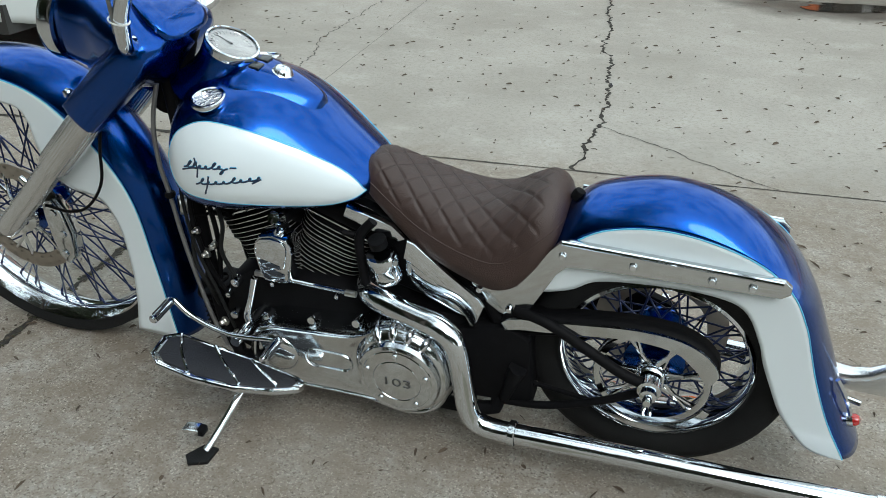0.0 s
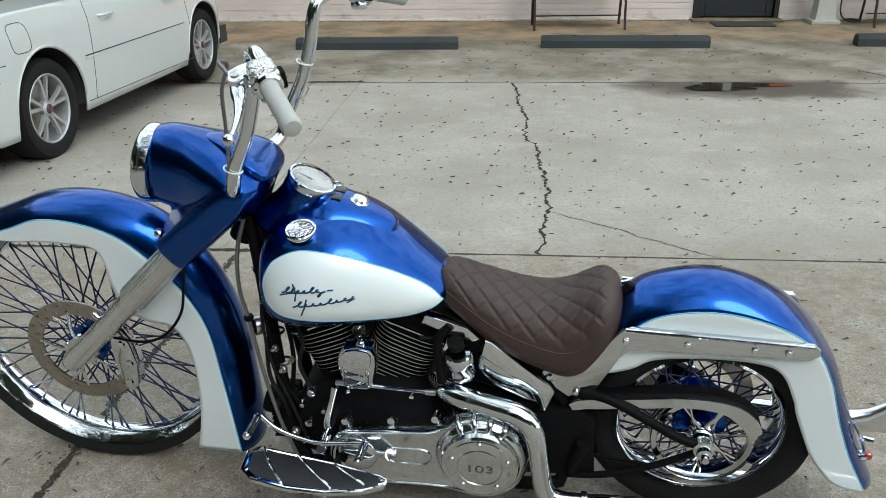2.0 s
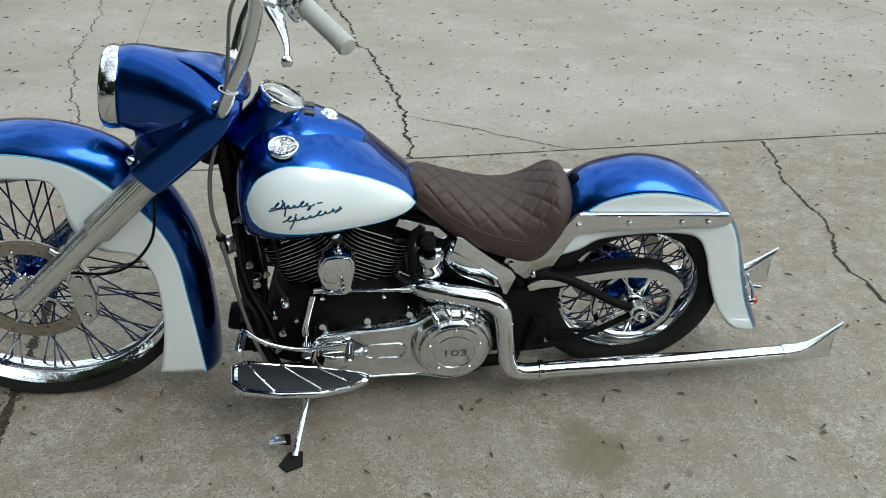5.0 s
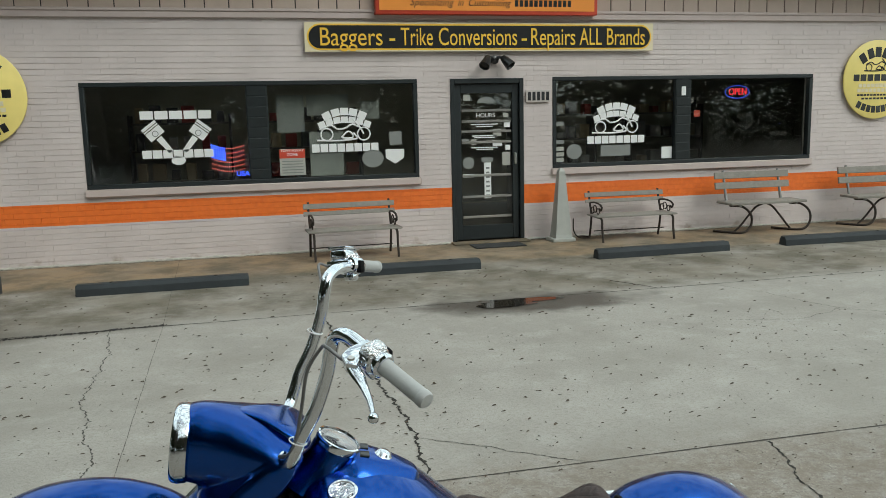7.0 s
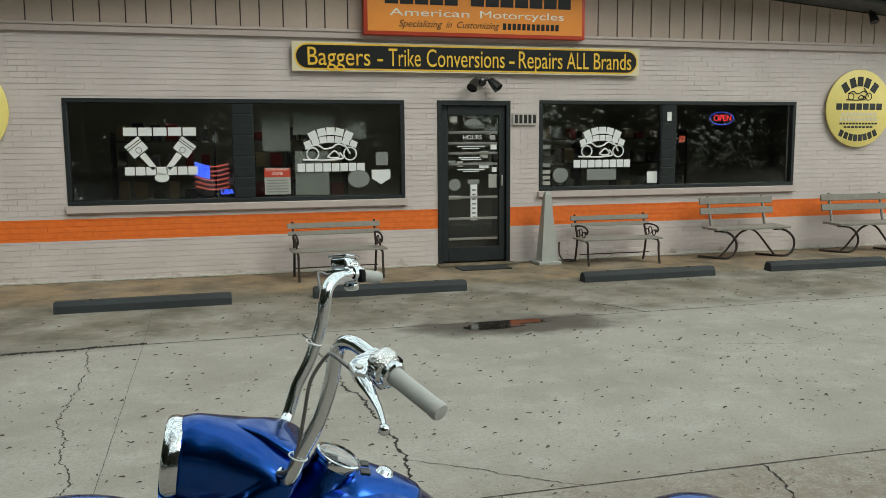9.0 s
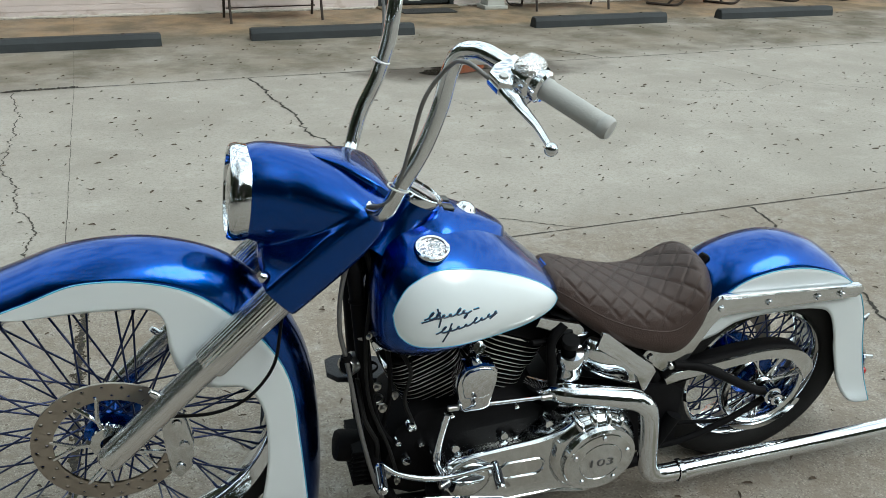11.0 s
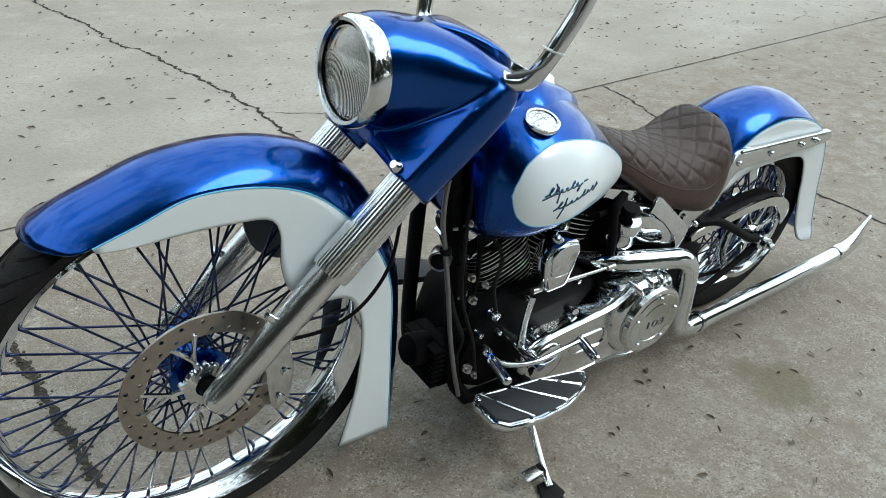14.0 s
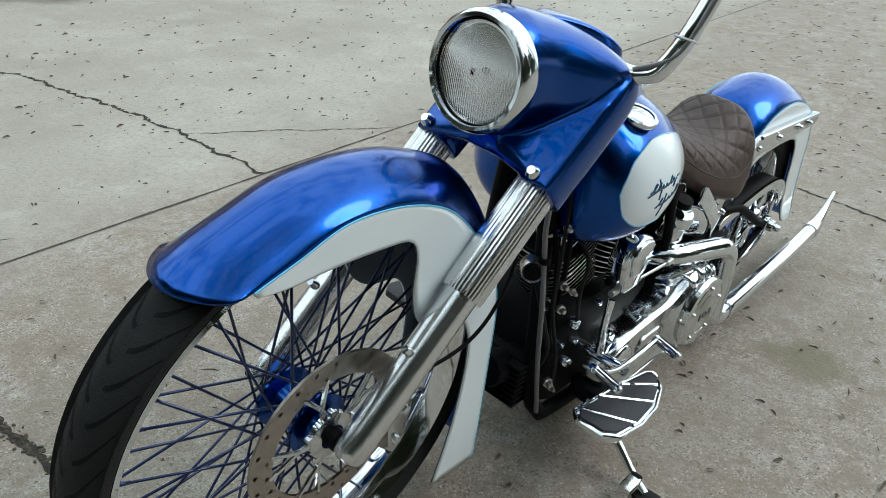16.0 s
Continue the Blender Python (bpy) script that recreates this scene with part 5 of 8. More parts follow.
for s in (-1, 1):
    leg = sub("fork_leg")
    v = 0.122 if s > 0 else -0.100
    b = B()
    tube(b, [on_fork(q, v) for q in (0.018, 0.024, 0.036, 0.07, 0.20, 0.335)], [0.016, 0.024, 0.0275, 0.0285, 0.0285, 0.0290], 24)
    part("lower_leg", b, SATIN, leg, "polished lower fork leg")
    b = B()
    rings = []
    for q, r in ((0.330, 0.0345), (0.338, 0.0365), (0.45, 0.0365), (0.545, 0.0365), (0.552, 0.033)):
        c = on_fork(q, v)
        rings.append([c + (FN * math.cos(a) + Vector((0, 1, 0)) * math.sin(a)) * (r + (0.0005 if j % 2 else -0.0004)) for j, a in enumerate(2 * math.pi * j / 72 for j in range(72))])
    loft(b, rings)
    part("fluted_cover", b, SATIN, leg, "fluted chrome fork cover", angle=20)
    b = B()
    turned(b, [(0.0, 0.012), (0.007, 0.012), (0.009, 0.008), (0.012, 0.004), (0.012, 0.0), (0.0, 0.0)], (1.262, 0.020 + s * 0.113, 0.788), (0.75, s * 0.1, 0.66), 16)
    part("cover_screw", b, CHROME, leg)
    b = B()
    turned(b, [(0.0, 0.02), (0.006, 0.02), (0.008, 0.012), (0.008, 0.0), (0.0, 0.0)], on_fork(0.21, v, 0.026), (FN.x, 0, FN.z), 12)
    part("fender_mount", b, CHROME, leg)

# ---- front fender ----
F_CREST = [(1.829, 0.731), (1.782, 0.760), (1.715, 0.786), (1.63, 0.814), (1.525, 0.825), (1.424, 0.812), (1.318, 0.766), (1.234, 0.668), (1.177, 0.545), (1.153, 0.397), (1.148, 0.21), (1.155, 0.085)]
F_EDGE = [(1.776, 0.734), (1.748, 0.736), (1.68, 0.758), (1.598, 0.785), (1.497, 0.779), (1.403, 0.746), (1.329, 0.684), (1.258, 0.594), (1.217, 0.489), (1.204, 0.34), (1.196, 0.22), (1.189, 0.092)]
F_LOW = [(1.744, 0.728), (1.695, 0.722), (1.617, 0.724), (1.543, 0.722), (1.475, 0.714), (1.452, 0.68), (1.449, 0.61), (1.430, 0.55), (1.383, 0.512), (1.315, 0.498), (1.284, 0.45), (1.274, 0.394), (1.274, 0.32), (1.279, 0.257), (1.292, 0.18), (1.312, 0.096)]


def crown(crest, edge, half, far, n=72, m=14, power=66):
    """The rounded top of a fender, from edge to edge over the crest."""
    c, e = spline(crest, n), spline(edge, n)
    rows = []
    for (cx, cz), (ex, ez) in zip(c, e):
        row = []
        for k in range(-m, m + 1):
            top_a = radians(power)
            a = top_a * k / m
            t = (1 - math.cos(a)) / (1 - math.cos(top_a))
            row.append((cx + (ex - cx) * t, (half if k > 0 else far) * math.sin(a) / math.sin(top_a), cz + (ez - cz) * t))
        rows.append(row)
    return rows


def panel(top, low, v, n=72, m=10, bulge=0.0):
    a, c = spline(top, n), spline(low, n)
    return [[(p[0] + (q[0] - p[0]) * k / m, v + bulge * math.sin(math.pi * k / m), p[1] + (q[1] - p[1]) * k / m) for k in range(m + 1)] for p, q in zip(a, c)]


ff = sub("front_fender")
b = B()
loft(b, crown(F_CREST, F_EDGE, 0.086, 0.074, power=64), closed=False, caps=False)
thick(part("crown", b, BLUE, ff, "glossy blue fender crown", angle=80), 0.003)
for s in (-1, 1):
    b = B()
    loft(b, panel(F_EDGE[1:], F_LOW, (0.0865 if s > 0 else -0.0745)), closed=False, caps=False)
    o = part("skirt", b, WHITE, ff, "white painted fender side", angle=80)
    thick(o, 0.003, 0)
    b = B()
    loft(b, panel(F_EDGE[1:], F_LOW, (0.0835 if s > 0 else -0.0715)), closed=False, caps=False)
    thick(part("inner_lining", b, LINING, ff, "slate grey inside of the fender"), 0.002, 0)
    b = B()
    tube(b, [(p[0], (0.0875 if s > 0 else -0.0755), p[1]) for p in spline(F_EDGE[1:], 90)], 0.0016, 6)
    part("pinstripe", b, LINE, ff, "pale blue pinstripe")

# ---- headlight and nacelle ----
head = sub("headlight")
HN, HC = Vector((math.cos(radians(8)), 0, math.sin(radians(8)))), Vector((1.303, 0.026, 0.921))
b = B()
turned(b, [(0.082, -0.027), (0.092, -0.026), (0.0945, -0.006), (0.092, 0.006), (0.087, 0.011), (0.081, 0.010), (0.079, 0.004), (0.079, -0.02)], HC, HN, 64, closed=True)
part("ring", b, CHROME, head, "chrome headlight ring")
b = B()
turned(b, [(0.0785, 0.003), (0.0795, -0.004), (0.077, -0.006)], HC, HN, 48, closed=True)
part("gasket", b, BLACK, head)
b = B()
turned(b, [(0.004, -0.082), (0.012, -0.081), (0.025, -0.077), (0.040, -0.067), (0.054, -0.052), (0.066, -0.033), (0.074, -0.016), (0.0785, -0.006)], HC, HN, 48)
part("reflector", b, REFLECTOR, head, "mirror reflector bowl")
b = B()
turned(b, [(0.0, -0.075), (0.009, -0.072), (0.010, -0.050), (0.007, -0.042), (0.0, -0.040)], HC, HN, 20)
part("bulb", b, mat("bulb_glass", (0.75, 0.78, 0.80), 0.1, coat=1.0), head)
rings = []
b = B()
z_ = HN
x_ = Vector((0, 1, 0))
y_ = z_.cross(x_)
R0 = []
for i in range(13):
    r = 0.0782 * i / 12
    R0.append([HC + z_ * (0.012 * (1 - (i / 12) ** 2)) + (x_ * math.cos(a) + y_ * math.sin(a)) * max(r, 1e-4) for a in (2 * math.pi * j / 72 for j in range(72))])
loft(b, R0, True, False)
lens_m = glass_mat("fluted_lens")
ln, ll = lens_m.node_tree.nodes, lens_m.node_tree.links
lw, lb, lc = ln.new("ShaderNodeTexWave"), ln.new("ShaderNodeBump"), ln.new("ShaderNodeTexCoord")
lw.bands_direction = "Y"
lw.inputs["Scale"].default_value = 75.0
lb.inputs["Strength"].default_value, lb.inputs["Distance"].default_value = 0.22, 0.002
# the flutes fill the lower half of the lens
lsep, lmask, lmul = ln.new("ShaderNodeSeparateXYZ"), ln.new("ShaderNodeMapRange"), ln.new("ShaderNodeMath")
lmask.inputs["From Min"].default_value, lmask.inputs["From Max"].default_value = 0.64, 0.46
lmul.operation = "MULTIPLY"
ll.new(lc.outputs["Generated"], lsep.inputs[0])
ll.new(lsep.outputs["Z"], lmask.inputs["Value"])
ll.new(lmask.outputs["Result"], lmul.inputs[0])
ll.new(lw.outputs["Fac"], lmul.inputs[1])
ll.new(lc.outputs["Object"], lw.inputs["Vector"])
ll.new(lmul.outputs[0], lb.inputs["Height"])
ll.new(lb.outputs["Normal"], ln["Principled BSDF"].inputs["Normal"])
lo_ = part("lens", b, lens_m, head, "fluted glass headlight lens", angle=80)
thick(lo_, 0.003)
lo_.visible_shadow = False


def egg(u, wc, hw, hh, n=40, power=2.0, up=None):
    """A ring across the bike at u."""
    out = []
    for a in (2 * math.pi * j / n for j in range(n)):
        c, s = math.cos(a), math.sin(a)
        h_ = (up if up and s > 0 else hh)
        out.append((u, hw * np.sign(c) * abs(c) ** (2 / power), wc + h_ * np.sign(s) * abs(s) ** (2 / power)))
    return out


nac = sub("nacelle")
nac.matrix_basis = Matrix.Translation((-0.003, 0.024, 0.002)) @ Matrix.Diagonal((1, 0.89, 1, 1))
b = B()
# the bowl behind the lamp, the side covers over the fork and the webs between them run into one another
secs = [(1.290, 0.919, 0.0885, 0.089, 0.089), (1.255, 0.915, 0.095, 0.100, 0.096), (1.205, 0.909, 0.106, 0.110, 0.094), (1.15, 0.903, 0.131, 0.117, 0.086), (1.10, 0.900, 0.149, 0.112, 0.072), (1.065, 0.898, 0.154, 0.090, 0.054), (1.04, 0.898, 0.146, 0.056, 0.038), (1.018, 0.900, 0.110, 0.024, 0.020)]
q = spline(secs, 26)
rings = []
for u, wc, hw, hh, hu in q:
    ring = egg(u, wc, hw, hh, 64, 2.15, up=hu)
    tilt = max(0.0, (u - 1.18) / 0.10)
    rings.append([(x - tilt * 0.14 * (z - wc), y, z) for x, y, z in ring])
loft(b, rings)
AX = Vector((1.241 - 1.055, 0, 0.740 - 0.900)).normalized()
AN = Vector((-AX.z, 0, AX.x))
for s in (-1, 1):
    # a rounded sleeve over the upper fork
    rings = []
    for x, z, across, side in spline([(1.241, 0.740, 0.045, 0.040), (1.205, 0.771, 0.046, 0.041), (1.150, 0.818, 0.046, 0.042), (1.090, 0.870, 0.043, 0.041), (1.058, 0.898, 0.032, 0.034), (1.046, 0.908, 0.016, 0.020)], 18):
        rings.append([Vector((x, s * 0.125, z)) + AN * across * np.sign(c) * abs(c) ** 0.72 + Vector((0, side * np.sign(d) * abs(d) ** 0.72, 0)) for c, d in ((math.cos(2 * math.pi * j / 32), math.sin(2 * math.pi * j / 32)) for j in range(32))])
    loft(b, rings)
    hull = [(1.268, 0.158, 0.769), (1.136, 0.158, 0.884), (1.120, 0.120, 0.860), (1.240, 0.150, 0.748), (1.266, 0.100, 0.772), (1.272, 0.020, 0.792), (1.248, 0.020, 0.778), (1.225, 0.030, 0.835), (1.180, 0.100, 0.852), (1.262, 0.050, 0.812)]
    bmesh.ops.convex_hull(b, input=[b.verts.new((x, s * y, z)) for x, y, z in hull])
box(b, (1.258, 0, 0.802), (0.02, 0.08, 0.04), bevel=0.004)
shell = part("nacelle_shell", b, BLUE, nac, "blue painted headlight nacelle flowing into the fork covers", angle=180)
rm = shell.modifiers.new("blend", "REMESH")
rm.mode, rm.voxel_size, rm.use_smooth_shade = "VOXEL", 0.003, True
sm = shell.modifiers.new("smooth", "SMOOTH")
sm.factor, sm.iterations = 0.5, 16
b = B()
q = spline([(1.172, 0.986, 0.006, 0.004), (1.150, 0.983, 0.026, 0.008), (1.11, 0.970, 0.052, 0.015), (1.08, 0.956, 0.074, 0.020), (1.048, 0.939, 0.090, 0.022), (1.024, 0.925, 0.090, 0.020), (1.008, 0.914, 0.074, 0.012), (1.000, 0.908, 0.040, 0.004)], 28)
loft(b, [egg(u, wc, hw, hh, 40, 3.4) for u, wc, hw, hh in q])
part("clamp_cover", b, BLUE, nac, "blue handlebar clamp cover", angle=60)
for s in (-1, 1):
    b = B()
    bar(b, on_fork(0.56, s * 0.10), on_fork(0.78, s * 0.10), 0.02, 12)
    part("fork_tube_stub", b, BLACK, nac)
b = B()
box(b, (1.17, 0, 0.80), (0.09, 0.22, 0.05), Matrix.Rotation(radians(45), 4, "Y"), bevel=0.01)
part("triple_tree", b, BLACK, nac, "black lower fork clamp")

# ---- handlebar ----
hb = sub("handlebar")
hb.location = (-0.002, 0.024, 0.004)
for s in (-1, 1):
    b = B()
    tube(b, [(1.072, s * 0.085, 0.918), (1.060, s * 0.125, 0.912), (1.046, s * 0.156, 0.922), (1.034, s * 0.172, 0.952), (1.018, s * 0.184, 0.995), (0.984, s * 0.190, 1.062), (0.958, s * 0.194, 1.140), (0.947, s * 0.199, 1.198), (0.936, s * 0.216, 1.234), (0.914, s * 0.250, 1.246), (0.888, s * 0.293, 1.238), (0.862, s * 0.340, 1.228), (0.838, s * 0.382, 1.214)], 0.0155, 18, steps=80)
    part("bar_half", b, CHROME, hb, "tall chrome bar")
    ga, gb = Vector((0.850, s * 0.370, 1.221)), Vector((0.783, s * 0.466, 1.187))
    d = (gb - ga).normalized()
    fw_ = Vector((1, 0, 0)) - d * d.x
    fw_.normalize()
    up_ = d.cross(fw_) if d.cross(fw_).z > 0 else -d.cross(fw_)
    b = B()
    turned(b, [(0.0, -0.002), (0.0175, 0.0), (0.018, 0.004), (0.0168, 0.008), (0.0168, 0.104), (0.0164, 0.106)], ga, d, 28)
    part("grip", b, GRIP, hb, "grey rubber grip")
    b = B()
    turned(b, [(0.0168, 0.104), (0.0178, 0.107), (0.0178, 0.116), (0.015, 0.121), (0.0, 0.123)], ga, d, 28)
    part("grip_cap", b, GRIP, hb)
    sw = sub("switch_housing", hb)
    b = B()
    turned(b, [(0.0, -0.060), (0.017, -0.058), (0.026, -0.054), (0.030, -0.046), (0.030, -0.022), (0.027, -0.018), (0.024, -0.016), (0.024, -0.012), (0.0265, -0.010), (0.0265, -0.004), (0.022, 0.0), (0.0, 0.002)], ga, d, 32)
    part("housing", b, CHROME, sw, "round chrome switch housing", angle=30)
    m = Matrix((d, fw_, up_)).transposed().to_4x4()
    b = B()
    box(b, ga - d * 0.035 + up_ * 0.016, (0.040, 0.048, 0.036), m, bevel=0.012, seg=3)
    part("housing_top", b, CREST, sw, "engraved chrome cover")
    b = B()
    box(b, ga - d * 0.030 - fw_ * 0.028 - up_ * 0.006, (0.024, 0.016, 0.034), m, bevel=0.004)
    part("switch_panel", b, BLACK, sw)
    b = B()
    box(b, ga - d * 0.034 - up_ * 0.030, (0.032, 0.034, 0.026), m, bevel=0.008)
    part("housing_base", b, CHROME, sw)
    perch = sub("lever_perch", hb)
    b = B()
    slab(b, [(-0.078, -0.018), (-0.080, 0.030), (-0.072, 0.052), (-0.045, 0.060), (-0.028, 0.048), (-0.038, 0.030), (-0.052, 0.020), (-0.052, -0.018)], lambda p, q_, h: ga + d * p + fw_ * q_ + up_ * h, -0.013, 0.013, 0.005)
    part("perch_body", b, CHROME, perch, "chrome lever bracket")
    b = B()
    turned(b, [(0.0, 0.016), (0.006, 0.016), (0.008, 0.013), (0.008, -0.014), (0.0, -0.014)], ga - d * 0.050 + fw_ * 0.044, up_, 14)
    part("pivot_bolt", b, STEEL, perch)
    b = B()
    ball = Vector((0.885, s * 0.488, 1.174))
    p0 = ga - d * 0.055 + fw_ * 0.046
    pts = [p0, ga - d * 0.025 + fw_ * 0.050 - up_ * 0.004, Vector((0.897, s * 0.398, 1.203)), Vector((0.888, s * 0.436, 1.190)), Vector((0.885, s * 0.466, 1.180)), ball]
    q = spline([(*p, w1_, w2_) for p, (w1_, w2_) in zip(pts, ((0.010, 0.008), (0.014, 0.0075), (0.010, 0.006), (0.0065, 0.005), (0.0052, 0.0045), (0.005, 0.0045)))], 30)
    rings = []
    for k, r_ in enumerate(q):
        c = Vector(r_[:3])
        t_ = (Vector(q[min(k + 1, 29)][:3]) - Vector(q[max(k - 1, 0)][:3])).normalized()
        sd = t_.cross(up_).normalized()
        rings.append([c + sd * r_[3] * math.cos(a) + up_ * r_[4] * math.sin(a) for a in (2 * math.pi * j_ / 14 for j_ in range(14))])
    loft(b, rings)
    bmesh.ops.create_uvsphere(b, u_segments=14, v_segments=10, radius=0.0105, matrix=Matrix.Translation(ball))
    part("hand_lever", b, CHROME, hb, "polished ball-end lever")
    if s < 0:
        res = sub("fluid_reservoir", hb)
        b = B()
        box(b, ga - d * 0.040 + fw_ * 0.016 + up_ * 0.028, (0.070, 0.050, 0.032), m, bevel=0.008, seg=3)
        part("reservoir_body", b, CHROME, res, "chrome brake fluid reservoir")
        b = B()
        box(b, ga - d * 0.040 + fw_ * 0.016 + up_ * 0.047, (0.076, 0.055, 0.008), m, bevel=0.003)
        part("reservoir_lid", b, CHROME, res)
    b = B()
    c0 = ga - d * 0.070 + fw_ * 0.050
    tube(b, [c0, c0 - d * 0.02 + Vector((0.014, 0, 0.004)), (0.952, s * 0.272, 1.200), (0.958, s * 0.240, 1.15), (0.972, s * 0.205, 1.10)] if s < 0 else [c0, c0 - d * 0.03 + Vector((0.012, 0, 0.010)), (0.968, s * 0.262, 1.228), (0.998, s * 0.236, 1.17), (1.012, s * 0.215, 1.09), (1.026, s * 0.198, 1.01), (1.045, s * 0.178, 0.955), (1.07, s * 0.13, 0.925)], 0.0038, 10, steps=60)
    part("control_cable", b, HOSE, hb, "braided control cable")
    zz, pp = ((0.985, (1.022, 0.183)) if s > 0 else (1.10, (0.971, 0.192)))
    b = B()
    tube(b, [(pp[0] + 0.0185 * math.cos(a) + 0.004, s * (pp[1] + 0.0185 * math.sin(a)), zz + 0.006 * math.cos(a)) for a in (2 * math.pi * k / 20 for k in range(20))], 0.0018, 5, closed=True)
    part("cable_tie", b, DECAL, hb, "white cable tie")

# ---- fuel tank ----
TS = [(1.052, 0.050, 0.625, 0.690), (1.048, 0.105, 0.580, 0.745), (1.034, 0.148, 0.556, 0.784), (1.005, 0.180, 0.546, 0.812), (0.96, 0.198, 0.541, 0.828), (0.90, 0.201, 0.544, 0.830), (0.84, 0.190, 0.552, 0.820), (0.78, 0.169, 0.555, 0.795), (0.72, 0.145, 0.562, 0.752), (0.67, 0.121, 0.574, 0.708), (0.635, 0.100, 0.588, 0.676), (0.613, 0.072, 0.602, 0.655), (0.606, 0.040, 0.612, 0.642)]
TQ = spline(TS, 90)
tank = sub("fuel_tank")


def tank_at(u):
    us = TQ[::-1, 0]
    return [float(np.interp(u, us, TQ[::-1, k])) for k in (1, 2, 3)]


def tank_side(u, w, out=0.0, s=1):
    """The tank's skin at u and height w."""
    hw, lo, hi = tank_at(u)
    mid = lo + 0.42 * (hi - lo)
    e, h_ = (2.1, hi - mid) if w > mid else (2.6, mid - lo)
    x = min(0.9999, abs(w - mid) / h_)
    return Vector((u, s * (hw * (1 - x ** e) ** (1 / e) + out), w))


b = B()
rings = []
for u, hw, lo, hi in TQ:
    mid = lo + 0.42 * (hi - lo)
    ring = []
    for a in (2 * math.pi * j / 56 for j in range(56)):
        c, sn = math.cos(a), math.sin(a)
        e = 2.1 if sn > 0 else 2.6
        h_ = hi - mid if sn > 0 else mid - lo
        ring.append((u, hw * np.sign(c) * abs(c) ** (2 / e), mid + h_ * np.sign(sn) * abs(sn) ** (2 / e)))
    rings.append(ring)
loft(b, rings)
part("tank_shell", b, BLUE, tank, "glossy blue teardrop tank shell", angle=80)
W_TOP = [(1.018, 0.690), (1.009, 0.716), (0.985, 0.750), (0.936, 0.773), (0.880, 0.773), (0.815, 0.757), (0.748, 0.727), (0.697, 0.697), (0.657, 0.669), (0.632, 0.646), (0.617, 0.622)]
W_LOW = [(1.018, 0.690), (1.014, 0.664), (1.003, 0.642), (0.972, 0.624), (0.900, 0.615), (0.835, 0.608), (0.775, 0.602), (0.690, 0.598), (0.650, 0.606), (0.630, 0.614), (0.617, 0.622)]
for s in (-1, 1):
    b = B()
    tq, lq = spline(W_TOP, 90), spline(W_LOW, 90)
    rows = []
    for p, q_ in zip(tq, lq):
        rows.append([tank_side(p[0] + (q_[0] - p[0]) * k / 20, p[1] + (q_[1] - p[1]) * k / 20, 0.0022, s) for k in range(21)])
    loft(b, rows, closed=False, caps=False)
    part("side_panel", b, WHITE, tank, "white teardrop side of the tank", angle=80)
    b = B()
    tube(b, [tank_side(p[0], p[1], 0.0018, s) for p in [*tq, *lq[::-1][1:-1]]], 0.0013, 6, closed=True)
    part("pinstripe", b, LINE, tank, "pale blue pinstripe")
    # script badge, kept as plain strokes
    strokes = []
    for u0, u1, w0, w1, heights in ((0.962, 0.862, 0.694, 0.700, (1.7, 1.5, 0.7, 0.6, 1.5, 0.7, -1.3)), (0.938, 0.800, 0.660, 0.676, (1.7, 0.8, 0.7, 0.6, 1.5, 0.7, 0.8, 0.7))):
        n_, run = len(heights), []
        for k in range(20 * n_ + 1):
            t = k / (20 * n_)
            hgt, ph = heights[min(int(t * n_), n_ - 1)], 2 * math.pi * t * n_
            run.append((u0 + (u1 - u0) * t - 0.0045 * math.sin(ph) + 0.007 * hgt * (math.cos(ph) - 1) * 0.5, w0 + (w1 - w0) * t + 0.0085 * hgt * (1 - math.cos(ph)) * 0.5 - 0.004))
        strokes.append(run)
    strokes += [[(0.967, 0.683), (0.945, 0.690), (0.925, 0.694)], [(0.858, 0.698), (0.845, 0.698)], [(0.818, 0.664), (0.802, 0.672)], [(0.935, 0.712), (0.928, 0.690), (0.932, 0.672)], [(0.905, 0.678), (0.912, 0.655), (0.922, 0.634)]]
    for name_, r, out, m_ in (("badge_outline", 0.0027, 0.0008, LINE), ("badge_script", 0.0020, 0.0024, INK)):
        b = B()
        for st_ in strokes:
            tube(b, [tank_side(p, q_ + 0.0, out, s) for p, q_ in st_], r, 6)
        part(name_, b, m_, tank, "flowing decorative script strokes" if m_ is INK else "")
for s in (-1, 1):
    cn = Vector((0.02, s * 0.24, 1.0)).normalized()
    cc = Vector((0.929, s * 0.119, 0.805))
    b = B()
    turned(b, [(0.0, 0.002), (0.027, 0.002), (0.029, 0.006), (0.033, 0.007), (0.036, 0.005), (0.037, 0.001), (0.036, -0.006), (0.032, -0.010), (0.0, -0.010)], cc, cn, 48)
    cap_ = part("fuel_cap", b, CHROME, tank, "round chrome fuel cap")
    b = B()
    turned(b, [(0.0, 0.0055), (0.016, 0.005), (0.0275, 0.0035), (0.0275, 0.002), (0.0, 0.002)], cc, cn, 40)
    part("engraved_face", b, CREST, cap_, "engraved chrome face")
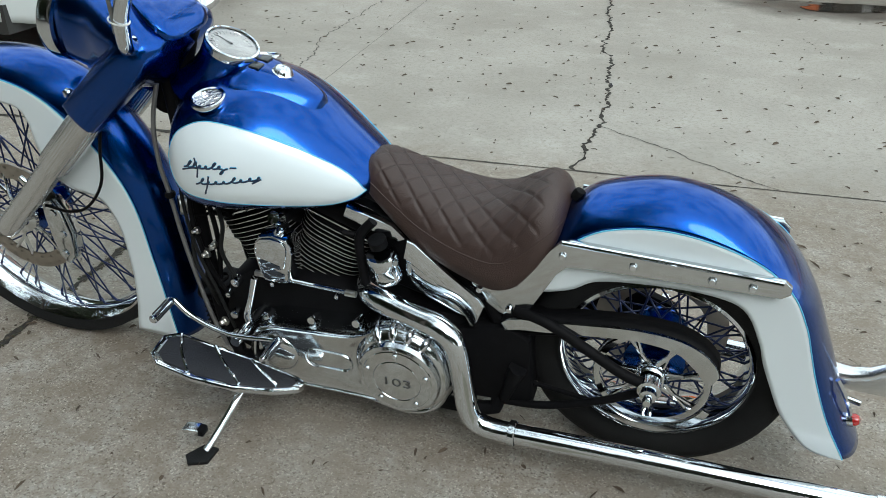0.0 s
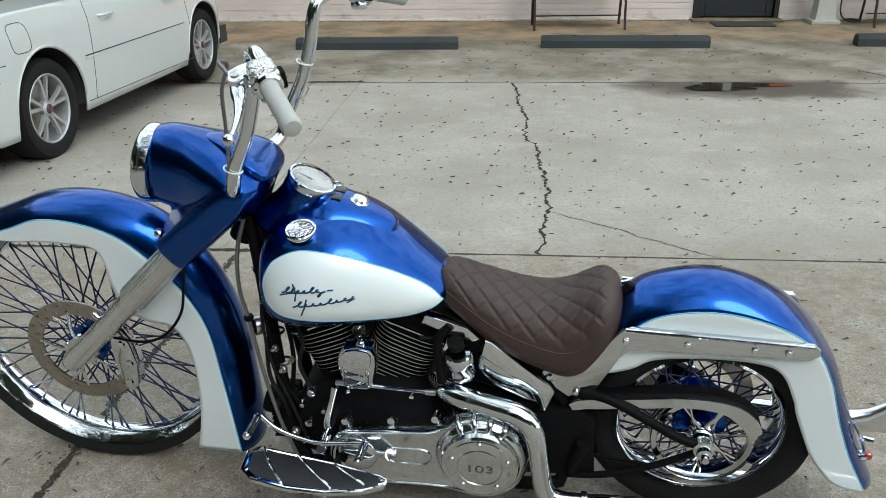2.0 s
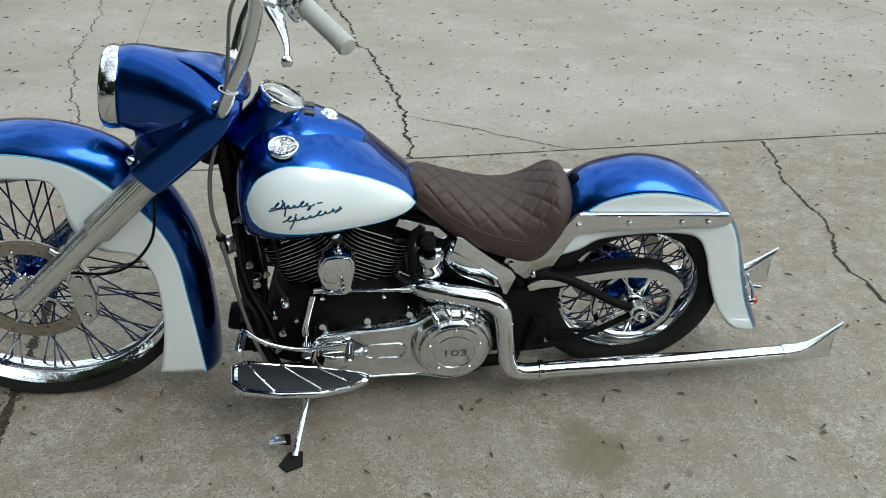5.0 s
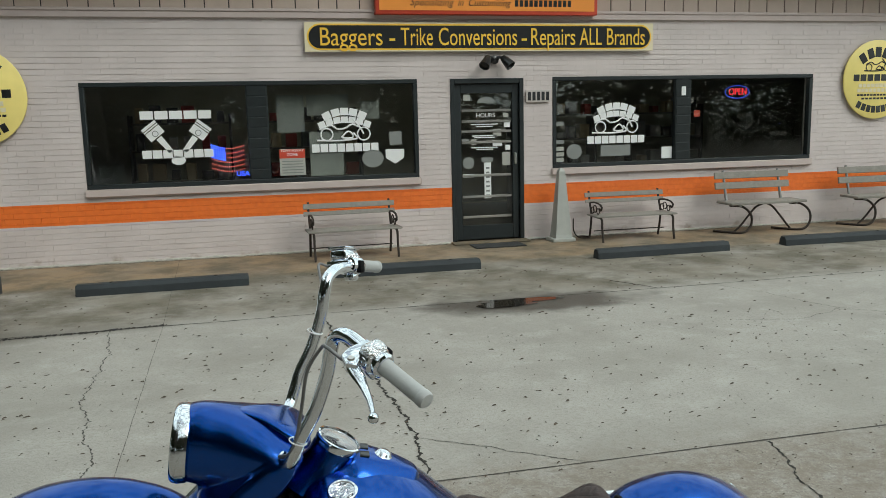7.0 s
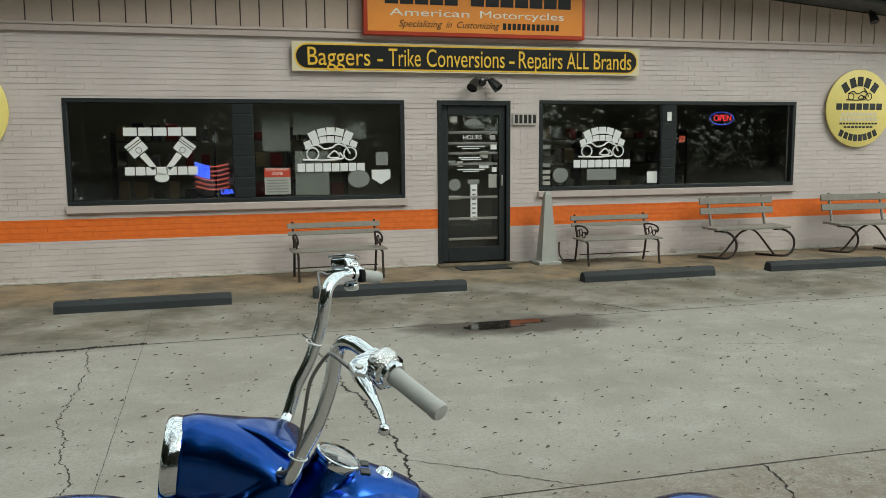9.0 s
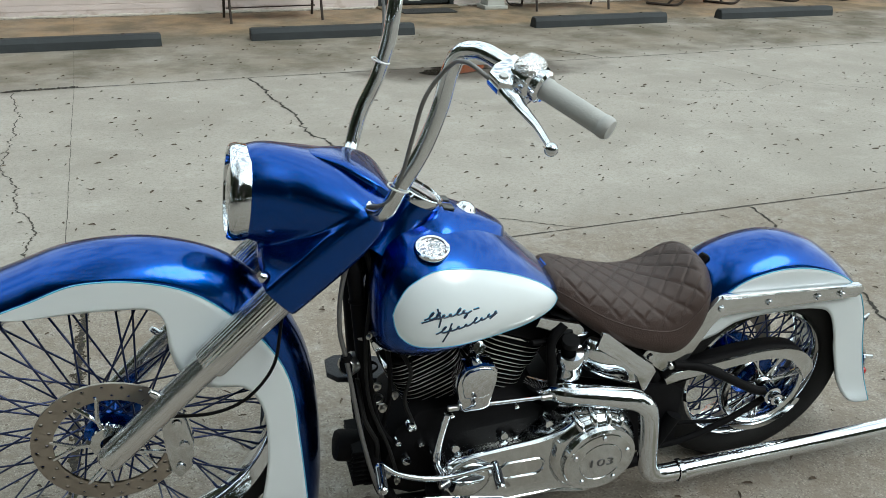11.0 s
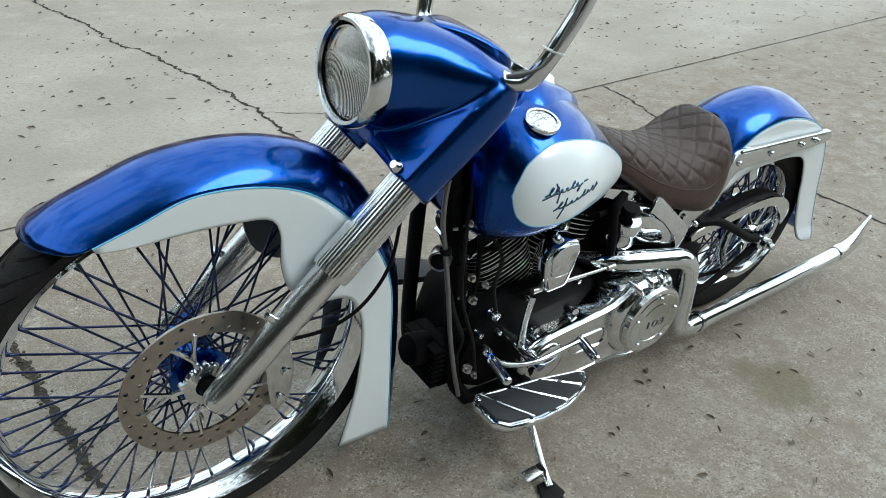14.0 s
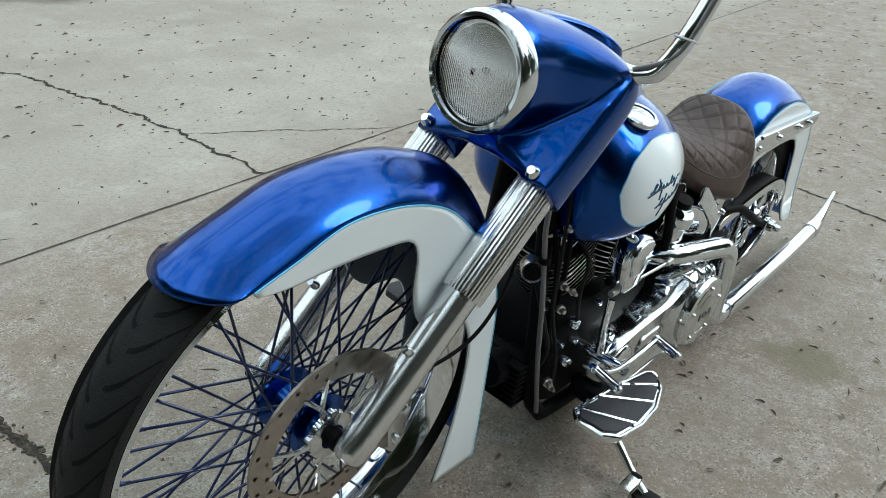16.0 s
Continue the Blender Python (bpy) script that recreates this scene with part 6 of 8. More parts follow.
# dash console and speedometer
GN, GC = Vector((-0.46, 0, 0.888)).normalized(), Vector((0.934, 0, 0.868))
b = B()
gx_, gy_ = Vector((0, 1, 0)), GN.cross(Vector((0, 1, 0)))
rings = []
for h_, r_, sh in ((0.0, 0.0555, 0.0), (-0.006, 0.0575, 0.0), (-0.03, 0.059, 0.0), (-0.06, 0.064, 0.004), (-0.085, 0.074, 0.010), (-0.11, 0.088, 0.016)):
    rings.append([GC + GN * h_ + Vector((sh, 0, 0)) + (gx_ * math.cos(a) + gy_ * math.sin(a)) * r_ for a in (2 * math.pi * k / 56 for k in range(56))])
loft(b, rings)
part("gauge_pod", b, BLUE, tank, "blue speedometer pod", angle=60)
b = B()
q = spline([(0.935, 0.835, 0.060), (0.90, 0.846, 0.061), (0.87, 0.845, 0.058), (0.83, 0.832, 0.052), (0.79, 0.815, 0.045), (0.76, 0.799, 0.037), (0.742, 0.788, 0.028), (0.733, 0.779, 0.014)], 26)
rings = []
for u, top, hw in q:
    ring = []
    for a in (math.pi * k / 24 for k in range(25)):
        c, sn = math.cos(a), math.sin(a)
        flare = 1 + 0.55 * (1 - sn) ** 2
        ring.append((u, hw * flare * np.sign(c) * abs(c) ** 0.55, top - 0.055 + 0.055 * abs(sn) ** 0.45))
    ring += [(u, -hw * 1.2, top - 0.085), (u, hw * 1.2, top - 0.085)]
    rings.append(ring)
loft(b, rings)
part("dash_console", b, BLUE, tank, "blue dash console", angle=50)
gauge = sub("speedometer", tank)
b = B()
turned(b, [(0.050, -0.004), (0.0575, -0.002), (0.0585, 0.010), (0.0565, 0.016), (0.052, 0.017), (0.050, 0.012)], GC, GN, 48, closed=True)
part("bezel", b, CHROME, gauge, "chrome bezel")
b = B()
turned(b, [(0.0, 0.006), (0.051, 0.006), (0.051, 0.0), (0.0, 0.0)], GC, GN, 40)
part("dial", b, DIAL, gauge, "pale grey dial")
gx = Vector((0, 1, 0))
gy = GN.cross(gx)
b = B()
for k in range(25):
    a = radians(-40 + 260 * k / 24)
    d_ = gx * math.cos(a) - gy * math.sin(a)
    bar(b, GC + GN * 0.0072 + d_ * (0.038 if k % 3 else 0.034), GC + GN * 0.0072 + d_ * 0.045, 0.0007, 4)
part("dial_marks", b, SIGNBLACK, gauge)
b = B()
tube(b, [GC + GN * 0.009, GC + GN * 0.009 - gy * 0.036], [0.0022, 0.0006], 6)
part("needle", b, SIGNBLACK, gauge)
b = B()
turned(b, [(0.0, 0.0165), (0.02, 0.016), (0.04, 0.0145), (0.0515, 0.012)], GC, GN, 40)
g = part("gauge_glass", b, GLASS, gauge)
g.visible_shadow = False
b = B()
turned(b, [(0.0, 0.020), (0.012, 0.018), (0.018, 0.014), (0.020, 0.008), (0.024, 0.005), (0.024, -0.004), (0.0, -0.004)], (0.822, 0, 0.822), (-0.38, 0, 0.92), 28)
part("ignition_switch", b, CHROME, tank, "chrome ignition switch")
for v in (-0.020, 0.020):
    b = B()
    box(b, (0.868, v, 0.8445), (0.024, 0.026, 0.005), Matrix.Rotation(radians(-8), 4, "Y"), bevel=0.002)
    part("warning_lamp", b, SIGNBLACK, tank)
b = B()
box(b, (0.615, 0, 0.662), (0.03, 0.035, 0.008), Matrix.Rotation(radians(-40), 4, "Y"), bevel=0.003)
part("tank_bracket", b, BLUE, tank)

# ---- seat ----
SS = [(0.640, 0.030, 0.630, 0.650), (0.628, 0.062, 0.618, 0.670), (0.60, 0.080, 0.598, 0.674), (0.55, 0.100, 0.562, 0.656), (0.50, 0.116, 0.528, 0.638), (0.44, 0.130, 0.500, 0.620), (0.38, 0.140, 0.480, 0.612), (0.33, 0.144, 0.468, 0.622), (0.29, 0.140, 0.480, 0.644), (0.255, 0.130, 0.520, 0.660), (0.23, 0.112, 0.552, 0.657), (0.213, 0.085, 0.580, 0.640), (0.206, 0.045, 0.60, 0.622)]
SQ = spline(SS, 170)
QUILT = 0.054
b = B()
rings = []


def seat_arc(hw, lo, hi, n=44):
    """Half a cross-section of the seat: (share of the width, y, z, length along the leather from the middle)."""
    out, run = [], 0.0
    for k in range(n + 1):
        a = k / n
        y, z = hw * a ** 0.9, lo + (hi - lo) * (1 - a ** 2.6) ** 0.62
        if out:
            run += math.hypot(y - out[-1][1], z - out[-1][2])
        out.append((a, y, z, run))
    return out


for u, hw, lo, hi in SQ:
    half = seat_arc(hw, lo, hi)
    ring = []
    for sg, run in ((-1, half[:0:-1]), (1, half)):
        for a, y, z, s_ in run:
            # diamond quilting between the welts
            edge = min(1.0, max(0.0, (0.90 - a) / 0.06)) * min(1.0, max(0.0, (0.615 - u) / 0.02)) * min(1.0, max(0.0, (u - 0.235) / 0.02))
            near_ = min(abs((w_ / QUILT + 0.5) % 1 - 0.5) * QUILT for w_ in (u + s_ * 0.95, u - s_ * 0.95))
            dz = 0.0016 * edge * (1 - 2.2 * math.exp(-(near_ / 0.0045) ** 2))
            ring.append((u, sg * (y + dz * a), z + dz * (1 - 0.5 * a)))
    ring += [(u, hw * 0.88, lo - 0.012), (u, 0.0, lo - 0.012), (u, -hw * 0.88, lo - 0.012)]
    rings.append(ring)
loft(b, rings)
seat = sub("seat")
part("cushion", b, LEATHER, seat, "brown quilted leather solo seat", angle=80)
for s in (-1, 1):
    b = B()
    pts = []
    for u, hw, lo, hi in SQ[6:-8]:
        a = 0.92
        pts.append((u, s * hw * a ** 0.9, lo + (hi - lo) * (1 - a ** 2.6) ** 0.62 + 0.001))
    tube(b, pts, 0.0013, 6)
    part("piping", b, LEATHER, seat)


b = B()
us_ = SQ[::-1, 0]
for sg in (-1, 1):
    for side in (-1, 1):
        for k in range(-2, 20):
            run = []
            for i in range(61):
                s_ = i * 0.0032
                u = k * QUILT - sg * s_ * 0.95
                if not 0.245 < u < 0.605:
                    continue
                half = seat_arc(*[float(np.interp(u, us_, SQ[::-1, c])) for c in (1, 2, 3)])
                if s_ > half[-1][3]:
                    break
                a_, y, z = [float(np.interp(s_, [h[3] for h in half], [h[c] for h in half])) for c in (0, 1, 2)]
                if a_ > 0.88:
                    break
                run.append((u, side * (y - 0.0016 * a_), z - 0.0018))
            if len(run) > 4:
                tube(b, run, 0.0009, 4)
part("stitching", b, mat("dark_thread", (0.016, 0.010, 0.008), 0.7), seat, "dark double stitching")
b = B()
turned(b, [(0.0, 0.022), (0.010, 0.020), (0.013, 0.014), (0.013, 0.0), (0.0, 0.0)], (0.196, 0, 0.622), (-0.4, 0, 0.9), 16)
part("seat_screw", b, BLACK, seat)

# ---- rear fender ----
R_CREST = [(0.275, 0.50), (0.245, 0.560), (0.190, 0.628), (0.135, 0.660), (0.011, 0.682), (-0.104, 0.654), (-0.203, 0.586), (-0.279, 0.492), (-0.330, 0.375), (-0.371, 0.270), (-0.406, 0.190), (-0.434, 0.136)]
R_EDGE = [(0.292, 0.47), (0.250, 0.515), (0.188, 0.574), (0.123, 0.616), (0.029, 0.634), (-0.067, 0.624), (-0.162, 0.590), (-0.226, 0.538), (-0.264, 0.468), (-0.285, 0.405), (-0.307, 0.338), (-0.346, 0.242), (-0.394, 0.152)]
R_LOW = [(0.292, 0.465), (0.251, 0.448), (0.181, 0.466), (0.127, 0.497), (0.016, 0.509), (-0.095, 0.505), (-0.153, 0.481), (-0.190, 0.410), (-0.204, 0.364), (-0.239, 0.279), (-0.258, 0.240), (-0.286, 0.200), (-0.318, 0.166), (-0.354, 0.152), (-0.394, 0.150)]
rf = sub("rear_fender")
b = B()
loft(b, crown(R_CREST, R_EDGE, 0.096, 0.096, power=62), closed=False, caps=False)
thick(part("crown", b, BLUE, rf, "glossy blue fender crown", angle=80), 0.003)
for s in (-1, 1):
    b = B()
    loft(b, panel(R_EDGE, R_LOW, s * 0.0965), closed=False, caps=False)
    thick(part("skirt", b, WHITE, rf, "white painted fender side", angle=80), 0.003, 0)
    b = B()
    loft(b, panel(R_EDGE, R_LOW, s * 0.0935), closed=False, caps=False)
    thick(part("inner_lining", b, BLACK, rf, "dark inside of the fender"), 0.002, 0)
    b = B()
    tube(b, [(p[0], s * 0.0975, p[1]) for p in spline(R_EDGE, 90)], 0.0016, 6)
    part("pinstripe", b, LINE, rf, "pale blue pinstripe")
    strut = sub("fender_strut")
    b = B()
    poly = [(0.388, 0.440), (0.380, 0.457), (0.360, 0.463), (0.340, 0.456), (0.311, 0.452), (0.286, 0.462), (0.254, 0.512), (0.223, 0.562), (0.205, 0.582), (0.185, 0.589), (-0.208, 0.571), (-0.221, 0.560), (-0.221, 0.545), (-0.206, 0.534), (0.150, 0.534), (0.190, 0.530), (0.210, 0.508), (0.262, 0.402), (0.280, 0.384), (0.298, 0.379), (0.325, 0.389), (0.352, 0.414), (0.378, 0.422)]
    slab(b, poly, lambda p, q_, h: (p, s * h, q_), 0.099, 0.113, 0.0015)
    part("strut_plate", b, POLISHED, strut, "polished metal strut", angle=30)
    b = B()
    tube(b, [(0.200, s * 0.1135, 0.586), (0.0, s * 0.1135, 0.578), (-0.205, s * 0.1135, 0.568)], 0.005, 8)
    part("strut_bead", b, CHROME, strut)
    for p, q_ in ((0.197, 0.556), (0.062, 0.556), (-0.083, 0.552), (-0.155, 0.550), (0.366, 0.442), (0.302, 0.402)):
        b = B()
        turned(b, [(0.0, 0.008), (0.006, 0.008), (0.008, 0.005), (0.009, 0.0), (0.0, 0.0)], (p, s * 0.1125, q_), (0, s, 0), 12)
        part("bolt", b, CHROME, strut)
# tail lamp and plate bracket
tl = sub("tail_lamp")
b = B()
turned(b, [(0.0, 0.016), (0.009, 0.013), (0.013, 0.006), (0.013, 0.0), (0.0, 0.0)], (-0.406, 0.030, 0.204), (-1, 0.1, 0.3), 20)
part("lens", b, RED, tl, "small red lens")
b = B()
turned(b, [(0.0, 0.003), (0.015, 0.002), (0.015, -0.014), (0.0, -0.014)], (-0.405, 0.030, 0.204), (-1, 0.1, 0.3), 20)
part("lamp_body", b, CHROME, tl)
b = B()
tube(b, [(-0.352, 0.050, 0.318), (-0.372, 0.052, 0.285), (-0.392, 0.045, 0.240), (-0.400, 0.034, 0.214)], 0.005, 8, steps=14)
part("bracket", b, CHROME, tl, "bent chrome bracket")
b = B()
bar(b, (-0.376, 0.045, 0.272), (-0.405, 0.050, 0.268), 0.006)
part("screw", b, CHROME, tl)

# ---- engine ----
eng = sub("engine")
b = B()
slab(b, [(1.0, 0.14), (1.02, 0.22), (0.99, 0.33), (0.93, 0.375), (0.70, 0.375), (0.62, 0.33), (0.60, 0.16), (0.66, 0.115), (0.95, 0.115)], lambda p, q, h: (p, h, q), -0.105, 0.105, 0.02)
part("crankcase", b, BLACK, eng, "black engine case")
b = B()
slab(b, [(0.62, 0.16), (0.63, 0.36), (0.40, 0.36), (0.36, 0.28), (0.38, 0.15)], lambda p, q, h: (p, h, q), -0.11, 0.11, 0.02)
part("gearbox", b, BLACK, eng, "black gearbox")
for lean, name_ in ((1, "front"), (-1, "rear")):
    cyl = sub("cylinder", eng)
    d = Vector((lean * math.sin(radians(22.5)), 0, math.cos(radians(22.5))))
    base = Vector((0.815 + lean * 0.030, 0, 0.305))
    m0 = d.to_track_quat("Z", "Y").to_matrix().to_4x4()
    b = B()
    turned(b, [(0.0, 0.0), (0.052, 0.0), (0.052, 0.20), (0.0, 0.20)], base, d, 28)
    part("barrel", b, BLACK, cyl)
    for k in range(16):
        hh = 0.032 + k * 0.0120
        sx, sy = (0.069, 0.086) if k < 11 else (0.074, 0.092)
        outl = [(sx * np.sign(math.cos(a)) * abs(math.cos(a)) ** 0.62, sy * np.sign(math.sin(a)) * abs(math.sin(a)) ** 0.62) for a in (2 * math.pi * j / 32 for j in range(32))]
        M = Matrix.Translation(base + d * hh) @ m0
        b = B()
        slab(b, outl, lambda p, q, h, M=M: M @ Vector((p, q, h)), -0.0022, 0.0022)
        f_ob = part("cooling_fin", b, BLACK, cyl)
        b = B()
        outl2 = [(p * 1.008, q * 1.008) for p, q in outl]
        rows = [[M @ Vector((p, q, h)) for p, q in outl2] for h in (-0.0009, 0.0011)]
        loft(b, rows, True, False)
        part("fin_edge", b, FIN, f_ob)
    b = B()
    M = Matrix.Translation(base + d * 0.245) @ m0
    box(b, (0, 0, 0), (0.125, 0.165, 0.050), None, bevel=0.018, seg=3)
    bmesh.ops.transform(b, matrix=M, verts=b.verts)
    part("rocker_box", b, BLACK, cyl, "black rocker box")
    b = B()
    M = Matrix.Translation(base + d * 0.222) @ m0
    box(b, (0, 0.0, 0), (0.130, 0.172, 0.008), None, bevel=0.003)
    bmesh.ops.transform(b, matrix=M, verts=b.verts)
    part("rocker_gasket", b, POLISHED, cyl)
    for q, v in ((0.045, 0.07), (-0.045, 0.07), (0.045, -0.07), (-0.045, -0.07)):
        b = B()
        turned(b, [(0, 0.01), (0.006, 0.01), (0.007, 0.0), (0, 0)], Matrix.Translation(base + d * 0.268) @ m0 @ Vector((q, v, 0)), d, 10)
        part("bolt", b, CHROME, cyl)
    b = B()
    tube(b, [base + d * 0.20 + Vector((lean * 0.05, 0.06, 0)), base + d * 0.22 + Vector((lean * 0.07, 0.085, 0.0)), base + d * 0.21 + Vector((lean * 0.03, 0.10, 0.02))], 0.007, 8, steps=12)
    part("plug_lead", b, BLACK, cyl)
# intake in the V and horn cover
b = B()
tube(b, [(0.815, 0.02, 0.50), (0.815, 0.06, 0.53), (0.815, 0.11, 0.54)], [0.025, 0.022, 0.018], 14, steps=10)
part("intake", b, BLACK, eng)
horn = sub("horn")
b = B()
out1 = [(0.868, 0.47), (0.862, 0.495), (0.848, 0.514), (0.815, 0.523), (0.782, 0.515), (0.772, 0.497), (0.772, 0.472), (0.786, 0.402), (0.800, 0.394), (0.845, 0.394), (0.858, 0.402)]
slab(b, out1, lambda p, q, h: (p, h, q), 0.105, 0.158, 0.010)
part("horn_cover", b, CHROME, horn, "bell-shaped chrome horn cover", angle=30)
b = B()
out2 = [((p - 0.82) * 0.80 + 0.82, (q - 0.46) * 0.62 + 0.478) for p, q in out1]
slab(b, out2, lambda p, q, h: (p, h, q), 0.156, 0.164, 0.004)
part("horn_face", b, CHROME, horn)
b = B()
turned(b, [(0.0, 0.02), (0.014, 0.018), (0.016, 0.010), (0.016, -0.02), (0.0, -0.02)], (0.815, 0.12, 0.545), (0, 0.8, 0.5), 18)
part("horn_bolt", b, CHROME, horn, "domed chrome nut")
b = B()
bar(b, (0.815, 0.10, 0.50), (0.815, 0.11, 0.56), 0.012, 10)
part("horn_bracket", b, BLACK, horn)
# left side odds and ends
for p, q, v, r in ((0.955, 0.345, 0.115, 0.013), (0.968, 0.255, 0.125, 0.012), (0.93, 0.285, 0.11, 0.008), (0.985, 0.30, 0.11, 0.008), (0.86, 0.355, 0.108, 0.007), (0.70, 0.352, 0.108, 0.007)):
    b = B()
    turned(b, [(0.0, 0.012), (r * 0.8, 0.010), (r, 0.004), (r, -0.01), (0.0, -0.01)], (p, v, q), (0, 1, 0), 14)
    part("case_bolt", b, CHROME, eng)
# oil filter and regulator in front of the engine
b = B()
turned(b, [(0.0, 0.12), (0.034, 0.118), (0.038, 0.11), (0.038, 0.01), (0.034, 0.0), (0.0, 0.0)], (1.00, 0.03, 0.22), (0.92, 0.0, 0.2), 28)
part("oil_filter", b, BLACK, eng, "black oil filter")
reg = sub("regulator", eng)
for k in range(8):
    b = B()
    box(b, (1.06, 0.03, 0.165 + k * 0.014), (0.05, 0.12, 0.005), bevel=0.0015, seg=1)
    part("regulator_fin", b, BLACK, reg)
b = B()
box(b, (1.045, 0.03, 0.21), (0.03, 0.11, 0.12), bevel=0.006)
part("regulator_body", b, BLACK, reg)

# ---- primary drive ----
prim = sub("primary_cover")
P_OUT = spline([(0.905, 0.205), (0.890, 0.262), (0.850, 0.288), (0.76, 0.298), (0.66, 0.306), (0.61, 0.322), (0.575, 0.345), (0.52, 0.356), (0.465, 0.342), (0.428, 0.300), (0.410, 0.235), (0.425, 0.165), (0.465, 0.122), (0.525, 0.108), (0.60, 0.125), (0.68, 0.128), (0.80, 0.126), (0.87, 0.135), (0.897, 0.165)], 80, True)
cx, cz = 0.66, 0.22
rings = []
for k, v in ((1.0, 0.10), (1.0, 0.165), (0.992, 0.178), (0.975, 0.186), (0.945, 0.190), (0.92, 0.1895), (0.90, 0.186), (0.88, 0.1845), (0.5, 0.1845)):
    rings.append([(cx + (p - cx) * (1 - (1 - k) * 0.6), v, cz + (q - cz) * k) for p, q in P_OUT])
b = B()
loft(b, rings)
part("cover_body", b, POLISHED, prim, "polished chain case cover", angle=40)
b = B()
turned(b, [(0.126, 0.12), (0.124, 0.155), (0.117, 0.178), (0.106, 0.194), (0.098, 0.202), (0.090, 0.204), (0.0, 0.204)], (0.521, 0, 0.238), (0, 1, 0), 64)
part("clutch_hump", b, POLISHED, prim, "polished boss round the clutch", angle=60)
for k in range(4):
    b = B()
    aa = radians(62 + 20 * k)
    tube(b, [(0.521 + 0.090 * math.cos(aa), 0.203, 0.238 + 0.090 * math.sin(aa)), (0.521 + 0.110 * math.cos(aa), 0.190, 0.238 + 0.110 * math.sin(aa)), (0.521 + 0.122 * math.cos(aa), 0.165, 0.238 + 0.122 * math.sin(aa))], [0.006, 0.009, 0.006], 10, steps=8)
    part("boss_rib", b, CHROME, prim)
der = sub("derby_cover", prim)
b = B()
turned(b, [(0.0, 0.0), (0.093, 0.0), (0.095, 0.012), (0.091, 0.022), (0.084, 0.0255), (0.080, 0.0245), (0.078, 0.026), (0.055, 0.0275), (0.054, 0.0262), (0.052, 0.0278), (0.0, 0.029)], (0.520, 0.200, 0.243), (0, 1, 0), 64)
part("cover_disc", b, POLISHED, der, "round polished clutch cover", angle=25)
for k in range(5):
    a = radians(90 + 72 * k)
    b = B()
    turned(b, [(0.0, 0.005), (0.005, 0.005), (0.0065, 0.002), (0.0065, 0.0), (0.0, 0.0)], (0.520 + 0.070 * math.cos(a), 0.2255, 0.243 + 0.070 * math.sin(a)), (0, 1, 0), 12)
    part("screw", b, CHROME, der)
lettering("engraved_number", "103", 0.030, mat("engraving", (0.10, 0.10, 0.10), 0.4, 0.5), der, Matrix.Translation((0.520, 0.2292, 0.240)) @ Matrix.Rotation(radians(180), 4, "Z") @ Matrix.Rotation(radians(90), 4, "X"), "dark engraved number", depth=0.0006, width=0.058)
b = B()
turned(b, [(0.0, 0.196), (0.030, 0.195), (0.044, 0.191), (0.052, 0.184), (0.055, 0.17), (0.055, 0.15), (0.0, 0.15)], (0.832, 0, 0.214), (0, 1, 0), 40)
part("front_boss", b, POLISHED, prim, "rounded polished boss", angle=60)
b = B()
pill = stadium(0.645, 0.758, 0.222, 0.024, 10)
tube(b, [(p, 0.1855, q) for p, q in pill], 0.0035, 6, closed=True)
part("inspection_rim", b, POLISHED, prim)
for p, q in ((0.862, 0.292), (0.745, 0.305), (0.635, 0.320), (0.60, 0.118), (0.74, 0.120), (0.885, 0.14)):
    b = B()
    turned(b, [(0.0, 0.03), (0.009, 0.03), (0.011, 0.024), (0.011, 0.0), (0.0, 0.0)], (p, 0.135, q), (0, 1, 0.2), 12)
    part("case_bolt", b, CHROME, prim)

# ---- frame ----
fr_ = sub("frame")
for s in (-1, 1):
    b = B()
    tube(b, [(1.085, s * 0.03, 0.80), (1.068, s * 0.05, 0.68), (1.048, s * 0.075, 0.40), (1.030, s * 0.09, 0.20), (1.00, s * 0.10, 0.125), (0.93, s * 0.11, 0.105), (0.40, s * 0.12, 0.105), (0.32, s * 0.11, 0.15), (0.31, s * 0.10, 0.30), (0.36, s * 0.09, 0.42)], 0.017, 12, steps=70)
    part("cradle_tube", b, BLACK, fr_, "black frame tube")
    b = B()
    tube(b, [(1.10, s * 0.02, 0.80), (0.95, s * 0.03, 0.62), (0.62, s * 0.05, 0.60), (0.46, s * 0.09, 0.50), (0.36, s * 0.10, 0.41)], 0.017, 12, steps=40)
    part("top_tube", b, BLACK, fr_)
    b = B()
    tube(b, [(0.29, s * 0.11, 0.400), (0.22, s * 0.126, 0.394), (0.14, s * 0.132, 0.352), (0.05, s * 0.135, 0.30), (-0.01, s * 0.135, 0.284)], 0.012, 10, steps=30)
    part("swingarm_upper", b, BLACK, fr_)
    b = B()
    tube(b, [(0.33, s * 0.115, 0.14), (0.22, s * 0.13, 0.165), (0.10, s * 0.135, 0.215), (-0.01, s * 0.135, 0.278)], 0.009, 10, steps=20)
    part("swingarm_lower", b, BLACK, fr_)
    b = B()
    turned(b, [(0.0, 0.062), (0.008, 0.062), (0.010, 0.055), (0.010, 0.045), (0.017, 0.043), (0.018, 0.028), (0.024, 0.026), (0.024, 0.0), (0.0, 0.0)], (0.0, s * 0.125, 0.283), (0, s, 0), 18)
    part("axle_nut", b, CHROME, fr_, "chrome axle nut")
b = B()
bar(b, (1.12, 0, 0.72), (1.03, 0, 0.93), 0.034, 18)
part("steering_head", b, BLACK, fr_)
b = B()
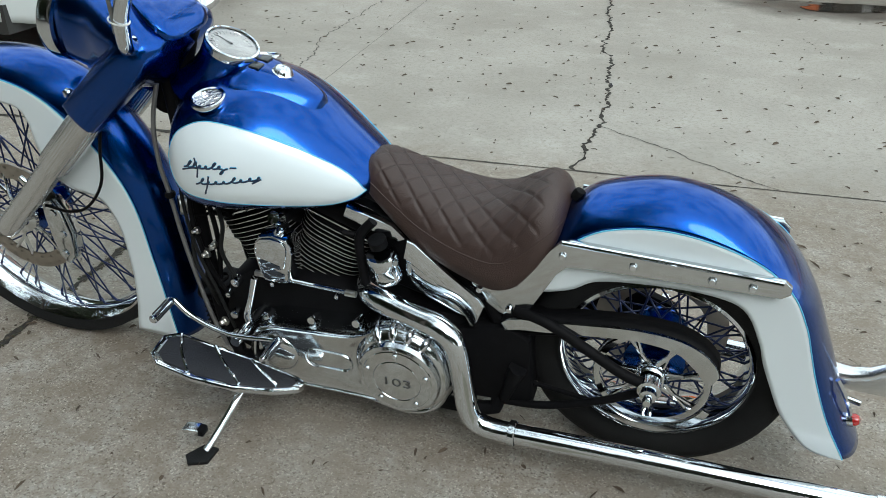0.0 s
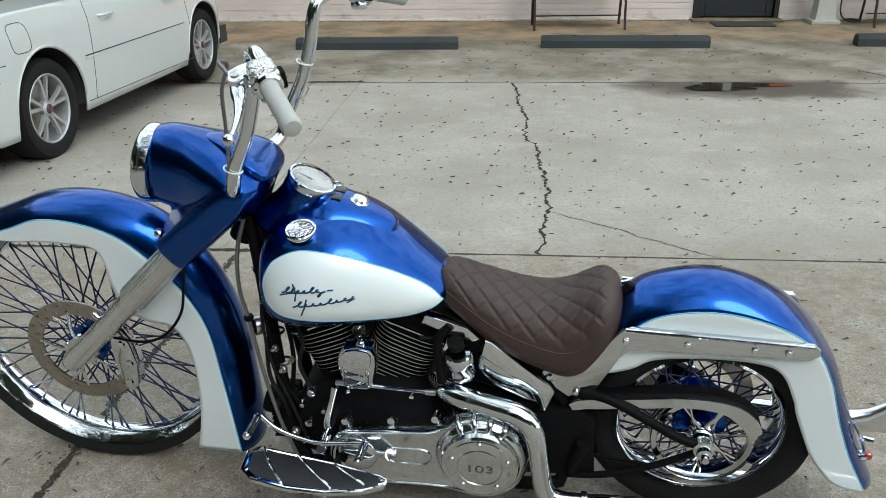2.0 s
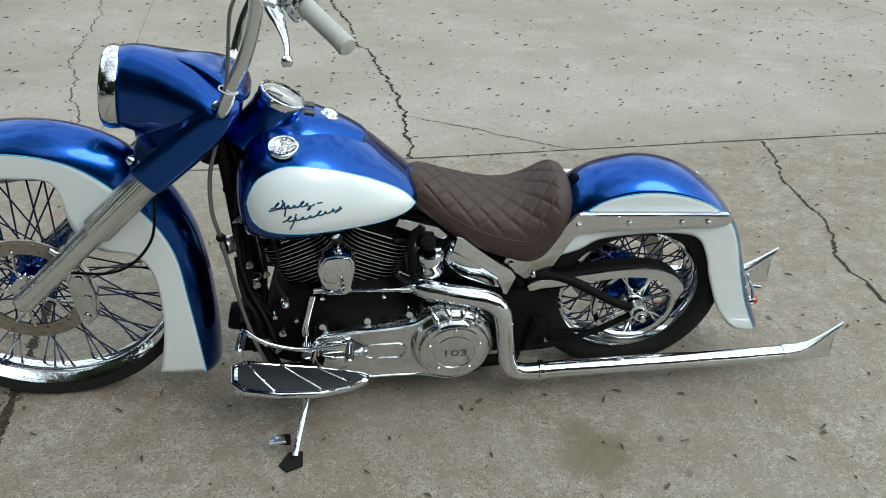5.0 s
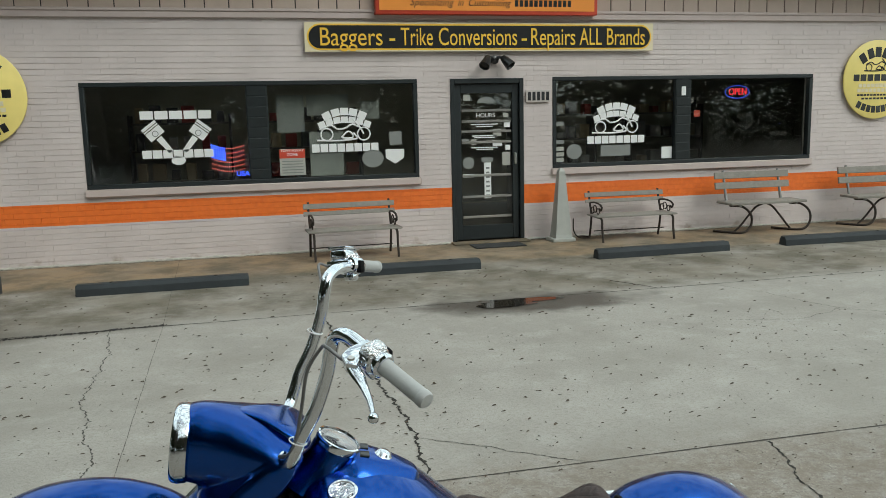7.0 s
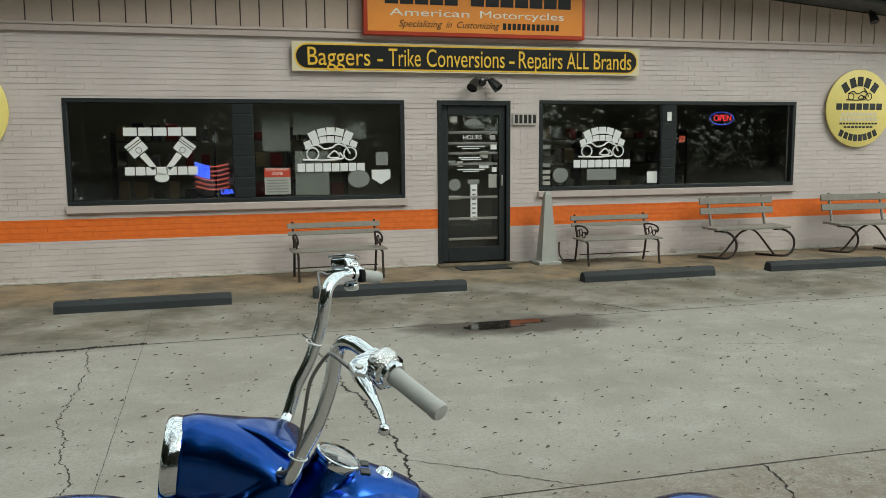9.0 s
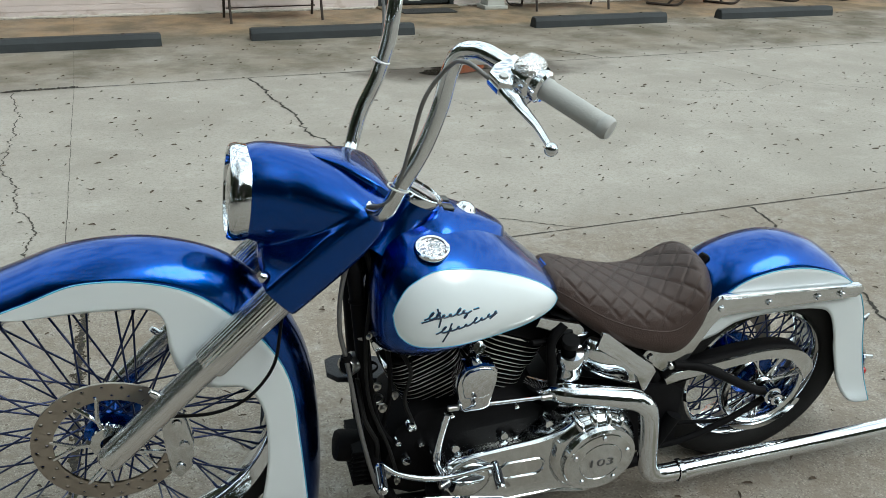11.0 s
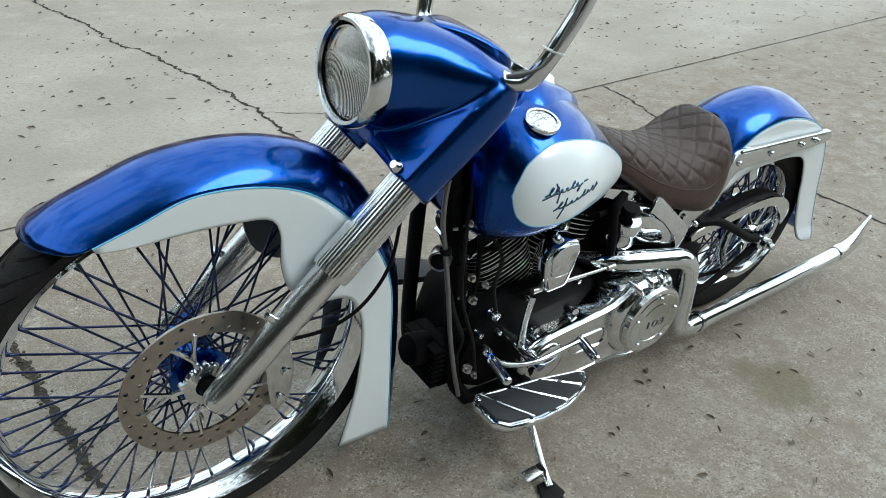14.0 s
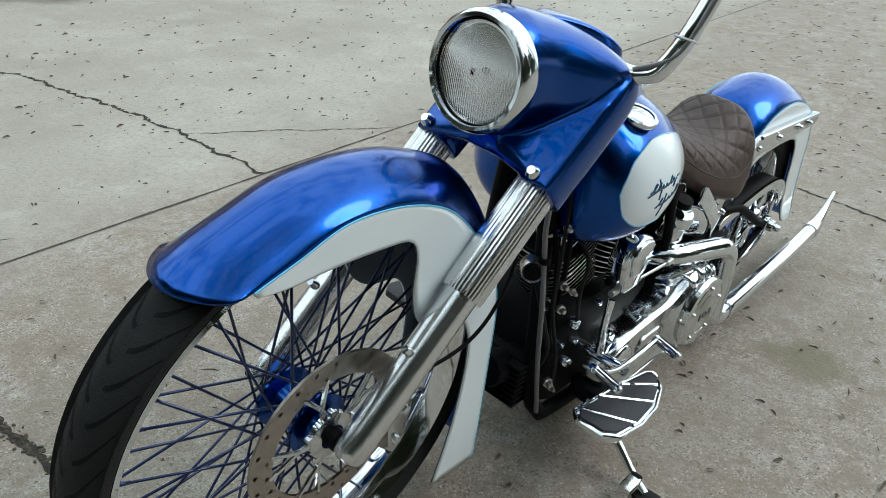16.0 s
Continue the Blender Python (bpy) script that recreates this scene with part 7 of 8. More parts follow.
slab(b, [(0.60, 0.40), (0.62, 0.57), (0.50, 0.56), (0.38, 0.46), (0.33, 0.40), (0.30, 0.15), (0.38, 0.13), (0.40, 0.36)], lambda p, q, h: (p, h, q), -0.085, 0.085, 0.01)
part("centre_section", b, BLACK, fr_, "black centre section below the seat")
b = B()
slab(b, [(0.44, 0.14), (0.42, 0.33), (0.31, 0.36), (0.255, 0.33), (0.245, 0.15)], lambda p, q, h: (p, h, q), 0.06, 0.125, 0.008)
part("side_guard", b, BLACK, fr_)
b = B()
tube(b, [(0.305, 0.132, 0.165), (0.285, 0.134, 0.235), (0.275, 0.135, 0.262)], [0.011, 0.018, 0.020], 14)
part("bump_stop", b, BLACK, fr_)
# Added black plate on the far side, darkening what shows through the rear wheel.
b = B()
slab(b, [(0.30, 0.15), (0.31, 0.40), (0.22, 0.41), (0.10, 0.36), (-0.03, 0.31), (-0.03, 0.255), (0.10, 0.20), (0.20, 0.15)], lambda p, q, h: (p, h, q), -0.128, -0.105, 0.006)
part("swingarm_plate", b, BLACK, fr_, "black plate added behind the rear wheel to darken the view through it")
# braided hose by the down tube
b = B()
tube(b, [(1.075, 0.075, 0.82), (1.105, 0.085, 0.72), (1.112, 0.09, 0.62), (1.100, 0.095, 0.545), (1.085, 0.105, 0.44), (1.068, 0.11, 0.33), (1.045, 0.115, 0.22), (1.02, 0.115, 0.135)], 0.0052, 10, steps=50)
part("oil_line", b, HOSE, fr_, "braided steel oil line")
b = B()
turned(b, [(0.011, 0.006), (0.013, 0.0), (0.011, -0.006)], (1.099, 0.095, 0.545), (0.1, 0, 1), 12)
part("hose_clip", b, BLACK, fr_)
for k, pts in enumerate(([(1.05, 0.06, 0.78), (1.02, 0.085, 0.62), (1.00, 0.09, 0.45), (1.02, 0.09, 0.30)], [(1.06, 0.05, 0.66), (1.05, 0.10, 0.50), (1.03, 0.10, 0.36), (0.99, 0.10, 0.28)])):
    b = B()
    tube(b, pts, 0.006, 8, steps=24)
    part("wiring", b, BLACK, fr_)

for p, v, q, r in ((1.035, 0.112, 0.470, 0.006), (1.022, 0.112, 0.408, 0.007), (0.995, 0.114, 0.440, 0.005), (1.010, 0.118, 0.215, 0.008), (1.052, 0.100, 0.600, 0.005), (0.985, 0.116, 0.185, 0.005)):
    b = B()
    turned(b, [(0.0, 0.014), (r * 0.7, 0.014), (r, 0.009), (r, 0.003), (r * 1.5, 0.003), (r * 1.5, -0.004), (0.0, -0.004)], (p, v, q), (0.35, 0.93, 0.1), 6 if r > 0.0065 else 12)
    part("mounting_bolt", b, STEEL, fr_)
b = B()
turned(b, [(0.0, 0.016), (0.015, 0.015), (0.018, 0.012), (0.0, 0.012)], (1.088, 0.068, 0.505), (0.75, 0.65, 0.1), 24)
cap_face = part("round_cap", b, BLACK, fr_, "black round cap with a bright ring")
b = B()
turned(b, [(0.018, 0.010), (0.022, 0.013), (0.0235, 0.010), (0.0235, -0.02), (0.018, -0.02)], (1.088, 0.068, 0.505), (0.75, 0.65, 0.1), 28, closed=True)
part("cap_ring", b, STEEL, cap_face)
b = B()
box(b, (1.005, 0.080, 0.568), (0.075, 0.018, 0.030), Matrix.Rotation(radians(18), 4, "Y"), bevel=0.005)
part("head_bracket", b, CHROME, fr_, "chrome bracket below the tank")
for pts, r in (([(1.045, 0.085, 0.70), (1.060, 0.105, 0.56), (1.050, 0.110, 0.42), (1.010, 0.118, 0.30), (0.985, 0.118, 0.20)], 0.0042), ([(0.99, 0.09, 0.56), (0.962, 0.115, 0.50), (0.975, 0.120, 0.43), (0.955, 0.118, 0.36)], 0.005), ([(1.072, 0.075, 0.47), (1.062, 0.108, 0.38), (1.035, 0.112, 0.31), (1.030, 0.095, 0.24)], 0.0055)):
    b = B()
    tube(b, pts, r, 8, steps=26)
    part("wiring", b, RUBBER, fr_, "black rubber cable")
for k in range(5):
    b = B()
    turned(b, [(0.019, 0.004), (0.0205, 0.002), (0.0205, -0.002), (0.019, -0.004)], (1.066 - 0.011 * k, 0.052 + 0.008 * k, 0.66 - 0.085 * k), (-0.12, 0.08, -1), 16, closed=True)
    part("clamp_band", b, STEEL if k % 2 else BLACK, fr_)

# ---- oil tank and chrome below the seat ----
oil = sub("oil_tank")
b = B()
q = spline([(0.545, 0.455, 0.085, 0.030), (0.525, 0.455, 0.110, 0.055), (0.49, 0.445, 0.125, 0.068), (0.45, 0.430, 0.130, 0.068), (0.41, 0.405, 0.128, 0.060), (0.385, 0.385, 0.118, 0.045), (0.372, 0.375, 0.09, 0.02)], 26)
loft(b, [egg(u, wc, hw, hh, 36, 3.2) for u, wc, hw, hh in q])
part("tank_shell", b, CHROME, oil, "chrome oil tank", angle=60)
b = B()
slab(b, [(0.515, 0.545), (0.500, 0.540), (0.43, 0.480), (0.362, 0.425), (0.352, 0.408), (0.372, 0.352), (0.385, 0.355), (0.40, 0.405), (0.46, 0.462), (0.525, 0.500)], lambda p, q_, h: (p, h, q_), 0.122, 0.133, 0.004)
part("side_plate", b, CHROME, oil, "chrome side plate")
b = B()
turned(b, [(0.0, 0.075), (0.030, 0.073), (0.035, 0.066), (0.035, 0.045), (0.031, 0.040), (0.031, 0.012), (0.034, 0.008), (0.034, 0.0), (0.0, 0.0)], (0.575, 0.10, 0.425), (0.1, 0.25, 1.0), 26)
part("filler_neck", b, CHROME, oil, "chrome ribbed cylinder")
b = B()
turned(b, [(0.0, 0.02), (0.02, 0.018), (0.02, 0.0), (0.0, 0.0)], (0.585, 0.115, 0.512), (0.1, 0.25, 1.0), 18)
part("filler_cap", b, BLACK, oil)
b = B()
tube(b, [(0.60, 0.10, 0.56), (0.63, 0.11, 0.52), (0.625, 0.12, 0.45), (0.62, 0.12, 0.40)], 0.011, 10, steps=20)
part("breather_hose", b, BLACK, oil)
b = B()
slab(b, [(0.66, 0.585), (0.56, 0.555), (0.53, 0.525), (0.55, 0.515), (0.60, 0.54), (0.67, 0.56)], lambda p, q_, h: (p, h, q_), 0.07, 0.10, 0.005)
part("upper_bracket", b, CHROME, oil)

# ---- exhaust ----
for s, dz, du in ((1, 0.0, 0.0), (-1, 0.055, 0.098)):
    ex = sub("exhaust_pipe")
    if s > 0:
        b = B()
        tube(b, [(0.655, 0.06, 0.375), (0.632, 0.105, 0.385), (0.60, 0.138, 0.392), (0.55, 0.158, 0.392), (0.48, 0.176, 0.386), (0.435, 0.186, 0.380), (0.402, 0.192, 0.355), (0.388, 0.195, 0.310), (0.378, 0.197, 0.240), (0.370, 0.198, 0.180), (0.354, 0.198, 0.146), (0.32, 0.197, 0.131), (0.26, 0.195, 0.129)], [0.014, 0.021, 0.025, 0.0265, 0.0265, 0.0265, 0.026, 0.025, 0.0245, 0.0242, 0.024, 0.0238, 0.0235], 24, steps=90)
        part("head_pipe", b, CHROME, ex, "bent chrome head pipe", angle=60)
        b = B()
        tube(b, [(0.61, 0.130, 0.412), (0.54, 0.158, 0.412), (0.46, 0.182, 0.400)], 0.006, 8, steps=12)
        part("shield_rib", b, CHROME, ex)
        b = B()
        turned(b, [(0.0265, -0.008), (0.029, -0.006), (0.029, 0.006), (0.0265, 0.008)], (0.27, 0.1955, 0.129), (1, 0, 0), 24, closed=True)
        part("pipe_clamp", b, CHROME, ex)
        x_end, y0, z0, z1 = 0.265, 0.195, 0.129, 0.106
    else:
        x_end, y0, z0, z1 = 0.60, -0.165, 0.198, 0.188
    b = B()
    tube(b, [(x_end, y0, z0), (0.0 + du, s * (abs(y0) - 0.008), z0 - 0.004), (-0.25 + du, s * (abs(y0) - 0.020), (z0 + z1) / 2 - 0.002), (-0.46 + du, s * (abs(y0) - 0.035), z1)], [0.0235, 0.0235, 0.0235, 0.0235], 24, steps=24)
    part("muffler", b, CHROME, ex, "long straight chrome muffler", angle=60)
    b = B()
    yy = s * (abs(y0) - 0.035)
    rings = []
    for t, hv, lo, hi in ((0.0, 0.025, -0.025, 0.025), (0.12, 0.026, -0.027, 0.026), (0.3, 0.023, -0.030, 0.024), (0.5, 0.019, -0.034, 0.034), (0.7, 0.015, -0.034, 0.058), (0.88, 0.012, -0.034, 0.082), (1.0, 0.010, -0.034, 0.098)):
        ring = []
        for a in (2 * math.pi * j / 24 for j in range(24)):
            c, sn = math.cos(a), math.sin(a)
            mid, hh = (lo + hi) / 2, (hi - lo) / 2
            zz = z1 + mid + hh * np.sign(sn) * abs(sn) ** 0.8
            notch = 0.022 * (1 - ((zz - z1 - mid) / hh) ** 2) * max(0, (t - 0.6) / 0.4)
            ring.append((-0.46 + du - 0.175 * t + notch, yy - s * 0.012 * t + hv * np.sign(c) * abs(c) ** 0.9, zz))
        rings.append(ring)
    loft(b, rings)
    part("fishtail", b, SATIN, ex, "flared fishtail tip", angle=40)

# ---- belt guards and pulley ----
bg = sub("belt_guard")
b = B()
top_ = spline([(0.318, 0.372), (0.290, 0.388), (0.235, 0.392), (0.15, 0.402), (0.05, 0.412), (-0.03, 0.408), (-0.085, 0.388), (-0.120, 0.355), (-0.130, 0.33)], 30)
low_ = spline([(0.308, 0.352), (0.280, 0.362), (0.235, 0.366), (0.15, 0.376), (0.05, 0.386), (-0.02, 0.380), (-0.065, 0.360), (-0.090, 0.330), (-0.112, 0.295)], 30)
slab(b, [tuple(p) for p in top_] + [tuple(p) for p in low_[::-1]], lambda p, q_, h: (p, h, q_), 0.118, 0.126, 0.003)
part("upper_guard", b, POLISHED, bg, "polished upper belt guard", angle=30)
b = B()
rows = [[(p[0], v, p[1]) for v in (0.07, 0.12)] for p in top_]
loft(b, rows, closed=False, caps=False)
thick(part("guard_top", b, BLACK, bg), 0.003)
b = B()
arc = [(0.138 * math.cos(a), 0.120, 0.283 + 0.138 * math.sin(a)) for a in (radians(205 + 4 * k) for k in range(31))]
arc2 = [(0.122 * math.cos(a), 0.120, 0.283 + 0.122 * math.sin(a)) for a in (radians(205 + 4 * k) for k in range(31))]
slab(b, [(p[0], p[2]) for p in arc] + [(p[0], p[2]) for p in arc2[::-1]], lambda p, q_, h: (p, h, q_), 0.112, 0.120, 0.002)
part("lower_guard", b, POLISHED, bg, "polished lower belt guard", angle=30)
b = B()
turned(b, [(0.118, 0.088), (0.121, 0.092), (0.121, 0.110), (0.118, 0.114), (0.106, 0.112), (0.104, 0.101), (0.106, 0.090)], RA, (0, 1, 0), 56, closed=True)
pul = part("belt_pulley", b, POLISHED, bike, "polished drive pulley")
for k in range(14):
    b = B()
    a = 2 * math.pi * k / 14
    tube(b, [(RA[0] + 0.03 * math.cos(a), 0.101, RA[2] + 0.03 * math.sin(a)), (RA[0] + 0.107 * math.cos(a + 0.3 * (-1) ** k), 0.101, RA[2] + 0.107 * math.sin(a + 0.3 * (-1) ** k))], [0.006, 0.004], 8)
    part("pulley_spoke", b, CHROME, pul)
b = B()
turned(b, [(0.0, 0.118), (0.026, 0.116), (0.034, 0.106), (0.036, 0.09), (0.0, 0.09)], RA, (0, 1, 0), 24)
part("pulley_hub", b, CHROME, pul)
b = B()
for zz0, zz1 in ((0.404, 0.30), (0.163, 0.22)):
    tube(b, [(0.0, 0.101, zz0), (0.20, 0.101, (zz0 + zz1) / 2), (0.42, 0.101, zz1)], 0.006, 6)
part("drive_belt", b, BLACK, bike, "black drive belt")
b = B()
turned(b, [(0.10, -0.070), (0.146, -0.070), (0.146, -0.075), (0.10, -0.075)], RA, (0, 1, 0), 40, closed=True)
part("rear_brake_disc", b, DISC, bike)

# ---- foot controls ----
fb = sub("floorboard")
F_POLY = [(1.066, 0.220), (1.090, 0.242), (1.086, 0.300), (1.058, 0.322), (0.970, 0.326), (0.880, 0.312), (0.800, 0.282), (0.752, 0.250), (0.748, 0.232), (0.766, 0.224), (0.880, 0.219)]


def on_board(p, v, h):
    return Vector((p, v, 0.177 + 0.195 * (p - 0.75) + h))


b = B()
slab(b, F_POLY, on_board, -0.012, 0.004, 0.003)
part("board", b, CHROME, fb, "chrome footboard plate")
b = B()
cxb, cyb = 0.930, 0.262
slab(b, [((p - cxb) * 0.92 + cxb, (v - cyb) * 0.84 + cyb) for p, v in F_POLY], on_board, 0.003, 0.009, 0.002)
part("rubber_pad", b, BELT, fb, "black rubber pad")
b = B()
tube(b, [on_board(p, v, 0.004) for p, v in F_POLY], 0.0042, 8, closed=True)
part("rim_bead", b, CHROME, fb)
for k, (p0, p1) in enumerate((((1.058, 0.222), (0.985, 0.318)), ((0.972, 0.222), (0.870, 0.300)), ((0.880, 0.224), (0.795, 0.268)))):
    b = B()
    tube(b, [on_board(*p0, 0.009), on_board((p0[0] + p1[0]) / 2 + 0.006, (p0[1] + p1[1]) / 2, 0.011), on_board(*p1, 0.009)], 0.0042, 8, steps=10)
    part("rib", b, CHROME, fb, "chrome diagonal rib")
b = B()
box(b, (0.90, 0.20, 0.175), (0.05, 0.12, 0.02), bevel=0.004)
part("board_mount", b, BLACK, fb)
r_fb = sub("floorboard")
b = B()
slab(b, [(p, -v) for p, v in F_POLY[::-1]], on_board, -0.012, 0.006, 0.003)
part("board", b, BELT, r_fb, "black rubber footboard")
sl = sub("shift_lever")
b = B()
tube(b, [(1.052, 0.225, 0.352), (1.02, 0.228, 0.322), (0.975, 0.230, 0.300), (0.92, 0.230, 0.285), (0.87, 0.232, 0.288), (0.82, 0.235, 0.297), (0.79, 0.236, 0.300)], 0.0065, 10, steps=36)
part("lever_bar", b, CHROME, sl, "chrome heel and toe lever")
for p, q in ((1.055, 0.352), (0.792, 0.300)):
    b = B()
    turned(b, [(0.0, 0.07), (0.008, 0.07), (0.0105, 0.066), (0.009, 0.060), (0.009, 0.012), (0.0105, 0.006), (0.009, 0.0), (0.0, 0.0)], (p, 0.228, q), (0.10, 1, -0.12), 16)
    pg = part("toe_peg", b, CHROME, sl, "chrome toe peg")
    for k in range(6):
        a = 2 * math.pi * k / 6
        b = B()
        bar(b, (p + 0.009 * math.cos(a) + 0.001, 0.240, q + 0.009 * math.sin(a) - 0.001), (p + 0.009 * math.cos(a) + 0.006, 0.286, q + 0.009 * math.sin(a) - 0.007), 0.0022, 6)
        part("rubber_strip", b, BELT, pg)
b = B()
tube(b, [(0.905, 0.165, 0.27), (0.907, 0.165, 0.295), (0.897, 0.155, 0.335), (0.882, 0.148, 0.392)], [0.010, 0.009, 0.0075, 0.0085], 12, steps=14)
part("shift_arm", b, CHROME, sl, "chrome shift arm")
b = B()
bar(b, (0.878, 0.142, 0.402), (0.640, 0.150, 0.398), 0.0042, 8)
part("shift_rod", b, POLISHED, sl, "thin shift rod")
for p, q, v in ((0.868, 0.402, 0.142), (0.645, 0.398, 0.150)):
    b = B()
    bar(b, (p - 0.012, v, q), (p + 0.012, v, q), 0.0075, 10)
    part("rod_end", b, STEEL, sl)
b = B()
bar(b, (0.905, 0.10, 0.268), (0.905, 0.236, 0.268), 0.012, 14)
part("shift_pivot", b, CHROME, sl)
st_ = sub("kickstand")
b = B()
tube(b, [(0.905, 0.16, 0.155), (0.915, 0.25, 0.115), (0.935, 0.33, 0.066), (0.945, 0.372, 0.046)], [0.011, 0.010, 0.009, 0.009], 12, steps=16)
part("stand_leg", b, CHROME, st_, "chrome stand leg")
b = B()
slab(b, [(0.925, 0.352), (0.962, 0.352), (0.985, 0.395), (0.965, 0.418), (0.925, 0.400)], lambda p, v, h: (p, v, 0.034 + 0.1 * (v - 0.35) + h), -0.002, 0.008, 0.002)
part("stand_foot", b, RUBBER, st_, "black stand foot")
b = B()
box(b, (0.985, 0.348, 0.084), (0.045, 0.028, 0.012), Matrix.Rotation(radians(8), 4, "Y"), bevel=0.003)
part("stand_tab", b, SATIN, st_, "bright metal tab")
b = B()
box(b, (0.962, 0.348, 0.084), (0.018, 0.026, 0.018), bevel=0.004)
part("stand_tab_rubber", b, BLACK, st_)
b = B()
box(b, (0.90, 0.15, 0.16), (0.04, 0.05, 0.04), bevel=0.006)
part("stand_bracket", b, BLACK, st_)

# ---------------- parked car: x forward from the rear axle, y to its left from its right flank ----------------
CAR_M = Matrix.Translation((-5.12, -6.215, 0.045)) @ Matrix.Rotation(radians(87.6), 4, "Z") @ Matrix.Rotation(radians(0.6), 4, "Y")
car = empty("car", CAR_M)
tagged(car, "white parked sedan with silver alloy wheels", "car")
CARW = mat("white_car_paint", (0.53, 0.56, 0.555), 0.35, 0.0, var=0.04, scale=3, coat=1.0, coat_rough=0.03)
ALLOY = mat("alloy_wheel", (0.48, 0.49, 0.50), 0.34, 0.6, var=0.1, scale=20)
CARGLASS = mat("dark_car_glass", (0.012, 0.014, 0.014), 0.05, coat=1.0)
TRIMC = mat("dark_trim_gap", (0.03, 0.03, 0.03), 0.6)
WB, WR, WIDTH = 2.48, 0.318, 1.74


def car_low(x):
    z = 0.215 + (0.10 * max(0, (-0.55 - x) / 0.4) + 0.10 * max(0, (x - 3.1) / 0.4))
    for c in (0.0, WB):
        d = abs(x - c)
        if d < 0.385:
            z = max(z, 0.32 + math.sqrt(0.385 ** 2 - d * d) * 0.97)
    return z


def car_belt(x):
    return 0.93 - 0.025 * max(0, x - 0.5) - 0.03 * max(0, (-0.4 - x))


def flank(x, z):
    """How far the flank stands in from the widest line."""
    k = (z - 0.50) / 0.45
    y = 0.055 * k * k + (0.02 if z > 0.80 else 0.0) * ((z - 0.80) / 0.13)
    e = max(0.0, (-0.35 - x) / 0.72)
    g = max(0.0, (x - 2.55) / 0.95)
    return y + 0.42 * e ** 2.4 + 0.50 * g ** 2.4


def side_rows(y_of):
    rows = []
    xs_ = sorted(set([round(-1.05 + 4.58 * k / 90, 4) for k in range(91)] + [round(c + 0.385 * math.cos(math.pi * k / 24), 4) for c in (0.0, WB) for k in range(25)]))
    for x in xs_:
        lo, hi = car_low(x), car_belt(x)
        rows.append([(x, y_of(x, lo + (hi - lo) * k / 14), lo + (hi - lo) * k / 14) for k in range(15)])
    return rows


for s in (0, 1):
    b = B()
    loft(b, side_rows((lambda x, z: flank(x, z)) if s == 0 else (lambda x, z: WIDTH - flank(x, z))), closed=False, caps=False)
    o = part("body_side", b, CARW, car, "white painted body side", angle=40)
    thick(o, 0.012, 0)
b = B()
rows = []
for k in range(47):
    x = -1.05 + 4.58 * k / 46
    base = car_belt(x)
    ins = flank(x, base)
    rows.append([(x, ins + (WIDTH - 2 * ins) * j / 12, base + 0.05 * math.sin(math.pi * j / 12) - 0.002) for j in range(13)])
loft(b, rows, closed=False, caps=False)
part("deck", b, CARW, car, "white bonnet and boot lid", angle=40)
b = B()
rings = []
for x, top, w in ((-0.42, 0.95, 0.60), (0.05, 1.24, 0.53), (0.5, 1.38, 0.50), (1.1, 1.41, 0.50), (1.55, 1.36, 0.52), (2.25, 0.92, 0.66)):
    rings.append([(x, WIDTH / 2 + w * np.sign(c) * abs(c) ** 0.5, 0.88 + (top - 0.88) * abs(sn) ** 0.5) for c, sn in ((math.cos(a), math.sin(a)) for a in (math.pi * j / 20 for j in range(21)))])
loft(b, rings, closed=False, caps=False)
part("cabin", b, CARGLASS, car, "dark glazed cabin", angle=40)
b = B()
rings = []
for x, top, w in ((-0.02, 1.235, 0.50), (0.5, 1.392, 0.485), (1.1, 1.422, 0.485), (1.5, 1.385, 0.49)):
    rings.append([(x, WIDTH / 2 + w * t, top - 0.05 * abs(t) ** 3) for t in (k / 8 - 1 for k in range(17))])
loft(b, rings, closed=False, caps=False)
thick(part("roof", b, CARW, car, angle=40), 0.02)
for x, sx in ((-1.02, -1), (3.5, 1)):
    b = B()
    rows = []
    for j in range(17):
        y = 0.38 + (WIDTH - 0.76) * j / 16
        cu = 0.10 * (1 - (2 * j / 16 - 1) ** 2)
        rows.append([(x + sx * (cu - 0.03 + 0.03 * math.sin(math.pi * k / 8)), y, 0.28 + 0.62 * k / 8) for k in range(9)])
    loft(b, rows, closed=False, caps=False)
    thick(part("bumper", b, CARW, car, "white bumper", angle=50), 0.02)
b = B()
box(b, (1.25, WIDTH / 2, 0.30), (4.2, WIDTH - 0.30, 0.16))
part("underbody", b, TRIMC, car, smooth=False)
for c in (0.0, WB):
    for y0, y1 in ((0.03, 0.42), (WIDTH - 0.42, WIDTH - 0.03)):
        b = B()
        rows = [[(c + 0.40 * math.cos(a), y, 0.32 + 0.40 * math.sin(a)) for y in (y0, y1)] for a in (math.pi * (k - 1) / 22 for k in range(25))]
        loft(b, rows, closed=False, caps=False)
        part("wheel_well", b, TRIMC, car)


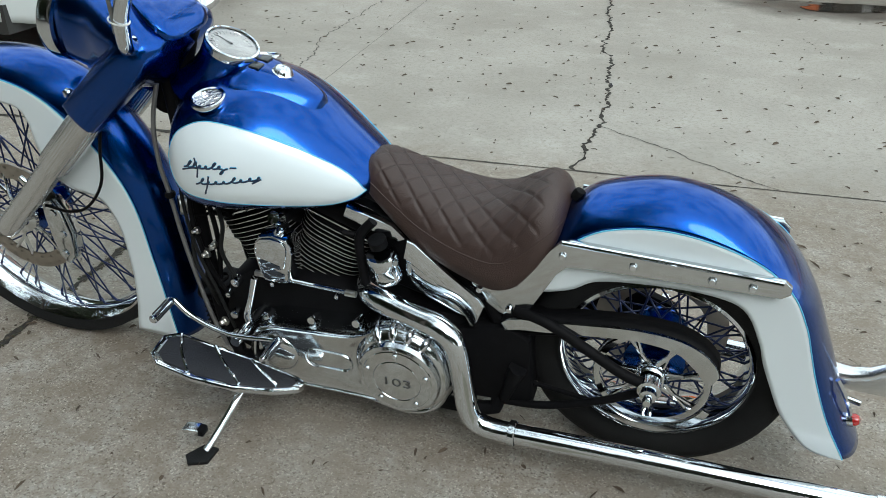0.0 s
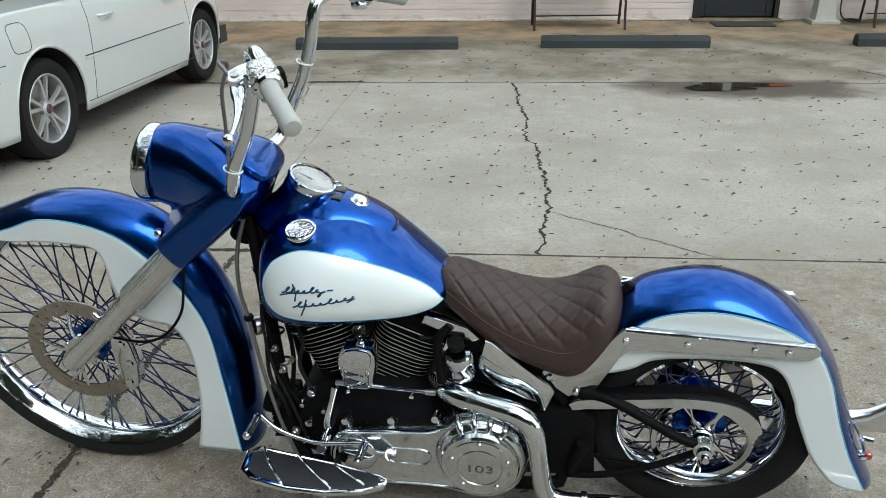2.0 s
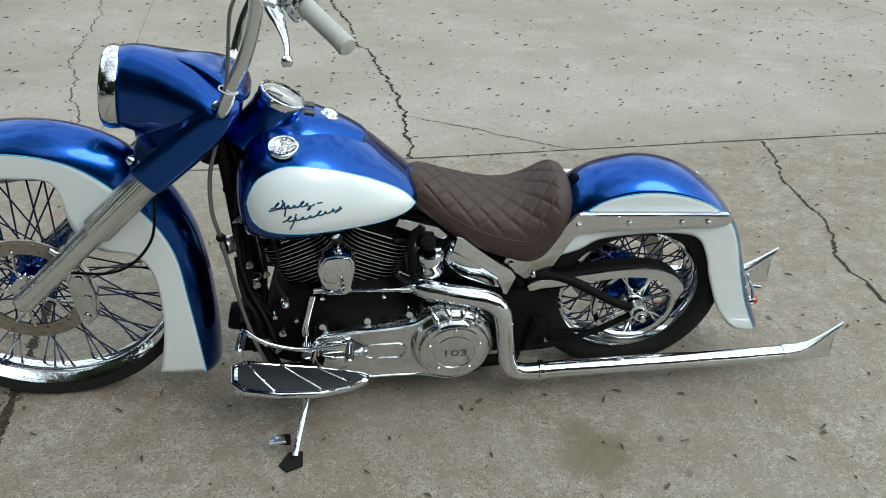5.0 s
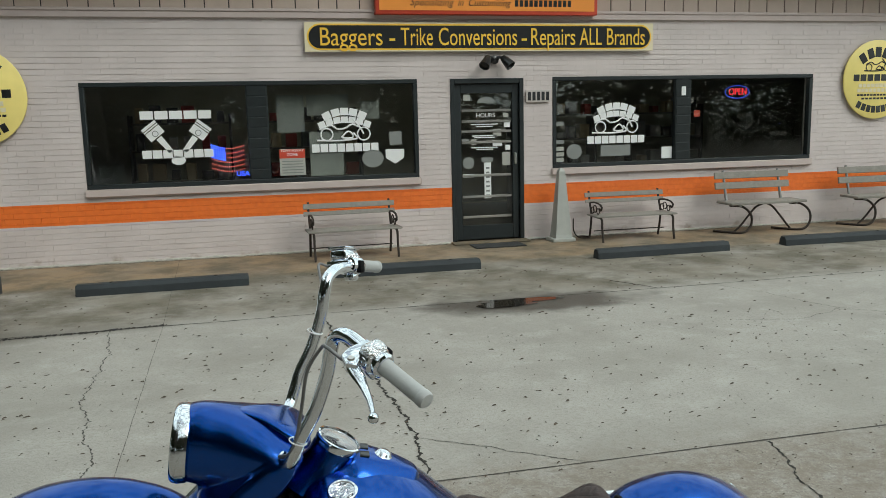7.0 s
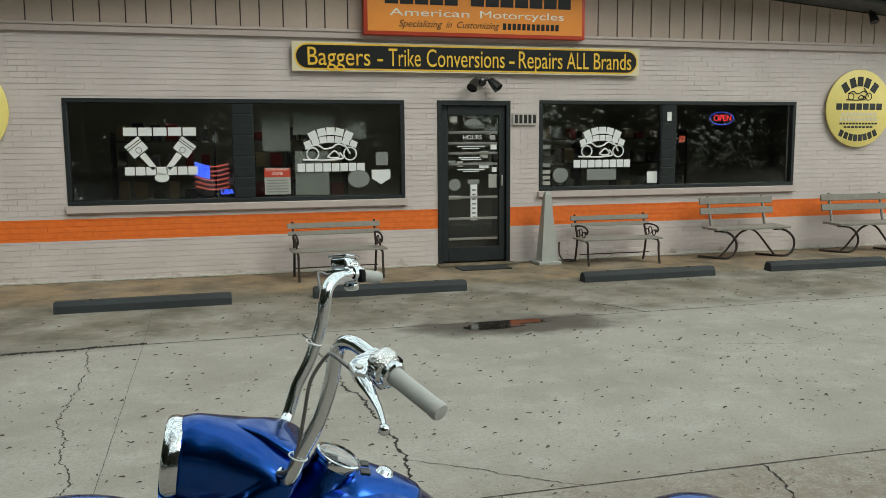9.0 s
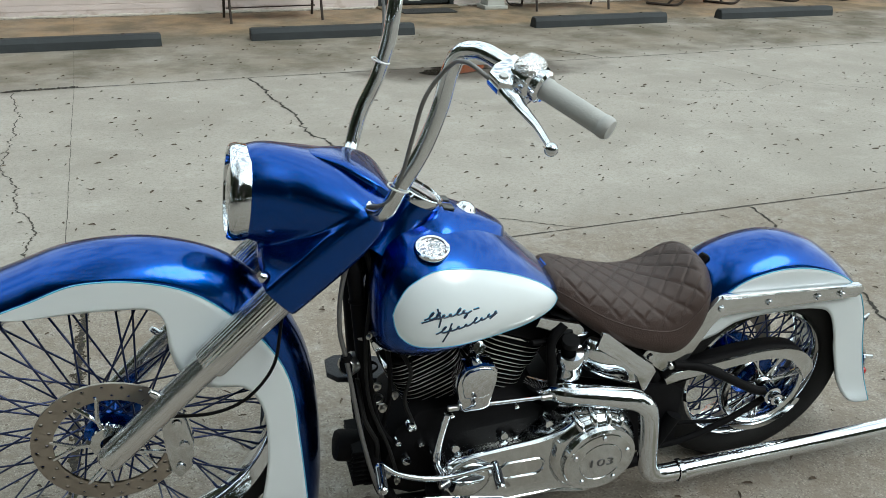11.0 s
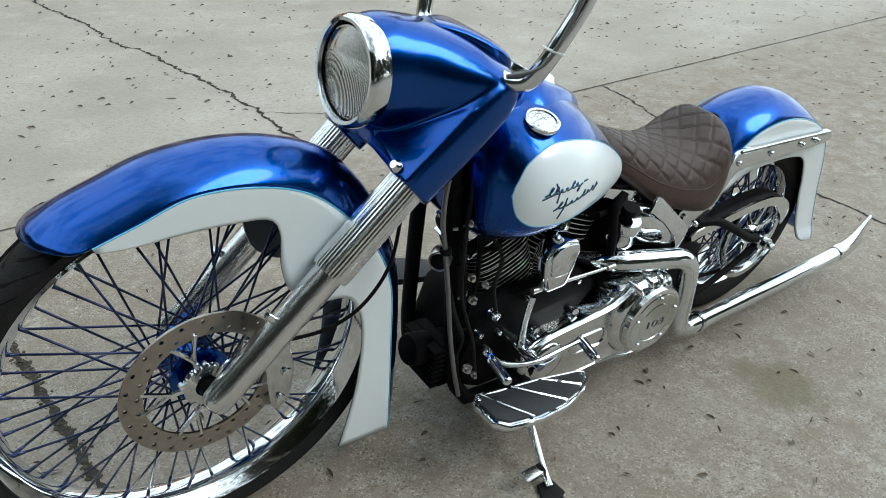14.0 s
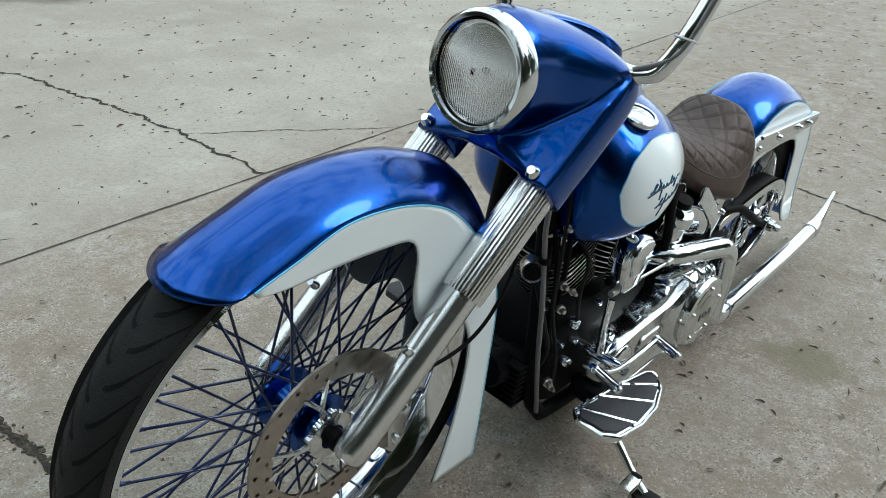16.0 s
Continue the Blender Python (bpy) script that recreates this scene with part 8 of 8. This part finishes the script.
def car_wheel(x, y, side):
    w = empty("wheel")
    w.parent = car
    w.location = (x, y, WR)
    if side > 0:
        w.rotation_euler = (0, 0, math.pi)
    ax = (0, -1, 0)
    b = B()
    turned(b, [(0.215, -0.005), (0.235, 0.008), (0.27, 0.014), (0.300, 0.008), (0.315, -0.02), (WR, -0.06), (WR, -0.15), (0.30, -0.20), (0.22, -0.20)], (0, 0.0, 0), ax, 56, closed=True)
    part("tyre", b, RUBBER, w, "black tyre", angle=50)
    b = B()
    turned(b, [(0.222, -0.004), (0.215, 0.002), (0.205, -0.006), (0.200, -0.06), (0.195, -0.18), (0.222, -0.19)], (0, 0, 0), ax, 56, closed=True)
    part("rim", b, ALLOY, w, "silver alloy rim")
    b = B()
    turned(b, [(0.0, -0.09), (0.15, -0.09), (0.15, -0.10), (0.0, -0.10)], (0, 0, 0), ax, 30)
    part("brake_disc", b, DISC, w)
    for k in range(5):
        for da in (-0.17, 0.17):
            a = 2 * math.pi * k / 5 + math.pi / 2 + da
            a2 = 2 * math.pi * k / 5 + math.pi / 2 + da * 1.25
            b = B()
            rings = []
            for r, hw, aa, yy in ((0.045, 0.016, a - da * 0.4, 0.022), (0.10, 0.0115, a, 0.016), (0.16, 0.0115, (a + a2) / 2, 0.012), (0.207, 0.016, a2, 0.014)):
                c_, s_ = math.cos(aa), math.sin(aa)
                rings.append([(r * c_ - q * hw * s_, yy + d_, r * s_ + q * hw * c_) for q, d_ in ((-1, 0.02), (-0.8, 0.0), (0.8, 0.0), (1, 0.02))])
            loft(b, rings)
            part("wheel_spoke", b, ALLOY, w, "twin silver spoke")
    b = B()
    turned(b, [(0.0, -0.008), (0.03, -0.010), (0.036, -0.014), (0.05, -0.02), (0.055, -0.05), (0.0, -0.05)], (0, 0, 0), ax, 28)
    part("hub", b, ALLOY, w)
    b = B()
    turned(b, [(0.0, 0.0), (0.026, -0.001), (0.031, -0.005), (0.031, -0.012), (0.0, -0.012)], (0, 0, 0), ax, 24)
    part("centre_cap", b, mat("dark_red_cap", (0.05, 0.010, 0.014), 0.3, coat=1.0), w, "dark red centre cap")
    return w


for c in (0.0, WB):
    car_wheel(c, 0.035, -1)
    car_wheel(c, WIDTH - 0.035, 1)


def seam(name, pts, r=0.003, m_=None):
    b = B()
    tube(b, [(x, flank(x, z) - 0.0055, z) for x, z in pts], r, 6)
    return part(name, b, m_ or TRIMC, car)


seam("door_seam", [(0.60 - 0.10 * (0.93 - z) / 0.6 + (0.10 * max(0, 0.5 - z)), z) for z in (0.93 - 0.06 * k for k in range(12))])
seam("door_seam", [(2.18 - 0.12 * (z - 0.3), z) for z in (0.90 - 0.06 * k for k in range(11))])
seam("sill_seam", [(0.42 + 0.06 * k, 0.272 - 0.0006 * k) for k in range(31)], 0.003)
seam("side_moulding", [(0.44 + 0.05 * k, 0.555) for k in range(5)], 0.006, CARW)
seam("moulding_line", [(0.44 + 0.05 * k, 0.572) for k in range(33)], 0.004)
seam("moulding_line", [(-0.98 + 0.05 * k, 0.575) for k in range(11)], 0.004)
seam("bumper_seam", [(-1.0 + 0.05 * k, 0.66 + 0.0 * k) for k in range(13)], 0.003)
seam("fuel_door", [(-0.20 + 0.095 * np.sign(math.cos(a)) * abs(math.cos(a)) ** 0.5, 0.785 - 0.085 * np.sign(math.sin(a)) * abs(math.sin(a)) ** 0.5) for a in (2 * math.pi * k / 40 for k in range(41))], 0.0028)
for c in (0.0, WB):
    seam("arch_lip", [(c + 0.392 * math.cos(a), 0.32 + 0.385 * math.sin(a)) for a in (math.pi * k / 28 for k in range(29))], 0.008, CARW)
for x in (0.80, 1.82):
    b = B()
    tube(b, [(x - 0.09, flank(x, 0.80) - 0.004, 0.80), (x - 0.06, flank(x, 0.8) - 0.035, 0.802), (x + 0.06, flank(x, 0.8) - 0.035, 0.802), (x + 0.09, flank(x, 0.80) - 0.004, 0.80)], 0.010, 8, steps=14)
    part("door_handle", b, CARW, car, "white door handle")

# ---------------- trees ----------------
BARK = mat("grey_bark", (0.12, 0.10, 0.085), 0.9, var=0.4, scale=9, bump=0.6, bscale=30)
LEAVES = mat("dark_evergreen_leaves", (0.065, 0.08, 0.038), 0.6, var=0.5, scale=3, var2=0.4, scale2=0.8)


def tree(name, m, height, spread, leaf_n, seed, label, leaf=3.2, low=True):
    r = random.Random(seed)
    t = empty(name, m)
    tagged(t, label, "tree", "trees around the lot")
    tips = []
    b = B()

    def limb(p, d, length, rad, level):
        pts, rr = [p], [rad]
        n = 5
        for k in range(n):
            wob = 0.06 if level == 0 else 0.15
            d = (d + Vector((r.gauss(0, wob), r.gauss(0, wob), r.gauss(0.03, wob * 0.6)))).normalized()
            p = p + d * (length / n)
            pts.append(p)
            rr.append(rad * (1 - 0.62 * (k + 1) / n))
            if level < 3 and k >= 1:
                for _ in range(2 if level < 2 else 3):
                    a = r.uniform(0, 6.28)
                    side = (d.orthogonal().normalized() * math.cos(a) + d.cross(d.orthogonal().normalized()) * math.sin(a))
                    limb(p, (d * 0.55 + side * spread).normalized(), length * r.uniform(0.42, 0.62), rr[-1] * 0.62, level + 1)
        tube(b, pts, rr, 7 if level < 2 else 4, caps=False)
        if level >= 2:
            tips.extend(pts[2:])
    limb(Vector((0, 0, -0.1)), Vector((0, 0, 1)), height * (0.55 if leaf_n < 5000 else 0.46), height * 0.017, 0)
    part("trunk", b, BARK, t, "grey branching trunk")
    if leaf_n:
        verts, faces = [], []
        for i in range(leaf_n):
            c = (r.choice(tips) if leaf_n < 5000 or i % 7 or not low else Vector((r.gauss(0, height * 0.13), r.gauss(0, height * 0.13), r.uniform(0.3, height * 0.32)))) + Vector((r.gauss(0, 0.22 if leaf_n < 5000 else 0.5), r.gauss(0, 0.22 if leaf_n < 5000 else 0.5), r.gauss(0, 0.2 if leaf_n < 5000 else 0.6)))
            u = Vector((r.gauss(0, 1), r.gauss(0, 1), r.gauss(0, 1))).normalized()
            v = u.orthogonal().normalized()
            sz = r.uniform(0.05, 0.11) * (1.0 if leaf_n < 5000 else leaf)
            k0 = len(verts)
            verts += [c - u * sz, c + v * sz * 0.45, c + u * sz, c - v * sz * 0.45]
            faces.append((k0, k0 + 1, k0 + 2, k0 + 3))
        me = bpy.data.meshes.new("crown")
        me.from_pydata([tuple(v) for v in verts], [], faces)
        me.materials.append(LEAVES)
        o = new("crown", me)
        o.parent = t
        tagged(o, "crown of small dark leaves", kind="stuff")
    return t


# Out of view; its twigs break up the sky reflected in the paint.
tree("oak_tree", Matrix.Translation((-7.0, -16.0, 0.12)) @ Matrix.Rotation(0.9, 4, "Z"), 19.0, 0.9, 4800, 51, "tall oak with bare twigs and sparse leaves at the lot's edge")
bare = tree("bare_tree", Matrix.Translation((-7.5, 19.0, 0.0)), 15.0, 0.75, 900, 31, "tall nearly bare winter tree with thin twigs")
for x, y, a in ((-12.0, 22.0, 2.1), (-3.6, 25.0, 4.0), (-16.0, 19.0, 5.2), (-2.0, -22.0, 0.8)):
    copy_thing(bare, Matrix.Translation((x, y, 0.0)) @ Matrix.Rotation(a, 4, "Z"))
leafy = tree("leafy_tree", Matrix.Translation((-5.0, -29.0, 0.12)), 20.0, 0.85, 24000, 32, "broad dark evergreen tree added round the lot")
# Unseen copies for reflections; those west of x = -17 also darken the wall's left.
for x, y, a in ((-15.0, -28.0, 1.0), (6.5, -34.0, 2.2), (17.0, -28.0, 3.3), (-24.0, -28.0, 4.4), (30.0, -33.0, 5.1), (0.5, -40.0, 0.4), (-11.0, -42.0, 1.9),
                (-17.5, -15.5, 5.7), (-19.0, -6.5, 3.9), (-20.0, 4.0, 2.5), (-27.0, -1.0, 0.9)):
    copy_thing(leafy, Matrix.Translation((x, y, 0.1)) @ Matrix.Rotation(a, 4, "Z"))
# Added out of view; the copy also dims the left of the shop wall.
shade = tree("shade_tree", Matrix.Translation((-13.0, -23.0, 0.12)), 22.0, 0.9, 24000, 41, "out-of-view oak with a lacy crown, added for reflections and shade", 1.7, False)
copy_thing(shade, Matrix.Translation((-16.5, -12.0, 0.12)) @ Matrix.Rotation(4.1, 4, "Z"))
copy_thing(leafy, Matrix.Translation((-8.2, 30.0, 0.0)) @ Matrix.Rotation(0.7, 4, "Z"))

# no piece lies deeper than thing, part and sub-part


def depth(ob):
    return 0 if ob.parent is None else 1 + depth(ob.parent)


for ob in sorted([o for o in bpy.data.objects if depth(o) > 2], key=depth):
    while depth(ob) > 2:
        m_, up = ob.parent.matrix_basis @ ob.matrix_basis, ob.parent.parent
        ob.parent = up
        ob.matrix_basis = m_
